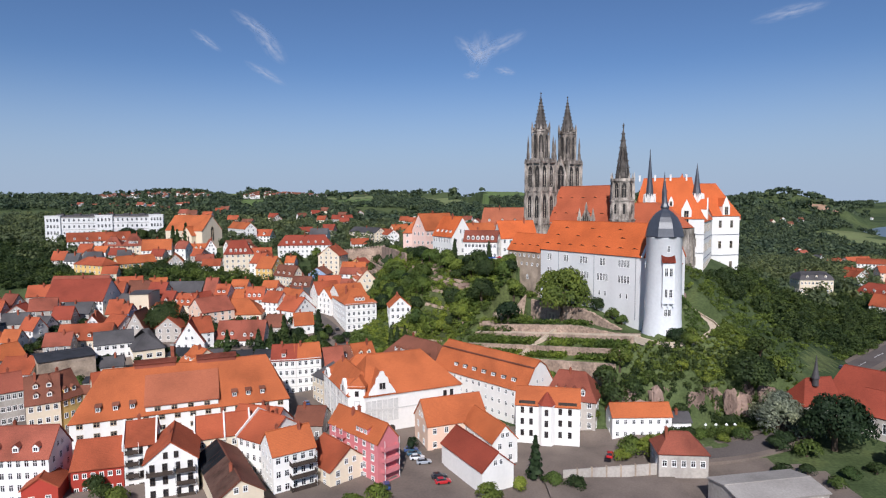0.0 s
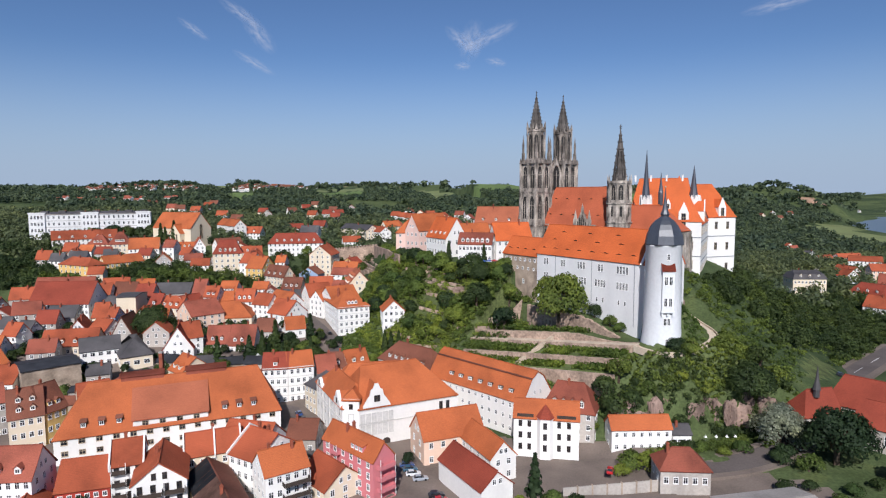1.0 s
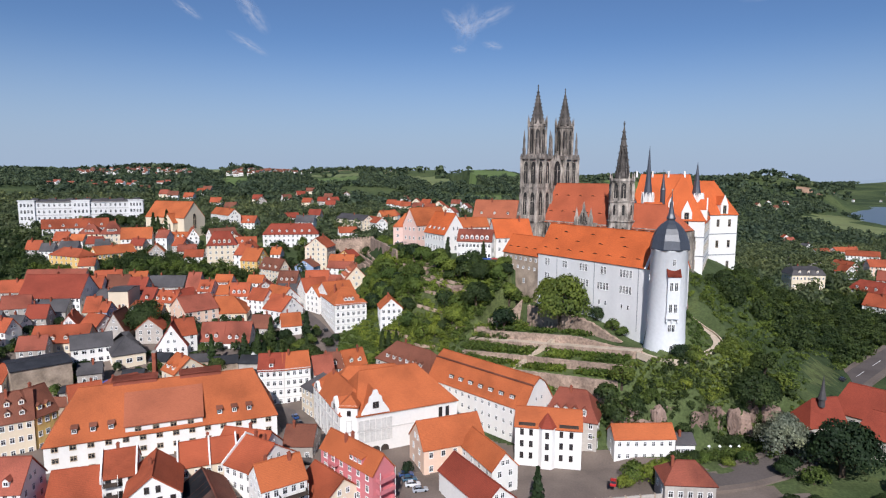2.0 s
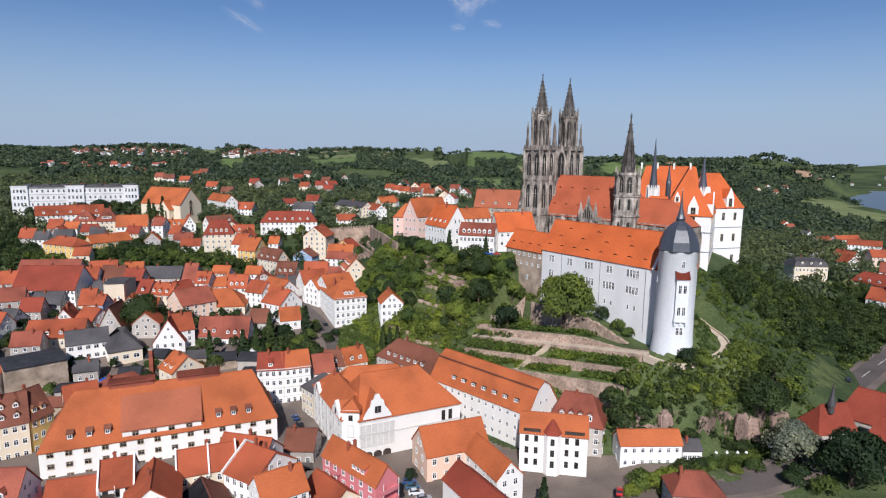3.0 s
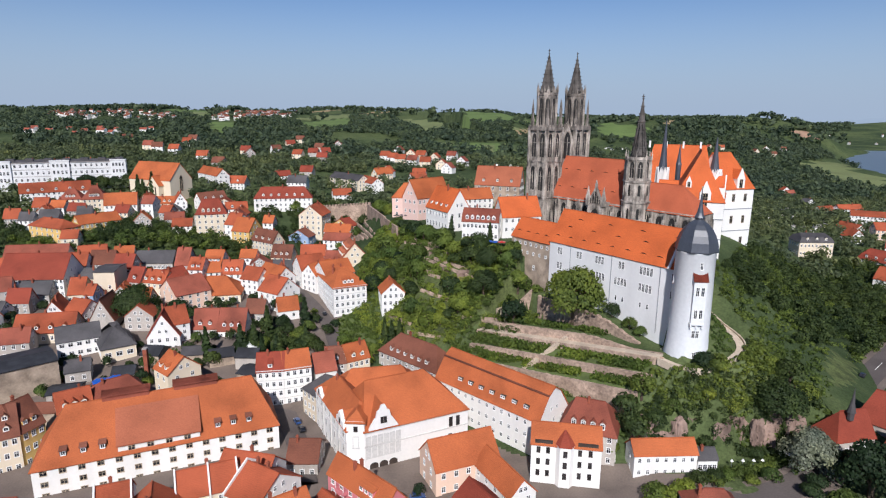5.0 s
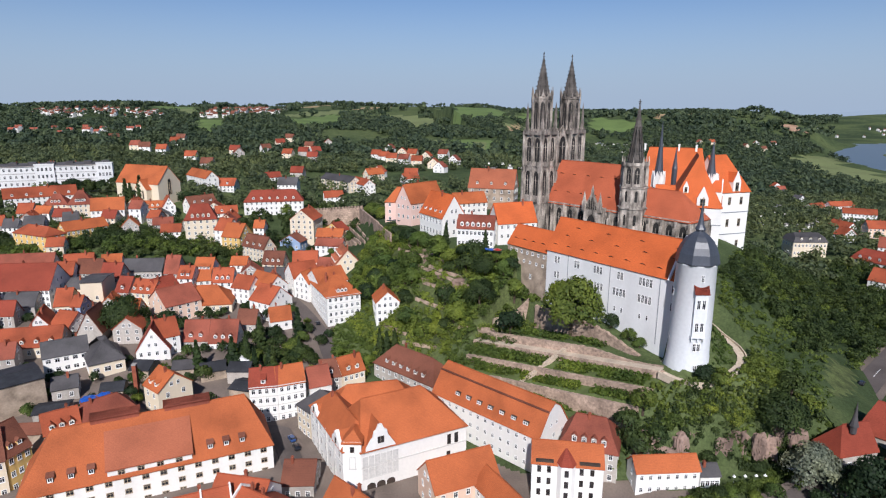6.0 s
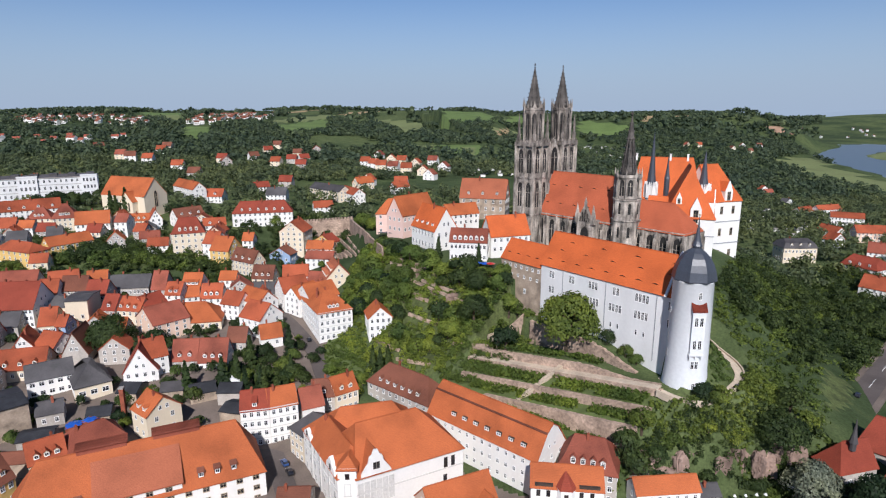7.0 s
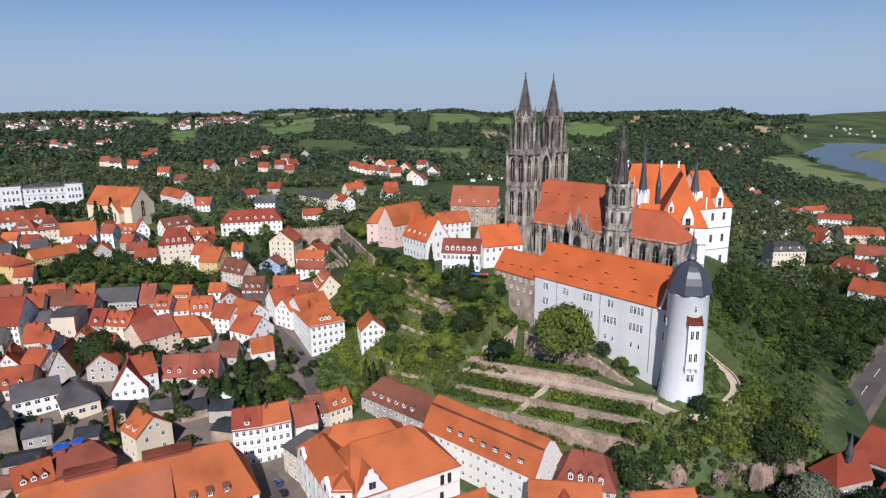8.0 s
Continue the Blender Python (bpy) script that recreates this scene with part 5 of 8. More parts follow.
ring_mesh(bm, [[(-0.3, 0.6, 11.2), (1.0, -1.8, 11.2), (4.2, -1.8, 11.2), (5.5, 0.6, 11.2)], [(2.4, 3.4, 13.9), (2.5, 3.3, 14.0), (2.7, 3.3, 14.0), (2.8, 3.4, 13.9)]], True, True)
part("bay_roof", bm, "tile_crimson", bay)
for x0, x1 in ((1.0, 5.8), (12.6, 18.0)):
    bm = bmesh.new()
    box(bm, x0, x1, 0.1, 1.4, 11.0, 11.75)
    part("roof_loggia", bm, "wood_dark", bay_house, "dark loggia cut into the roof")
house((51.0, 176.4), (69.0, 176.6), 7, 1.5, 8.8, 3.0, "gable", "along", "tile_orange", "white", rows=2, cols=7, side=1, chim=0, win=(0.8, 1.2))


def built_up(x, y, margin=1.5):
    """Whether a place lies on or near a house or the castle's great buildings."""
    for inv, x0, x1, y0, y1 in HOUSES:
        p = inv @ Vector((x, y, 0))
        if x0 - margin < p.x < x1 + margin and y0 - margin < p.y < y1 + margin:
            return True
    return math.hypot(x - TOWER.x, y - TOWER.y) < 7 + margin or abs((Vector((x, y)) - C0).dot(CN)) < 14 + margin and -10 < (Vector((x, y)) - C0).dot(CX) < 80


# ---- the town ----
# upper town
upper_school = house((-308.1, 465.6), (-231.2, 495.6), 16, 48.7, 63.7, 1.6, "hip", "along", "slate", "grey_white", rows=3, cols=24, side=4, chim=6, win=(1.2, 2.0), name='school_building')
USL = math.hypot(76.9, 30.0)
for x0, x1 in ((-0.4, 10.0), (34.0, 46.0), (USL - 10.0, USL + 0.4)):
    bm = bmesh.new()
    box(bm, x0, x1, -1.2, 2.0, -6.0, 15.6)
    box(bm, x0 - 0.3, x1 + 0.3, -1.5, 2.2, 15.6, 16.3)
    pavilion = part("pavilion", bm, "grey_white", upper_school, "slightly projecting white pavilion")
    for r in range(3):
        windows(pavilion, (x0 + 0.6, -1.21), (x1 - 0.6, -1.21), 1.6 + 4.9 * r, 4, 1.2, 2.4, margin=0.6)
for z, d, h in ((14.6, 0.55, 0.5), (9.7, 0.25, 0.3), (4.8, 0.25, 0.3)):
    bm = bmesh.new()
    box(bm, 0, USL, -d, 0.05, z, z + h)
    part("cornice", bm, "concrete", upper_school, "grey stone cornice")
for k in range(7):
    bm = bmesh.new()
    x = USL * (0.08 + 0.14 * k)
    box(bm, x, x + 5.0, 4, 10, 15.2, 17.4)
    part("roof_housing", bm, "slate", upper_school)
house((-274.2, 436.4), (-238.7, 458.5), 12, 38.6, 46.6, 6, "gable", "along", "tile_red", "white", dorm=5)
house((-245.7, 430.0), (-232.2, 432.7), 12, 35.8, 43.8, 6, "hip", "along", "tile_old", "cream", dorm=3)
house((-230.1, 428.9), (-216.4, 433.7), 14, 35.0, 44.0, 8, "hip", "along", "tile_old", "cream", dorm=5, drows=1)
house((-212.0, 420.6), (-193.7, 426.5), 12, 31.3, 41.3, 7, "gable", "along", "tile_orange", "white", cols=7, rows=3)
house((-189.6, 423.0), (-181.8, 422.3), 10, 32.2, 42.2, 4.5, "gable", "along", "tile_old", "white")
house((-187.0, 438.2), (-175.2, 439.1), 8, 34.1, 40.1, 4, "gable", "along", "tile_orange", "cream", dorm=3)
house((-173.0, 435.7), (-166.1, 439.2), 10, 33.4, 41.4, 6, "gable", "across", "tile_red", "white")
house((-157.8, 442.2), (-144.2, 456.4), 10, 34.1, 41.1, 5, "gable", "along", "tile_brown", "white", dorm=3)
house((-188.7, 526.8), (-163.9, 496.8), 10, 43.5, 52.5, 5, "gable", "along", "tile_orange", "white")
house((-165.2, 504.2), (-144.9, 502.1), 12, 41.4, 46.4, 5, "gable", "along", "tile_red", "white", dorm=2)
house((-123.7, 448.1), (-84.4, 453.5), 12, 32.2, 42.2, 7, "hip", "along", "tile_crimson", "white", dorm=6, cols=12)
house((-142.2, 387.7), (-125.0, 392.7), 13, 27.5, 41, 8, "mansard", "along", "tile_crimson", "cream", hips=(4, 4), knee=(1.8, 3.4), rows=4, cols=5, dorm=4)
house((-158.5, 392.3), (-147.3, 394.3), 8, 26.9, 32.9, 4, "gable", "along", "tile_red", "white")
house((-209.8, 386.6), (-194.3, 405.0), 11, 28, 35, 4.5, "gable", "along", "tile_orange", "yellow", cols=9)
house((-234.9, 379.7), (-209.6, 366.7), 12, 27.1, 36.1, 4, "hip", "along", "tile_red", "yellow", cols=6)
house((-207.5, 361.8), (-199.0, 363.4), 9, 24.7, 31.7, 4, "gable", "along", "tile_red", "cream")
house((-137.7, 431.2), (-124.6, 435.8), 9, 31.2, 37.2, 4, "gable", "along", "tile_red", "white", dorm=2)
house((-117.3, 385.4), (-112.8, 397.4), 9, 25.0, 35.0, 6, "gable", "across", "tile_red", "white")
house((-105.3, 397.4), (-98.9, 396.8), 8, 25.2, 34.2, 4, "gable", "along", "tile_orange", "white")
house((-108.2, 376.7), (-103.5, 389.3), 12, 23.5, 32.5, 7, "gable", "across", "tile_orange", "yellow")
house((-105.9, 372.7), (-91.2, 361.2), 9, 21.1, 29.1, 6, "gable", "along", "tile_brown", "cream", dorm=3)
house((-89.1, 348.0), (-77.9, 345.9), 9, 18.5, 24.5, 6, "gable", "along", "tile_brown", "cream", dorm=3)
house((-83.8, 401.1), (-69.1, 398.0), 16, 25.7, 38.5, 6, "gable", "across", "tile_red", "cream", rows=4, cols=4)
house((-87.5, 387.0), (-75.0, 383.0), 9, 15.0, 28.0, 4.0, "gable", "across", "tile_brown", "blue_wall", rows=2, cols=3)
house((-63.3, 402.6), (-52.4, 393.6), 8, 27.5, 32.5, 4, "gable", "across", "tile_crimson", "yellow")
house((-66.1, 385.9), (-50.4, 383.0), 8, 26.1, 31.1, 4, "gable", "along", "tile_orange", "white")
house((-63.7, 366.2), (-48.4, 362.2), 7, 25.2, 30.2, 3.5, "gable", "along", "tile_old", "white")
house((-48.0, 321.0), (-34.2, 325.0), 15, 20, 29.5, 8, "gable", "across", "tile_dull", "cream", rows=3, cols=3, dorm=4, drows=2)
abbey = house((-220.3, 476.2), (-184.3, 459.0), 20, 38.0, 53.0, 11.5, "gable", "along", "tile_orange", "cream", rows=0, side=0, cols=0, chim=0, name="abbey_church", note="on the hill", gable_win=False)
bm = bmesh.new()
lancet(bm, 0, 6.5, 2.6, 11.0, 0)
part("lancet_window", bm, ["trim_sand", "opening_shade"], abbey, "tall pointed gable window", pose(math.hypot(36.0, 17.2), 10, 0, 0, 0, 90))
chapel = house((-201.5, 462.4), (-192.0, 457.9), 9, 38.0, 49.5, 6.5, "gable", "across", "tile_orange", "cream", rows=0, side=0, cols=0, chim=0, name="abbey_chapel", note="beside the church", gable_win=False)
bm = bmesh.new()
for x in (3.2, 7.3):
    lancet(bm, x, 4.5, 1.1, 6.0, 0)
part("lancet_window", bm, ["trim_sand", "opening_shade"], chapel, "pair of pointed windows", pose(0, 0, 0))
house((-112.3, 503.3), (-97.2, 501.8), 10, 39.0, 47.0, 5, "gable", "along", "slate", "white")
house((-83.5, 536.0), (-56.9, 505.6), 11, 40.1, 48.1, 4, "gable", "along", "slate", "cream", cols=9)
house((-58.4, 522.2), (-45.5, 498.0), 10, 39.8, 46.8, 4, "gable", "along", "tile_red", "white")
house((-72.5, 476.6), (-59.0, 480.5), 9, 35.7, 40.7, 4, "gable", "along", "tile_red", "white")
house((-45.6, 563.9), (-32.3, 575.0), 9, 40.5, 47.5, 5, "gable", "along", "tile_orange", "cream")
house((-14.2, 543.1), (-1.2, 549.3), 9, 40.3, 46.3, 4, "gable", "along", "tile_red", "white")
house((-129.5, 546.4), (-118.8, 552.8), 9, 41.4, 47.4, 4, "gable", "along", "tile_crimson", "white")

# street below the castle hill
house((-47.1, 287.2), (-32.9, 293.4), 29, 11.5, 24.5, 5.5, "hip", "along", "tile_orange", "white", hips=(7, 5), rows=4, cols=6, side=9, dorm=3, chim=3, bands=4)
house((-52.8, 303.8), (-40.2, 311.3), 16, 15, 26, 5, "gable", "along", "tile_orange", "white", cols=6, chim=2)
house((-73.9, 330.9), (-66.9, 318.0), 13, 15.6, 24.6, 6, "gable", "across", "tile_red", "white", cols=3)
house((-67.1, 319.0), (-58.9, 312.1), 14, 14.5, 23.5, 5, "gable", "across", "tile_orange", "white", cols=3)
house((-57.8, 330.4), (-45.8, 327.3), 9, 20, 27, 4, "gable", "along", "tile_old", "white")
house((-71.9, 342.1), (-59.1, 343.1), 9, 19.4, 26.4, 5, "gable", "along", "tile_red", "white")
house((-25.2, 279.6), (-15.2, 281.6), 11, 15.0, 24.5, 4.6, "gable", "across", "tile_orange", "white", rows=3, cols=4)
house((-73.4, 292.8), (-65.5, 304.2), 13, 12.2, 20.2, 6, "gable", "across", "tile_red", "white", rows=2, cols=2)
house((-71.0, 283.3), (-62.6, 286.5), 7, 10.5, 15.5, 5, "gable", "along", "tile_orange", "white", rows=1, cols=2)

# middle town
house((-121.1, 299.0), (-93.0, 303.0), 17, 9.0, 17.4, 6.8, "hip", "along", "tile_orange", "cream", rows=2, cols=9, side=4, chim=2)
house((-130.1, 303.2), (-117.4, 289.8), 16, 12.4, 20.4, 6, "gable", "across", "tile_old", "peach", cols=2)
house((-118.1, 259.5), (-106.2, 262.6), 14, 5.5, 12.5, 9.5, "gable", "across", "tile_crimson", "white", rows=2, cols=4)
house((-110.8, 263.9), (-104.1, 268.3), 12, 8.1, 16.1, 6, "gable", "along", "tile_red", "white")
house((-104.2, 271.1), (-94.3, 271.4), 11, 4, 12, 7, "gable", "along", "tile_old", "grey_wall", dorm=2, rows=2)
house((-93.5, 270.2), (-82.3, 269.8), 11, 6.5, 11.5, 8, "gable", "along", "tile_old", "white", dorm=3, rows=1, cols=5)
house((-85.3, 282.3), (-77.2, 281.6), 9, 10.1, 15.1, 5, "gable", "along", "tile_brown", "grey_wall", rows=1)
house((-95.5, 223.6), (-87.4, 232.7), 10, 3.6, 12.6, 5, "gable", "across", "tile_orange", "cream", rows=2, cols=2, dorm=2)
house((-161.1, 305.4), (-151.8, 306.2), 15, 12.5, 27.5, 0.8, "gable", "along", "slate", "cream", rows=1, cols=2, side=0, chim=0)
house((-205.1, 305.1), (-175.6, 306.3), 20, 15.2, 24.2, 10, "gable", "along", "tile_crimson", "white", rows=3, cols=16, dorm=0)
house((-169.9, 298.4), (-163.4, 300.0), 16, 13.6, 18.6, 6, "gable", "along", "tile_red", "cream", rows=1, cols=5)
house((-160.4, 294.6), (-156.2, 294.3), 8, 12.8, 19.8, 4, "gable", "along", "tile_red", "blue_wall")
house((-169.1, 278.4), (-162.2, 280.8), 14, 10.6, 16.6, 5, "gable", "across", "tile_red", "white")
house((-163.0, 282.0), (-153.7, 278.8), 12, 10.6, 15.6, 5, "gable", "along", "tile_red", "white")
house((-172.2, 261.9), (-150.3, 266.2), 14, 8.2, 13.2, 6, "gable", "along", "tile_red", "cream", dorm=4, rows=1)
house((-130.3, 248.1), (-120.2, 254.8), 18, 6.2, 12.2, 7, "hip", "along", "slate", "cream", rows=1, cols=3, win=(2.0, 1.6), chim=0)
house((-148.5, 251.1), (-135.3, 258.6), 11, 6.8, 13.8, 4.5, "gable", "along", "slate", "white", rows=2, cols=5, win=(1.5, 1.4))
house((-148.2, 274.8), (-138.4, 275.7), 14, 9.7, 14.7, 9, "gable", "across", "tile_brown", "grey_wall", rows=0)
house((-142.5, 310.6), (-130.1, 307.2), 10, 14.4, 21.4, 5, "gable", "along", "tile_red", "cream", dorm=3)
house((-148.3, 310.3), (-141.7, 308.9), 10, 14.7, 21.7, 6, "gable", "along", "tile_crimson", "grey_wall", dorm=1)
house((-157.0, 336.9), (-137.8, 338.1), 13, 18.9, 23.9, 5, "gable", "along", "slate", "grey_wall", rows=1, cols=10)
house((-135.9, 336.3), (-128.8, 335.7), 11, 18.2, 23.2, 8, "gable", "along", "tile_old", "grey_wall", dorm=0)
house((-123.6, 321.1), (-116.3, 320.4), 10, 15.7, 24.7, 5, "gable", "along", "tile_red", "white", dorm=2, dkind='shed')
house((-120.4, 334.1), (-111.1, 333.3), 12, 17.3, 24.3, 6, "gable", "along", "tile_orange", "white", dorm=4, dkind='shed')
house((-117.9, 324.2), (-109.4, 326.2), 9, 16.1, 22.1, 4, "gable", "along", "tile_orange", "white")
house((-108.2, 323.9), (-98.1, 323.9), 10, 15.6, 21.6, 6, "gable", "along", "tile_red", "white", dorm=3)
house((-95.8, 314.0), (-86.5, 309.8), 10, 14.0, 22.0, 5, "gable", "along", "tile_red", "white")
house((-88.9, 317.8), (-76.9, 307.3), 11, 14.1, 23.1, 5, "gable", "along", "tile_orange", "white")
house((-79.3, 318.2), (-73.0, 320.3), 8, 14.9, 22.9, 4, "gable", "across", "tile_red", "white")
house((-184.5, 336.0), (-172.2, 340.8), 11, 20.0, 26.0, 6, "gable", "along", "tile_red", "white", dorm=3)
house((-184.9, 327.2), (-176.7, 328.3), 11, 18.5, 24.5, 6, "gable", "along", "tile_red", "white")
house((-178.7, 334.0), (-166.3, 333.9), 11, 19.2, 24.2, 6, "gable", "along", "tile_brown", "grey_wall")
house((-168.4, 339.8), (-159.3, 342.1), 11, 19.9, 25.9, 5, "gable", "along", "tile_orange", "white")
house((-162.3, 325.5), (-152.5, 324.7), 10, 17.4, 24.4, 6, "gable", "along", "tile_crimson", "grey_wall")
house((-219.7, 331.4), (-190.2, 335.4), 13, 20.1, 26.1, 7, "gable", "along", "tile_old", "grey_wall", rows=1, dorm=4)
house((-126.6, 308.3), (-120.4, 317.5), 13, 14.7, 20.7, 6, "gable", "along", "tile_crimson", "peach")
house((-191.5, 297.1), (-178.5, 298.8), 12, 13.8, 18.8, 5, "gable", "along", "slate", "grey_wall")

# castle close
house((-23.8, 360.8), (-5.8, 359.0), 14, 40.5, 55.5, 7, "hip", "along", "tile_orange", "pale_pink", rows=4, cols=4, side=3)
house((-5.3, 325.1), (4.6, 307.3), 13, 46.0, 56.0, 10.0, "gable", "along", "tile_castle", "white", rows=2, cols=7, side=3, dorm=4, dkind="shed", chim=1, win=(1.0, 2.0))
house((-9.6, 338.0), (8.0, 353.8), 12, 48, 58, 9, "gable", "along", "tile_orange", "pale_pink", rows=2)
house((10.3, 291.7), (26.0, 287.4), 10, 45.5, 54.5, 5, "mansard", "along", "tile_old", "white", knee=(1.5, 2.6), dorm=6, rows=2, cols=9)
house((28.7, 292.9), (46.9, 297.3), 12, 48, 56, 8, "gable", "along", "tile_castle", "white", rows=2)
house((14.2, 348.9), (31.7, 355.0), 9, 50, 56, 5, "gable", "along", "tile_orange", "white")
house((25.2, 393.7), (51.2, 384.1), 15, 46, 59, 10.5, "gable", "along", "tile_dull", "rubble", rows=3, cols=6, dorm=3, win=(1.0, 1.8), name='canons_house')

# lower town by the hall
house((-24.6, 247.8), (-3.0, 226.0), 13, 4.0, 11.5, 6.5, "hip", "along", "tile_brown", "grey_wall", rows=2, cols=9, side=3, dorm=6, chim=1)
house((-35.4, 237.7), (-27.7, 242.5), 9, 3, 11, 5, "gable", "along", "tile_orange", "cream", rows=2, cols=4, dorm=2)
house((-43.8, 237.5), (-35.5, 238.5), 8, 4.4, 10.4, 5, "gable", "along", "tile_brown", "grey_wall", dorm=1)
house((-45.6, 227.4), (-38.6, 230.4), 9, 3.4, 11.4, 5.5, "gable", "along", "tile_old", "white", rows=1)

# foreground
house((-152.5, 187.4), (-141.2, 197.6), 11, 0, 12, 5, "gable", "along", "tile_old", "grey_wall", rows=3, cols=9)
house((-130.2, 182.5), (-122.6, 187.7), 11, -0.5, 11.5, 7.5, "gable", "along", "tile_brown", "cream", rows=3, cols=4, dorm=2, drows=2)
house((-122.7, 188.3), (-119.9, 195.1), 11, -0.5, 11.5, 7.5, "gable", "along", "tile_brown", "yellow", rows=3, cols=3, dorm=2)
house((-114.0, 142.6), (-97.8, 144.0), 11, -0.8, 11.4, 6.2, "gable", "along", "tile_old", "white", rows=4, cols=8, dorm=3, win=(0.9, 1.5), chim=1)
house((-94.0, 146.2), (-82.4, 149.6), 15, -0.5, 6.8, 5.0, "gable", "along", "tile_red", "red_wall", rows=2, cols=6, side=0, win=(0.8, 1.0), chim=0, dorm=0)
house((-101.5, 139.0), (-94.0, 141.2), 8, -0.5, 5.4, 2.6, "gable", "across", "tile_red", "red_wall", rows=1, cols=2, side=0, chim=0)
def firewall(ob, x, depth, eave, rh, label="white rendered party wall above the roof"):
    """A party wall that stands proud of a roof whose ridge runs along x."""
    bm = bmesh.new()
    f = bm.faces.new([bm.verts.new((x - 0.2, y, z)) for y, z in ((-0.6, eave - 1.2), (-0.6, eave + 0.25), (depth / 2, eave + rh + 0.75), (depth + 0.4, eave + 0.25), (depth + 0.4, eave - 1.2))])
    e = bmesh.ops.extrude_face_region(bm, geom=[f])
    bmesh.ops.translate(bm, verts=[v for v in e["geom"] if isinstance(v, bmesh.types.BMVert)], vec=(0.4, 0, 0))
    bmesh.ops.recalc_face_normals(bm, faces=bm.faces[:])
    part("party_wall", bm, "white", ob, label)


terrace_a = house((-82.2, 149.6), (-75.0, 152.4), 11, -1.2, 11.6, 4.6, "gable", "along", "tile_red", "white", rows=4, cols=3, side=0, chim=1, win=(0.9, 1.5), style="dark")
terrace_b = house((-73.4, 142.4), (-62.0, 146.6), 15, -3.0, 10.2, 4.8, "gable", "across", "tile_red", "white", rows=4, cols=4, side=0, chim=1, win=(0.9, 1.6), style="dark")
row_c = house((-67.5, 158.4), (-54.0, 163.8), 11, -2.5, 9.8, 4.4, "gable", "along", "tile_red", "cream", rows=3, cols=5, side=2, chim=1)
for x in (-0.1, 7.6, 14.4):
    firewall(row_c, x, 11, 12.3, 4.4)
firewall(terrace_a, 7.6, 11, 12.8, 4.6)
firewall(terrace_a, -0.1, 11, 12.8, 4.6)
workshop = house((-51.5, 131.5), (-42.5, 136.9), 28, -2.0, 6.4, 3.6, "gable", "across", "tile_brown", "cream", rows=1, cols=2, side=0, chim=1, name="workshop_building")
house((-42.4, 144.6), (-33.1, 150.8), 10, -3, 11, 4.5, "gable", "along", "tile_orange", "white", rows=4, cols=5, side=3, chim=2, name='balcony_house')
row_d = house((-56.6, 160.5), (-47.6, 154.8), 15, -3, 10, 5, "gable", "along", "tile_red", "white", rows=4, cols=4, chim=2)
firewall(row_d, -0.1, 15, 13, 5)
house((-61.8, 167.6), (-48.1, 164.0), 12, -1.5, 9.5, 5, "gable", "along", "tile_red", "white", rows=3, cols=4)
house((-46.5, 181.4), (-37.7, 181.2), 12, -1, 5, 4, "gable", "along", "tile_brown", "grey_wall", rows=1)
house((-0.5, 161.8), (9.5, 143.5), 9.5, 0.2, 7.2, 4, "gable", "along", "tile_crimson", "white", rows=0, cols=0, side=2, chim=0)
house((5.9, 175.3), (13.3, 159.1), 8, 1.2, 8.2, 4.2, "gable", "along", "tile_orange", "white", rows=2, cols=4, chim=0)
house((69.3, 176.7), (74.9, 176.6), 6, 2, 7, 2, "gable", "along", "slate", "white", rows=1, cols=4)
house((56.4, 152.3), (68.9, 151.1), 9, 2, 8, 4, "hip", "along", "tile_old", "grey_wall", rows=1, cols=5)
house((-152.0, 221.0), (-137.6, 233.4), 17, 3, 14.6, 0.9, "gable", "along", "tar", "rubble", rows=0, cols=0, side=0, chim=0, name="storage_building", gable_win=False)
house((-112.2, 207.8), (-100.0, 218.4), 12, 3, 10.2, 4.4, "hip", "along", "tile_old", "grey_wall", hips=(4, 4), rows=2, cols=8, side=0, chim=1, win=(0.7, 1.0), style="dark")
house((-120.4, 202.0), (-112.4, 207.6), 11, 2, 10.0, 4.6, "gable", "along", "tile_red", "cream", rows=2, cols=3, side=0, dorm=3, chim=1)
house((-181.4, 235.1), (-175.0, 247.4), 12, 3, 11, 5, "gable", "along", "tile_orange", "grey_wall", rows=2)
house((-156.3, 222.2), (-158.6, 238.2), 12, 2, 10, 5, "gable", "across", "tile_red", "white", rows=2)
house((-136.3, 233.8), (-128.8, 237.1), 9, 4.1, 9.1, 3, "gable", "along", "slate", "grey_wall", rows=1)
house((-29.0, 148.2), (-19.9, 156.4), 13, 0.0, 5.2, 4.8, "gable", "across", "tile_red", "cream", rows=2, cols=3, side=3, chim=0)
house((-4.6, 170.3), (13.2, 177.1), 12, 0.6, 8.6, 6, "gable", "along", "tile_orange", "peach", rows=2, cols=5, side=2, chim=0)
pink_house = house((-32.4, 166.0), (-17.0, 150.3), 7, -0.2, 11.8, 4.2, "gable", "along", "tile_orange", "pink", rows=4, cols=6, side=0, chim=2, name='pink_house')
dormer(pink_house, 14.6, 0.5, 12.55, 5.2, 1.5, 1.5, "tile_orange", "pink", "shed")

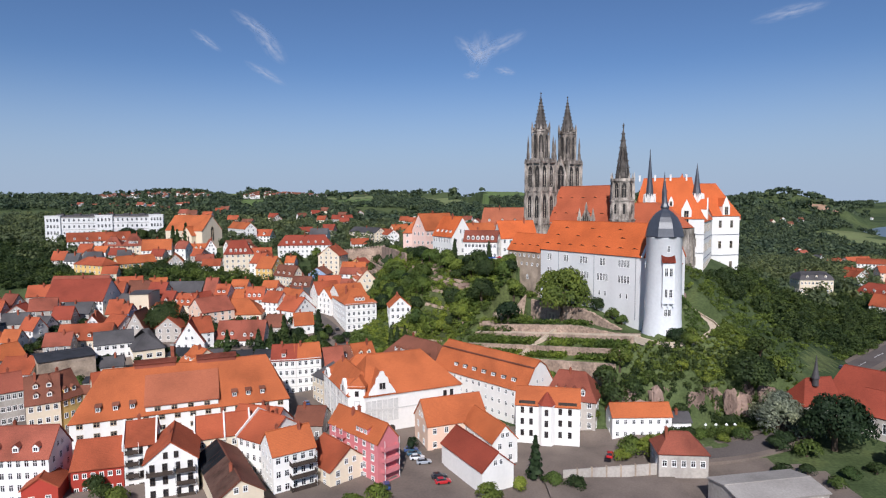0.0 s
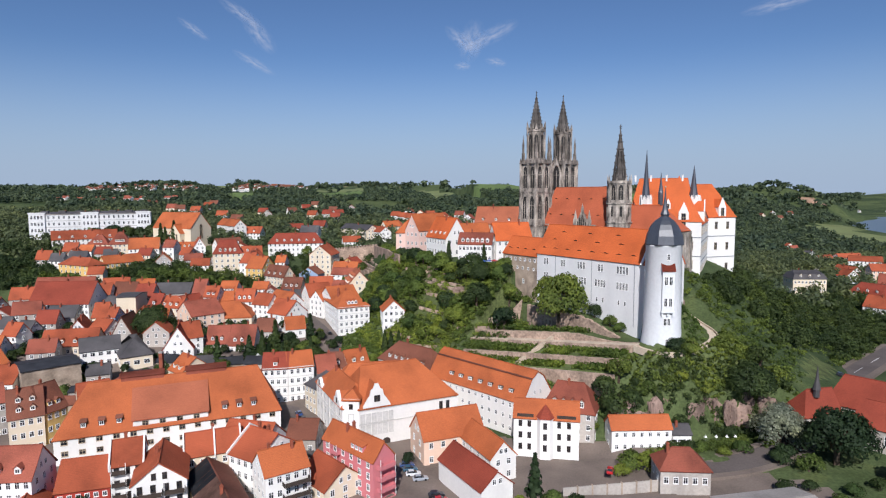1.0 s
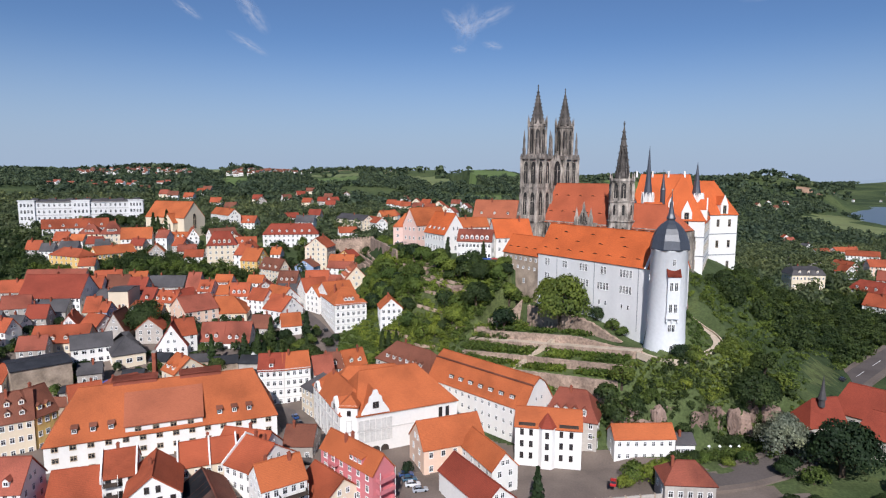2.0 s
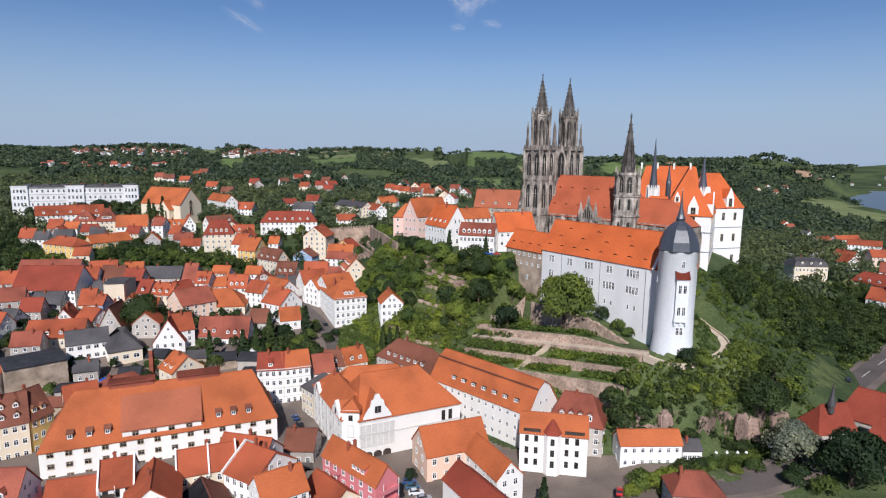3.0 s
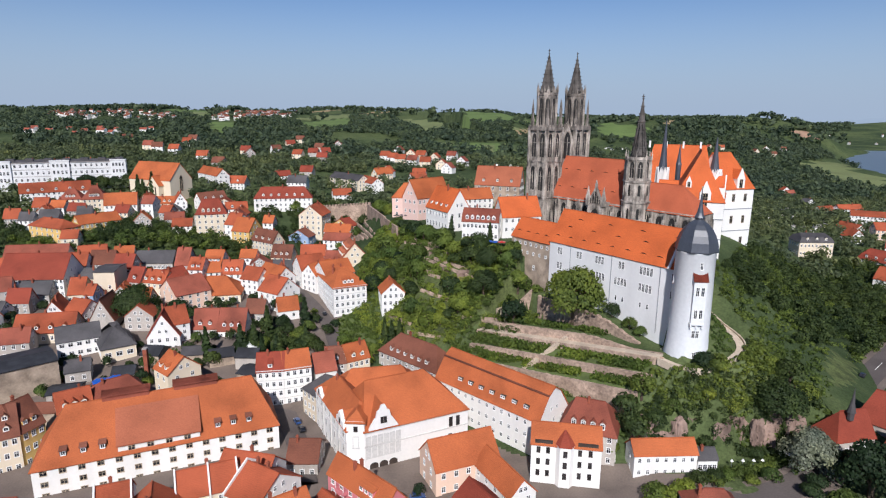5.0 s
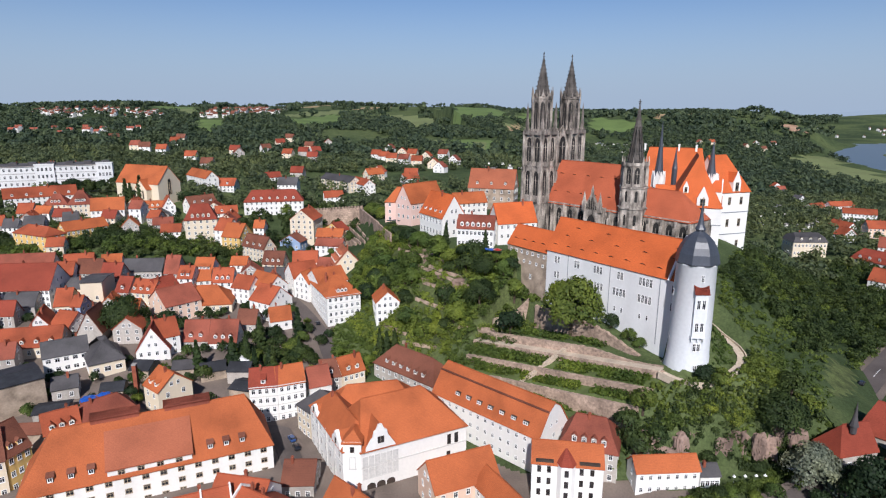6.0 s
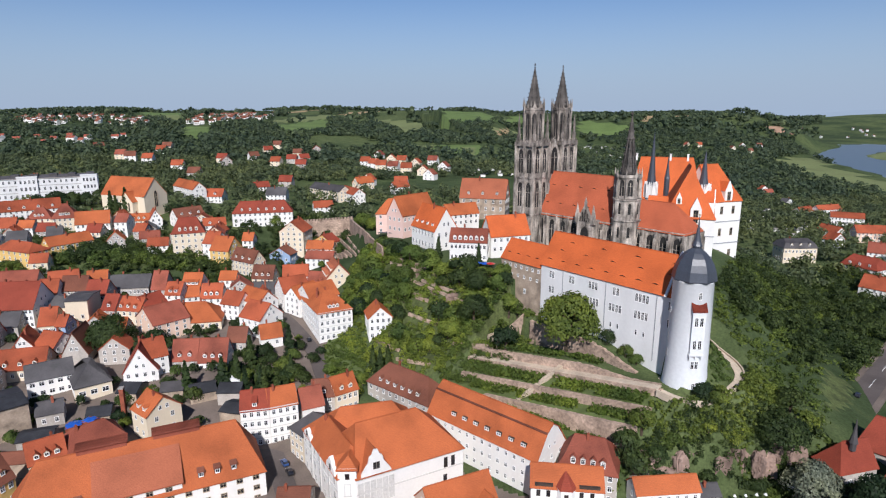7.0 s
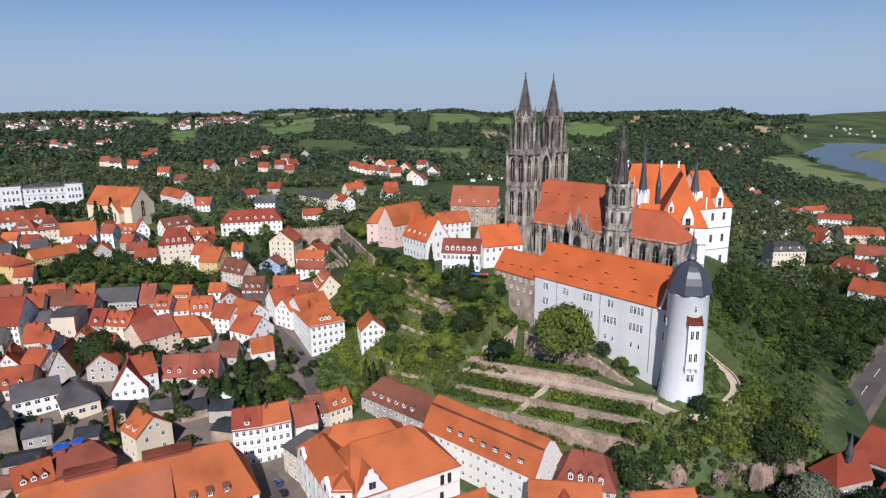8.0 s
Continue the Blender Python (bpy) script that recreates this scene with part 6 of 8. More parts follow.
# quarter by the river
house((248.7, 415.1), (271.3, 413.4), 14, 7.5, 17.9, 5.0, "mansard", "along", "slate", "cream", hips=(3, 3), rows=2, cols=9, side=4, dorm=3, knee=(1.4, 3.0), name="villa_house")
house((369.4, 532.8), (390.9, 519.5), 12, 7.4, 16.4, 4, "gable", "along", "tile_red", "white", rows=3, cols=9)
house((385.2, 593.9), (405.1, 602.1), 10, 4.9, 9.9, 4, "gable", "along", "tile_red", "white")
house((404.4, 594.9), (431.3, 599.2), 10, 4.6, 11.6, 4, "gable", "along", "tile_red", "white")
house((344.6, 469.9), (372.7, 462.9), 12, 7.5, 15.5, 5, "gable", "along", "tile_red", "peach", cols=10)
house((272.2, 391.8), (280.6, 371.6), 14, 6.8, 12.8, 6, "mansard", "along", "tile_crimson", "white", dorm=3, hips=(3, 3), knee=(1.5, 3))
house((312.8, 453.5), (325.3, 456.4), 9, 7.4, 13.4, 5, "gable", "across", "tile_red", "white")
house((335.5, 503.1), (338.5, 484.0), 9, 7.7, 12.7, 4, "gable", "along", "tile_red", "white")
house((305.4, 410.9), (318.4, 400.0), 12, 7.0, 15.0, 6, "gable", "along", "tile_old", "white")
house((246.9, 344.3), (257.0, 328.5), 13, 6.4, 12.4, 6, "gable", "along", "tile_red", "white")
house((419.6, 670.0), (436.8, 680.9), 8, 0.6, 6.6, 4, "gable", "across", "slate", "white")
house((447.0, 753.3), (467.0, 761.4), 8, -3.0, 2.0, 3, "gable", "along", "slate", "white")

# church by the road
house((108.7, 176.6), (121.5, 178.9), 9, 4.0, 12.0, 6.5, "hip", "along", "tile_crimson", "grey_wall", hips=(4, 0), rows=1, cols=2, side=1, chim=0, win=(1.0, 2.4), name="church_building")
church = house((124.6, 191.2), (140.2, 170.4), 14, 4.0, 11.5, 8.0, "hip", "along", "tile_crimson", "grey_wall", hips=(2.5, 3), rows=1, cols=0, side=1, chim=0, name="church_building")
house((121.1, 175.5), (133.0, 159.6), 11, 4.0, 11.0, 6.2, "hip", "along", "tile_crimson", "grey_wall", hips=(2.5, 2), rows=1, cols=5, side=1, chim=0, win=(1.5, 2.8), name="church_building")
house((66.0, 128.0), (88.0, 132.0), 12, 3.0, 7.0, 1.0, "gable", "along", "concrete", "grey_wall", rows=1, cols=6, side=0, chim=0, name="storage_shed")


# ---- small back houses that fill the blocks ----
fill_rng = random.Random(31)
QUARTERS = [[(-225, 238), (-150, 240), (-125, 270), (-125, 330), (-225, 330)], [(-150, 205), (-70, 215), (-60, 240), (-90, 256), (-135, 244), (-160, 235)], [(-125, 300), (-80, 290), (-70, 330), (-90, 345), (-125, 345)], [(-260, 385), (-150, 395), (-100, 420), (-110, 450), (-250, 440)]]
tries = filled = 0
while filled < 58 and tries < 4000:
    tries += 1
    quarter = fill_rng.choice(QUARTERS)
    x, y = fill_rng.uniform(-260, -50), fill_rng.uniform(200, 450)
    if outside(x, y, quarter) > 0:
        continue
    L, W = fill_rng.uniform(7, 12), fill_rng.uniform(7, 10)
    if any(built_up(x + dx, y + dy, 0.3) for dx in (-L / 2, 0, L / 2) for dy in (0, W / 2, W)):
        continue
    a = radians(fill_rng.uniform(-18, 22))
    d = Vector((math.cos(a), math.sin(a))) * L / 2
    z = gz(x, y + W / 2)
    if quarter is QUARTERS[1]:
        house((x - d.x, y - d.y), (x + d.x, y + d.y), W, z, z + fill_rng.uniform(3.2, 5.0), fill_rng.uniform(0.8, 2.2), "gable", "along", fill_rng.choice(("tar", "tar", "slate", "tile_brown")), fill_rng.choice(("rubble", "rubble", "grey_wall")), rows=0, cols=0, side=0, chim=0, name="courtyard_shed", gable_win=False)
        filled += 1
        continue
    house((x - d.x, y - d.y), (x + d.x, y + d.y), W, z, z + fill_rng.uniform(4.5, 7.5), fill_rng.uniform(3.5, 5.5), "gable", fill_rng.choice(("along", "along", "across")), fill_rng.choice(("tile_red", "tile_red", "tile_old", "tile_orange", "tile_crimson", "slate")), fill_rng.choice(("white", "cream", "grey_wall", "grey_wall")), rows=2, cols=3, side=1, chim=1)
    filled += 1


# ---- scattered houses beyond ----
far_rng = random.Random(9)
FAR_HOUSES = []


def far_house(x, y, roof, wall, turn=-15.0, L=12.0, W=9.0, h=6.0, rh=5.0):
    a = radians(turn + far_rng.uniform(-12, 12))
    d = Vector((math.cos(a), math.sin(a))) * L / 2
    z = gz(x, y)
    FAR_HOUSES.append((x, y))
    return house((x - d.x, y - d.y), (x + d.x, y + d.y), W, z, z + h, rh, "gable", far_rng.choice(("along", "along", "across")), roof, wall, rows=2, cols=2, side=0, chim=0, note="in the valley", sunk=4)


far_house(-50, 758, "tile_red", "white", -20)
far_house(-40, 736, "tile_red", "white", -20)
far_house(-30, 720, "tile_red", "cream", -20)
far_house(-17, 708, "tile_old", "white", -20)
far_house(-2, 692, "tile_red", "cream", -20)
far_house(9, 738, "tile_red", "cream", -20)
far_house(15, 667, "tile_red", "cream", -20)
far_house(-36, 826, "tile_old", "white", -20)
far_house(-19, 784, "tile_red", "cream", -20)
far_house(-7, 766, "tile_red", "cream", -20)
far_house(30, 761, "tile_old", "white", -20)
far_house(38, 699, "tile_old", "white", -20)
far_house(19, 633, "tile_old", "white", -20)
far_house(-40, 597, "tile_red", "white", -20)
far_house(-9, 575, "tile_red", "white", -20)
far_house(-327, 754, "tile_old", "cream", -3)
far_house(-310, 741, "tile_brown", "white", 5)
far_house(-287, 728, "tile_red", "white", -16)
far_house(-239, 681, "tile_red", "white", -10)
far_house(-303, 813, "tile_red", "white", 2)
far_house(-310, 852, "tile_brown", "cream", 2)
far_house(-184, 791, "tile_brown", "white", 27)
far_house(-181, 860, "tile_crimson", "cream", 17)
far_house(-182, 928, "tile_brown", "cream", 20)
far_house(-141, 839, "tile_brown", "cream", -7)
far_house(-123, 787, "tile_crimson", "white", 18)
far_house(-122, 890, "tile_crimson", "grey_wall", 17)
far_house(-120, 727, "tile_crimson", "grey_wall", 3)
far_house(-152, 746, "tile_red", "cream", -13)
far_house(-138, 774, "tile_crimson", "grey_wall", 2)
far_house(-203, 736, "tile_old", "grey_wall", 26)
far_house(-215, 758, "tile_crimson", "cream", -8)
far_house(-388, 840, "tile_brown", "grey_wall", 28)
far_house(-206, 628, "tile_brown", "grey_wall", -1)
far_house(-113, 588, "tile_crimson", "grey_wall", -16)
far_house(619, 1311, "tile_old", "cream", 23)
far_house(646, 1314, "tile_red", "cream", -13)
far_house(757, 1336, "tile_crimson", "white", -11)
far_house(736, 1267, "tile_brown", "cream", 3)
far_house(709, 1287, "tile_brown", "cream", 9)
far_house(809, 1354, "tile_brown", "white", -11)
far_house(484, 811, "tile_red", "white", 2)
far_house(469, 775, "tile_old", "cream", 9)


def village(name, q, poly, count, label, size=(8, 12), roofs="tile_red"):
    """Many tiny far houses as one mesh: walls, roofs."""
    VILLAGES.append(poly)
    xs, ys = [p[0] for p in poly], [p[1] for p in poly]
    bm = bmesh.new()
    n = tries = 0
    while n < count:
        x, y = q.uniform(min(xs), max(xs)), q.uniform(min(ys), max(ys))
        if outside(x, y, poly) > 0:
            continue
        if any(abs(x - u) < 13 and abs(y - v) < 13 for u, v in VILLAGE_HOUSES):
            tries += 1
            if tries < 4000:
                continue
        n += 1
        VILLAGE_HOUSES.append((x, y))
        z, L, W, a = gz(x, y), q.uniform(*size), q.uniform(7, 9), q.uniform(-0.5, 0.5)
        h, rh = q.uniform(5.0, 8.0), q.uniform(2.4, 3.6)
        old = len(bm.verts)
        box(bm, -L / 2, L / 2, -W / 2, W / 2, -6, h, 0)
        v = [bm.verts.new(p) for p in ((-L / 2 - 0.3, -W / 2 - 0.4, h - 0.2), (L / 2 + 0.3, -W / 2 - 0.4, h - 0.2), (L / 2 + 0.3, 0, h + rh), (-L / 2 - 0.3, 0, h + rh), (L / 2 + 0.3, W / 2 + 0.4, h - 0.2), (-L / 2 - 0.3, W / 2 + 0.4, h - 0.2))]
        for f in ((0, 1, 2, 3), (3, 2, 4, 5)):
            bm.faces.new([v[i] for i in f]).material_index = 1
        for f in ((0, 3, 5), (1, 4, 2)):
            bm.faces.new([v[i] for i in f]).material_index = 0
        for k in range(3):
            box(bm, -L / 2 + L * (k + 0.7) / 3.6, -L / 2 + L * (k + 0.7) / 3.6 + 1.0, -W / 2 - 0.05, -W / 2, 1.5, 3.2, 2)
        bm.verts.ensure_lookup_table()
        m = pose(x, y, z, 0, 0, math.degrees(a))
        for w in bm.verts[old:]:
            w.co = m @ w.co
    return tagged(part(name, bm, ["white", roofs, "glass"]), label, "village", "", "stuff")


vq = random.Random(4)
VILLAGES, VILLAGE_HOUSES = [], []
village("village", vq, [(-400, 1210), (-350, 1240), (-310, 1410), (-420, 2200), (-430, 1730), (-450, 1410)], 85, "distant village of white houses on the ridge", (7, 10), "tile_brown")
village("village", vq, [(-740, 1290), (-460, 1190), (-530, 1350), (-800, 1610), (-960, 1650)], 62, "distant houses among trees on the ridge", (6, 9), "tile_brown")
village("village", vq, [(-560, 880), (-420, 900), (-420, 1000), (-600, 1000)], 14, "distant houses on the wooded slope", (7, 10), "tile_old")
village("village", vq, [(640, 640), (470, 560), (560, 440), (700, 520)], 46, "distant riverside quarter with red roofs", (10, 22))
village("village", vq, [(1500, 2300), (1800, 2100), (2300, 2700), (2000, 2900)], 11, "distant village across the river", (6, 9), "tile_brown")


def sheds(poly, count, label):
    xs, ys = [p[0] for p in poly], [p[1] for p in poly]
    bm = bmesh.new()
    n = 0
    while n < count:
        x, y = vq.uniform(min(xs), max(xs)), vq.uniform(min(ys), max(ys))
        if outside(x, y, poly) > 0:
            continue
        n += 1
        z, w = gz(x, y), vq.uniform(1.2, 2.4)
        box(bm, x - w, x + w, y - 2, y + 2, z - 2, z + 2.4, 0)
        box(bm, x - w - 0.3, x + w + 0.3, y - 2.4, y + 2.3, z + 2.4, z + 2.7, 1)
    return tagged(part("garden_sheds", bm, ["white", "concrete"]), label, "sheds", "", "stuff")


sheds([(320, 1110), (430, 1120), (510, 1300), (390, 1340)], 60, "small white garden sheds on allotments")
sheds([(60, 640), (110, 660), (140, 780), (80, 730)], 26, "small white garden sheds on allotments")
sheds([(300, 470), (400, 560), (380, 660), (270, 540)], 40, "small pale sheds and caravans among trees")


# ---- terraces and paths below the granary ----
def on_wall(u, o):
    p = WALL_FOOT + WALL_WAY * u + WALL_OUT * o
    return p.x, p.y


def path_out(u):
    return 10 + 0.19 * max(-10, min(80, u))


def path_z(u):
    return 27.3 - 0.13 * max(-6, min(80, u))


def retaining(u0, u1, out, base, top, label, rough=0.35, thick=1.4):
    """A dry-stone retaining wall with an uneven coping."""
    n = max(2, int((u1 - u0) / 1.0))
    bm = bmesh.new()
    rows = []
    for i in range(n + 1):
        u = u0 + (u1 - u0) * i / n
        o = out(u) + 0.15 * noise.noise((u * 0.4, 3, 1))
        t = top(u) + rough * noise.noise((u * 0.7, 0, 7))
        a, b = on_wall(u, o), on_wall(u, o + thick)
        rows.append([(*a, base(u) - 1.5), (*a, t), (*b, t - 0.05), (*b, base(u) - 1.5)])
    ring_mesh(bm, rows, True, True)
    bmesh.ops.recalc_face_normals(bm, faces=bm.faces[:])
    return tagged(part("retaining_wall", bm, "terrace_stone"), label, "wall", "terrace walls", "structure")


retaining(6, 52, lambda u: 4.4, lambda u: path_z(u) + 2.5, lambda u: 27.4 + 5.2 * float(smooth(1, 26, u)), "old rubble stone wall below the granary", 0.8)
retaining(-4, 58, lambda u: path_out(u) - 2.2, lambda u: path_z(u), lambda u: path_z(u) + 0.4 + 2.7 * float(smooth(2, 24, u)), "reddish dry-stone terrace wall above the path", 0.4)
retaining(-6, 66, lambda u: path_out(u) + 1.0, lambda u: path_z(u) - 2.0, lambda u: path_z(u) + 0.1, "reddish dry-stone terrace wall below the path", 0.15)
retaining(-7, 62, lambda u: path_out(u) + 8.2, lambda u: path_z(u) - 6.0, lambda u: path_z(u) - 3.4, "reddish dry-stone vineyard terrace wall", 0.25)
retaining(-7, 46, lambda u: path_out(u) + 15.0, lambda u: min(path_z(u) - 8.8, 13.0), lambda u: path_z(u) - 7.1, "lowest dry-stone vineyard terrace wall", 0.25)
ribbon("path", [(*on_wall(u, path_out(u) + 0.75), path_z(u)) for u in range(-5, 66, 2)], 3.0, "path", "pale gravel path along the terrace", "path", 0.32, 0.3)
# the path that goes on round the tower's foot to the palace
bend = curve(BEND)
ribbon("path", bend, 2.4, "path", "pale sandy path curving round the tower", "path", 0.2, 0.6)
bm = bmesh.new()
rows = []
for i, p in enumerate(bend):
    d = (Vector(bend[min(i + 1, len(bend) - 1)]) - Vector(bend[max(i - 1, 0)])).normalized()
    n = Vector((d.y, -d.x, 0)).normalized()
    q = Vector(p) + n * 1.25
    rows.append([tuple(q + Vector((0, 0, -1.5))), tuple(q + Vector((0, 0, 0.8))), tuple(q + n * 0.4 + Vector((0, 0, 0.8))), tuple(q + n * 0.4 + Vector((0, 0, -1.5)))])
ring_mesh(bm, rows, True, True)
bmesh.ops.recalc_face_normals(bm, faces=bm.faces[:])
tagged(part("parapet_wall", bm, "path"), "low sandy stone parapet beside the curving path", "wall", "", "structure")
# stair straight down through the vineyard
stair = thing("garden_stair", pose(0, 0, 0), "straight pale stone stair down through the vineyard terraces", "stairs")
u0 = 29
p_top, p_bot = path_out(u0) - 0.4, path_out(u0) + 19
for i in range(34):
    f = i / 33
    o = p_top + (p_bot - p_top) * f
    z = path_z(u0) + 0.9 + (12.2 - path_z(u0) - 0.5) * f
    x, y = on_wall(u0 + 6 * f, o)
    bm = bmesh.new()
    box(bm, -0.75, 0.75, -0.35, 0.35, -1.2, 0.1)
    part("step", bm, "path", stair, "", pose(x, y, z + 0.6, 0, 0, math.degrees(math.atan2(WALL_WAY.y, WALL_WAY.x))))
# garden house ruin at the end of the terrace
for u, o, w, d, h in ((60, 17.5, 6.0, 4.0, 4.2), (40, 5.8, 5.0, 3.6, 4.0)):
    x, y = on_wall(u, o)
    z = gz(x, y)
    t = thing("garden_pavilion", pose(x, y, z, 0, 0, -55), "roofless sandstone garden pavilion with arched openings on the terrace", "ruin")
    bm = bmesh.new()
    for x0, x1, y0, y1 in ((-w / 2, w / 2, d - 0.5, d), (-w / 2, -w / 2 + 0.5, 0, d), (w / 2 - 0.5, w / 2, 0, d)):
        box(bm, x0, x1, y0, y1, -1, h)
    for k in range(3):
        x0 = -w / 2 + (w - 0.9) * k / 2
        box(bm, x0, x0 + 0.9, 0, 0.5, -1, h - 0.8)
    box(bm, -w / 2, w / 2, 0, 0.5, h - 0.8, h)
    part("masonry", bm, "trim_sand", t)

# vines in rows along the two strips
vv, vf = [], []


def vine_quads(x, y, z, n, rnd):
    for _ in range(n):
        c = Vector((x + rnd.uniform(-0.5, 0.5), y + rnd.uniform(-0.5, 0.5), z + rnd.uniform(0.2, 1.5)))
        a = Vector((rnd.uniform(-1, 1), rnd.uniform(-1, 1), rnd.uniform(-1, 1))).normalized() * rnd.uniform(0.22, 0.42)
        b = a.cross(Vector((rnd.uniform(-1, 1), rnd.uniform(-1, 1), rnd.uniform(-1, 1)))).normalized() * rnd.uniform(0.2, 0.4)
        k = len(vv)
        vv.extend([tuple(c - a - b), tuple(c + a - b), tuple(c + a + b), tuple(c - a + b)])
        vf.append((k, k + 1, k + 2, k + 3))


rnd = random.Random(3)
for lo, hi, u0, u1 in ((2.6, 7.6, -3, 60), (9.8, 14.2, -4, 55), (16.5, 19.5, 0, 36), (-7.5, -3.6, 18, 54)):
    o = lo
    while o < hi:
        u = u0
        while u < u1:
            gap = noise.noise((u * 0.12, o * 0.3, 5))
            if gap > -0.28 and abs(u - 31) > 1.2:
                x, y = on_wall(u, path_out(u) + o)
                vine_quads(x, y, gz(x, y), 7, rnd)
            u += 0.75
        o += 1.15
me = bpy.data.meshes.new("vines")
me.from_pydata(vv, [], vf)
me.materials.append(M["vine"])
tagged(new("vines", me), "rows of green vines on the hillside terraces", "vines", "", "stuff")

# rock faces under the terraces
def crag(x, y, z, w, d, h, seed):
    """A cleft, blocky rock face."""
    bm = bmesh.new()
    bmesh.ops.create_icosphere(bm, subdivisions=4, radius=1.0)
    for v in bm.verts:
        c = v.co * 1.0
        big = noise.noise((c.x * 1.6 + seed, c.y * 1.6, c.z * 0.6))
        cleft = abs(noise.noise((c.x * 4.2 + seed * 3, c.y * 4.2, c.z * 0.8)))
        fine = noise.noise((c.x * 9 + seed, c.y * 9, c.z * 7))
        k = max(abs(c.x), abs(c.y), abs(c.z))
        c = c.lerp(c / k, 0.55)
        f = 1 + 0.35 * big - 0.45 * cleft + 0.1 * fine
        v.co = Vector((c.x * w * f, c.y * d * f, c.z * h * (1 + 0.3 * big + 0.08 * fine)))
    return tagged(part("crag", bm, "rock", None, "", pose(x, y, z, 0, 0, seed * 37 % 60 - 30)), "bare reddish brown rock outcrop on the slope", "rock", "rock outcrops")


for i in range(13):
    x = 55 + 4.0 * i
    y = 185.6 + 0.05 * (x - 75) + 1.4 * math.sin(i * 1.9)
    crag(x, y + 1.3, 8.2 + 1.4 * math.sin(i * 2.3), 2.7 + 0.7 * math.sin(i * 1.3), 2.2, 5.2 + 1.3 * math.cos(i * 1.7), i + 1.7)
for i, (x, y, z, w, d, h) in enumerate(((128, 217, 9, 2.4, 2, 3.0), (124, 213, 8, 2, 2, 2.6), (-2, 297, 38, 2.6, 2, 3), (4, 282, 33, 3, 2, 2.6), (10, 274, 33, 3, 2, 3), (86, 214, 30, 2.6, 4, 5), (89, 224, 33, 2.4, 5, 6))):
    crag(x, y, z, w, d, h, i + 21.7)

# battlemented town wall on the saddle, and the stepped walls below the close
def long_wall(name, A, B, z0, zt0, zt1, thick, merlons, material, label):
    A, B = Vector(A), Vector(B)
    L = (B - A).length
    t = thing(name, pose(A.x, A.y, 0, 0, 0, math.degrees(math.atan2(B.y - A.y, B.x - A.x))), label, "wall", "", "structure")
    bm = bmesh.new()
    v = [bm.verts.new(p) for p in ((0, 0, z0), (L, 0, z0), (L, 0, zt1), (0, 0, zt0))]
    f = bm.faces.new(v)
    e = bmesh.ops.extrude_face_region(bm, geom=[f])
    bmesh.ops.translate(bm, verts=[g for g in e["geom"] if isinstance(g, bmesh.types.BMVert)], vec=(0, thick, 0))
    bmesh.ops.recalc_face_normals(bm, faces=bm.faces[:])
    part("masonry", bm, material, t)
    for i in range(merlons):
        k = (i + 0.5) / merlons
        bm = bmesh.new()
        box(bm, -L / merlons * 0.28, L / merlons * 0.28, 0, thick, -0.1, 1.2)
        part("merlon", bm, material, t, "", pose(L * k, 0, zt0 + (zt1 - zt0) * k))
    return t


long_wall("wall_north", (-78, 432.5), (-40.5, 419), 24, 38.0, 42.4, 1.2, 18, "terrace_stone", "old brown battlemented town wall of rubble stone")
long_wall("wall_slope", (-42.5, 415), (-27.5, 349), 22, 43.0, 46.0, 1.0, 0, "terrace_stone", "tall brown rubble retaining wall of the close")
long_wall("wall_close", (-27.5, 349), (-20, 318), 26, 45.5, 46.5, 0.9, 0, "terrace_stone", "rubble stone wall along the close")
for k in range(5):
    A, B = (-46.0 - 2.6 * k, 409.0 - 6 * k), (-32.5 - 2.6 * k, 353.0 + 2 * k)
    for i in range(4):
        P, Q = [(A[0] + (B[0] - A[0]) * f, A[1] + (B[1] - A[1]) * f) for f in (i / 4, (i + 0.96) / 4)]
        top = max(gz(*P), gz(*Q)) + 1.9
        long_wall("wall_stair", P, Q, min(gz(*P), gz(*Q)) - 3, top, top - 0.3, 0.8, 0, "terrace_stone", "stepped rubble garden wall on the slope")
for A, B in (((-18, 322), (0, 296)), ((-12, 312), (10, 280)), ((-22, 305), (-2, 283)), ((-8, 296), (14, 268))):
    g0 = gz(*A), gz(*B)
    long_wall("wall_garden", A, B, min(g0) - 3, g0[0] + 1.4, g0[1] + 1.4, 0.6, 0, "terrace_stone", "low overgrown rubble terrace wall on the slope")

# short stone terrace walls on the castle slope
for A, B in (((-16.1, 313.9), (-4.6, 298.4)), ((-2.4, 291.0), (11.0, 274.7)), ((-5.1, 284.8), (7.6, 270.9)), ((-8.5, 279.9), (2.7, 267.6)), ((-24.8, 280.6), (-12.8, 267.6)), ((8.1, 256.5), (22.6, 246.8)), ((-14.0, 264.8), (-0.9, 254.7)), ((27.4, 259.4), (35.3, 253.7))):
    g0 = gz(*A), gz(*B)
    long_wall("wall_garden", A, B, min(g0) - 3, g0[0] + 1.3, g0[1] + 1.3, 0.9, 0, "terrace_stone", "pale rubble terrace wall on the castle slope")


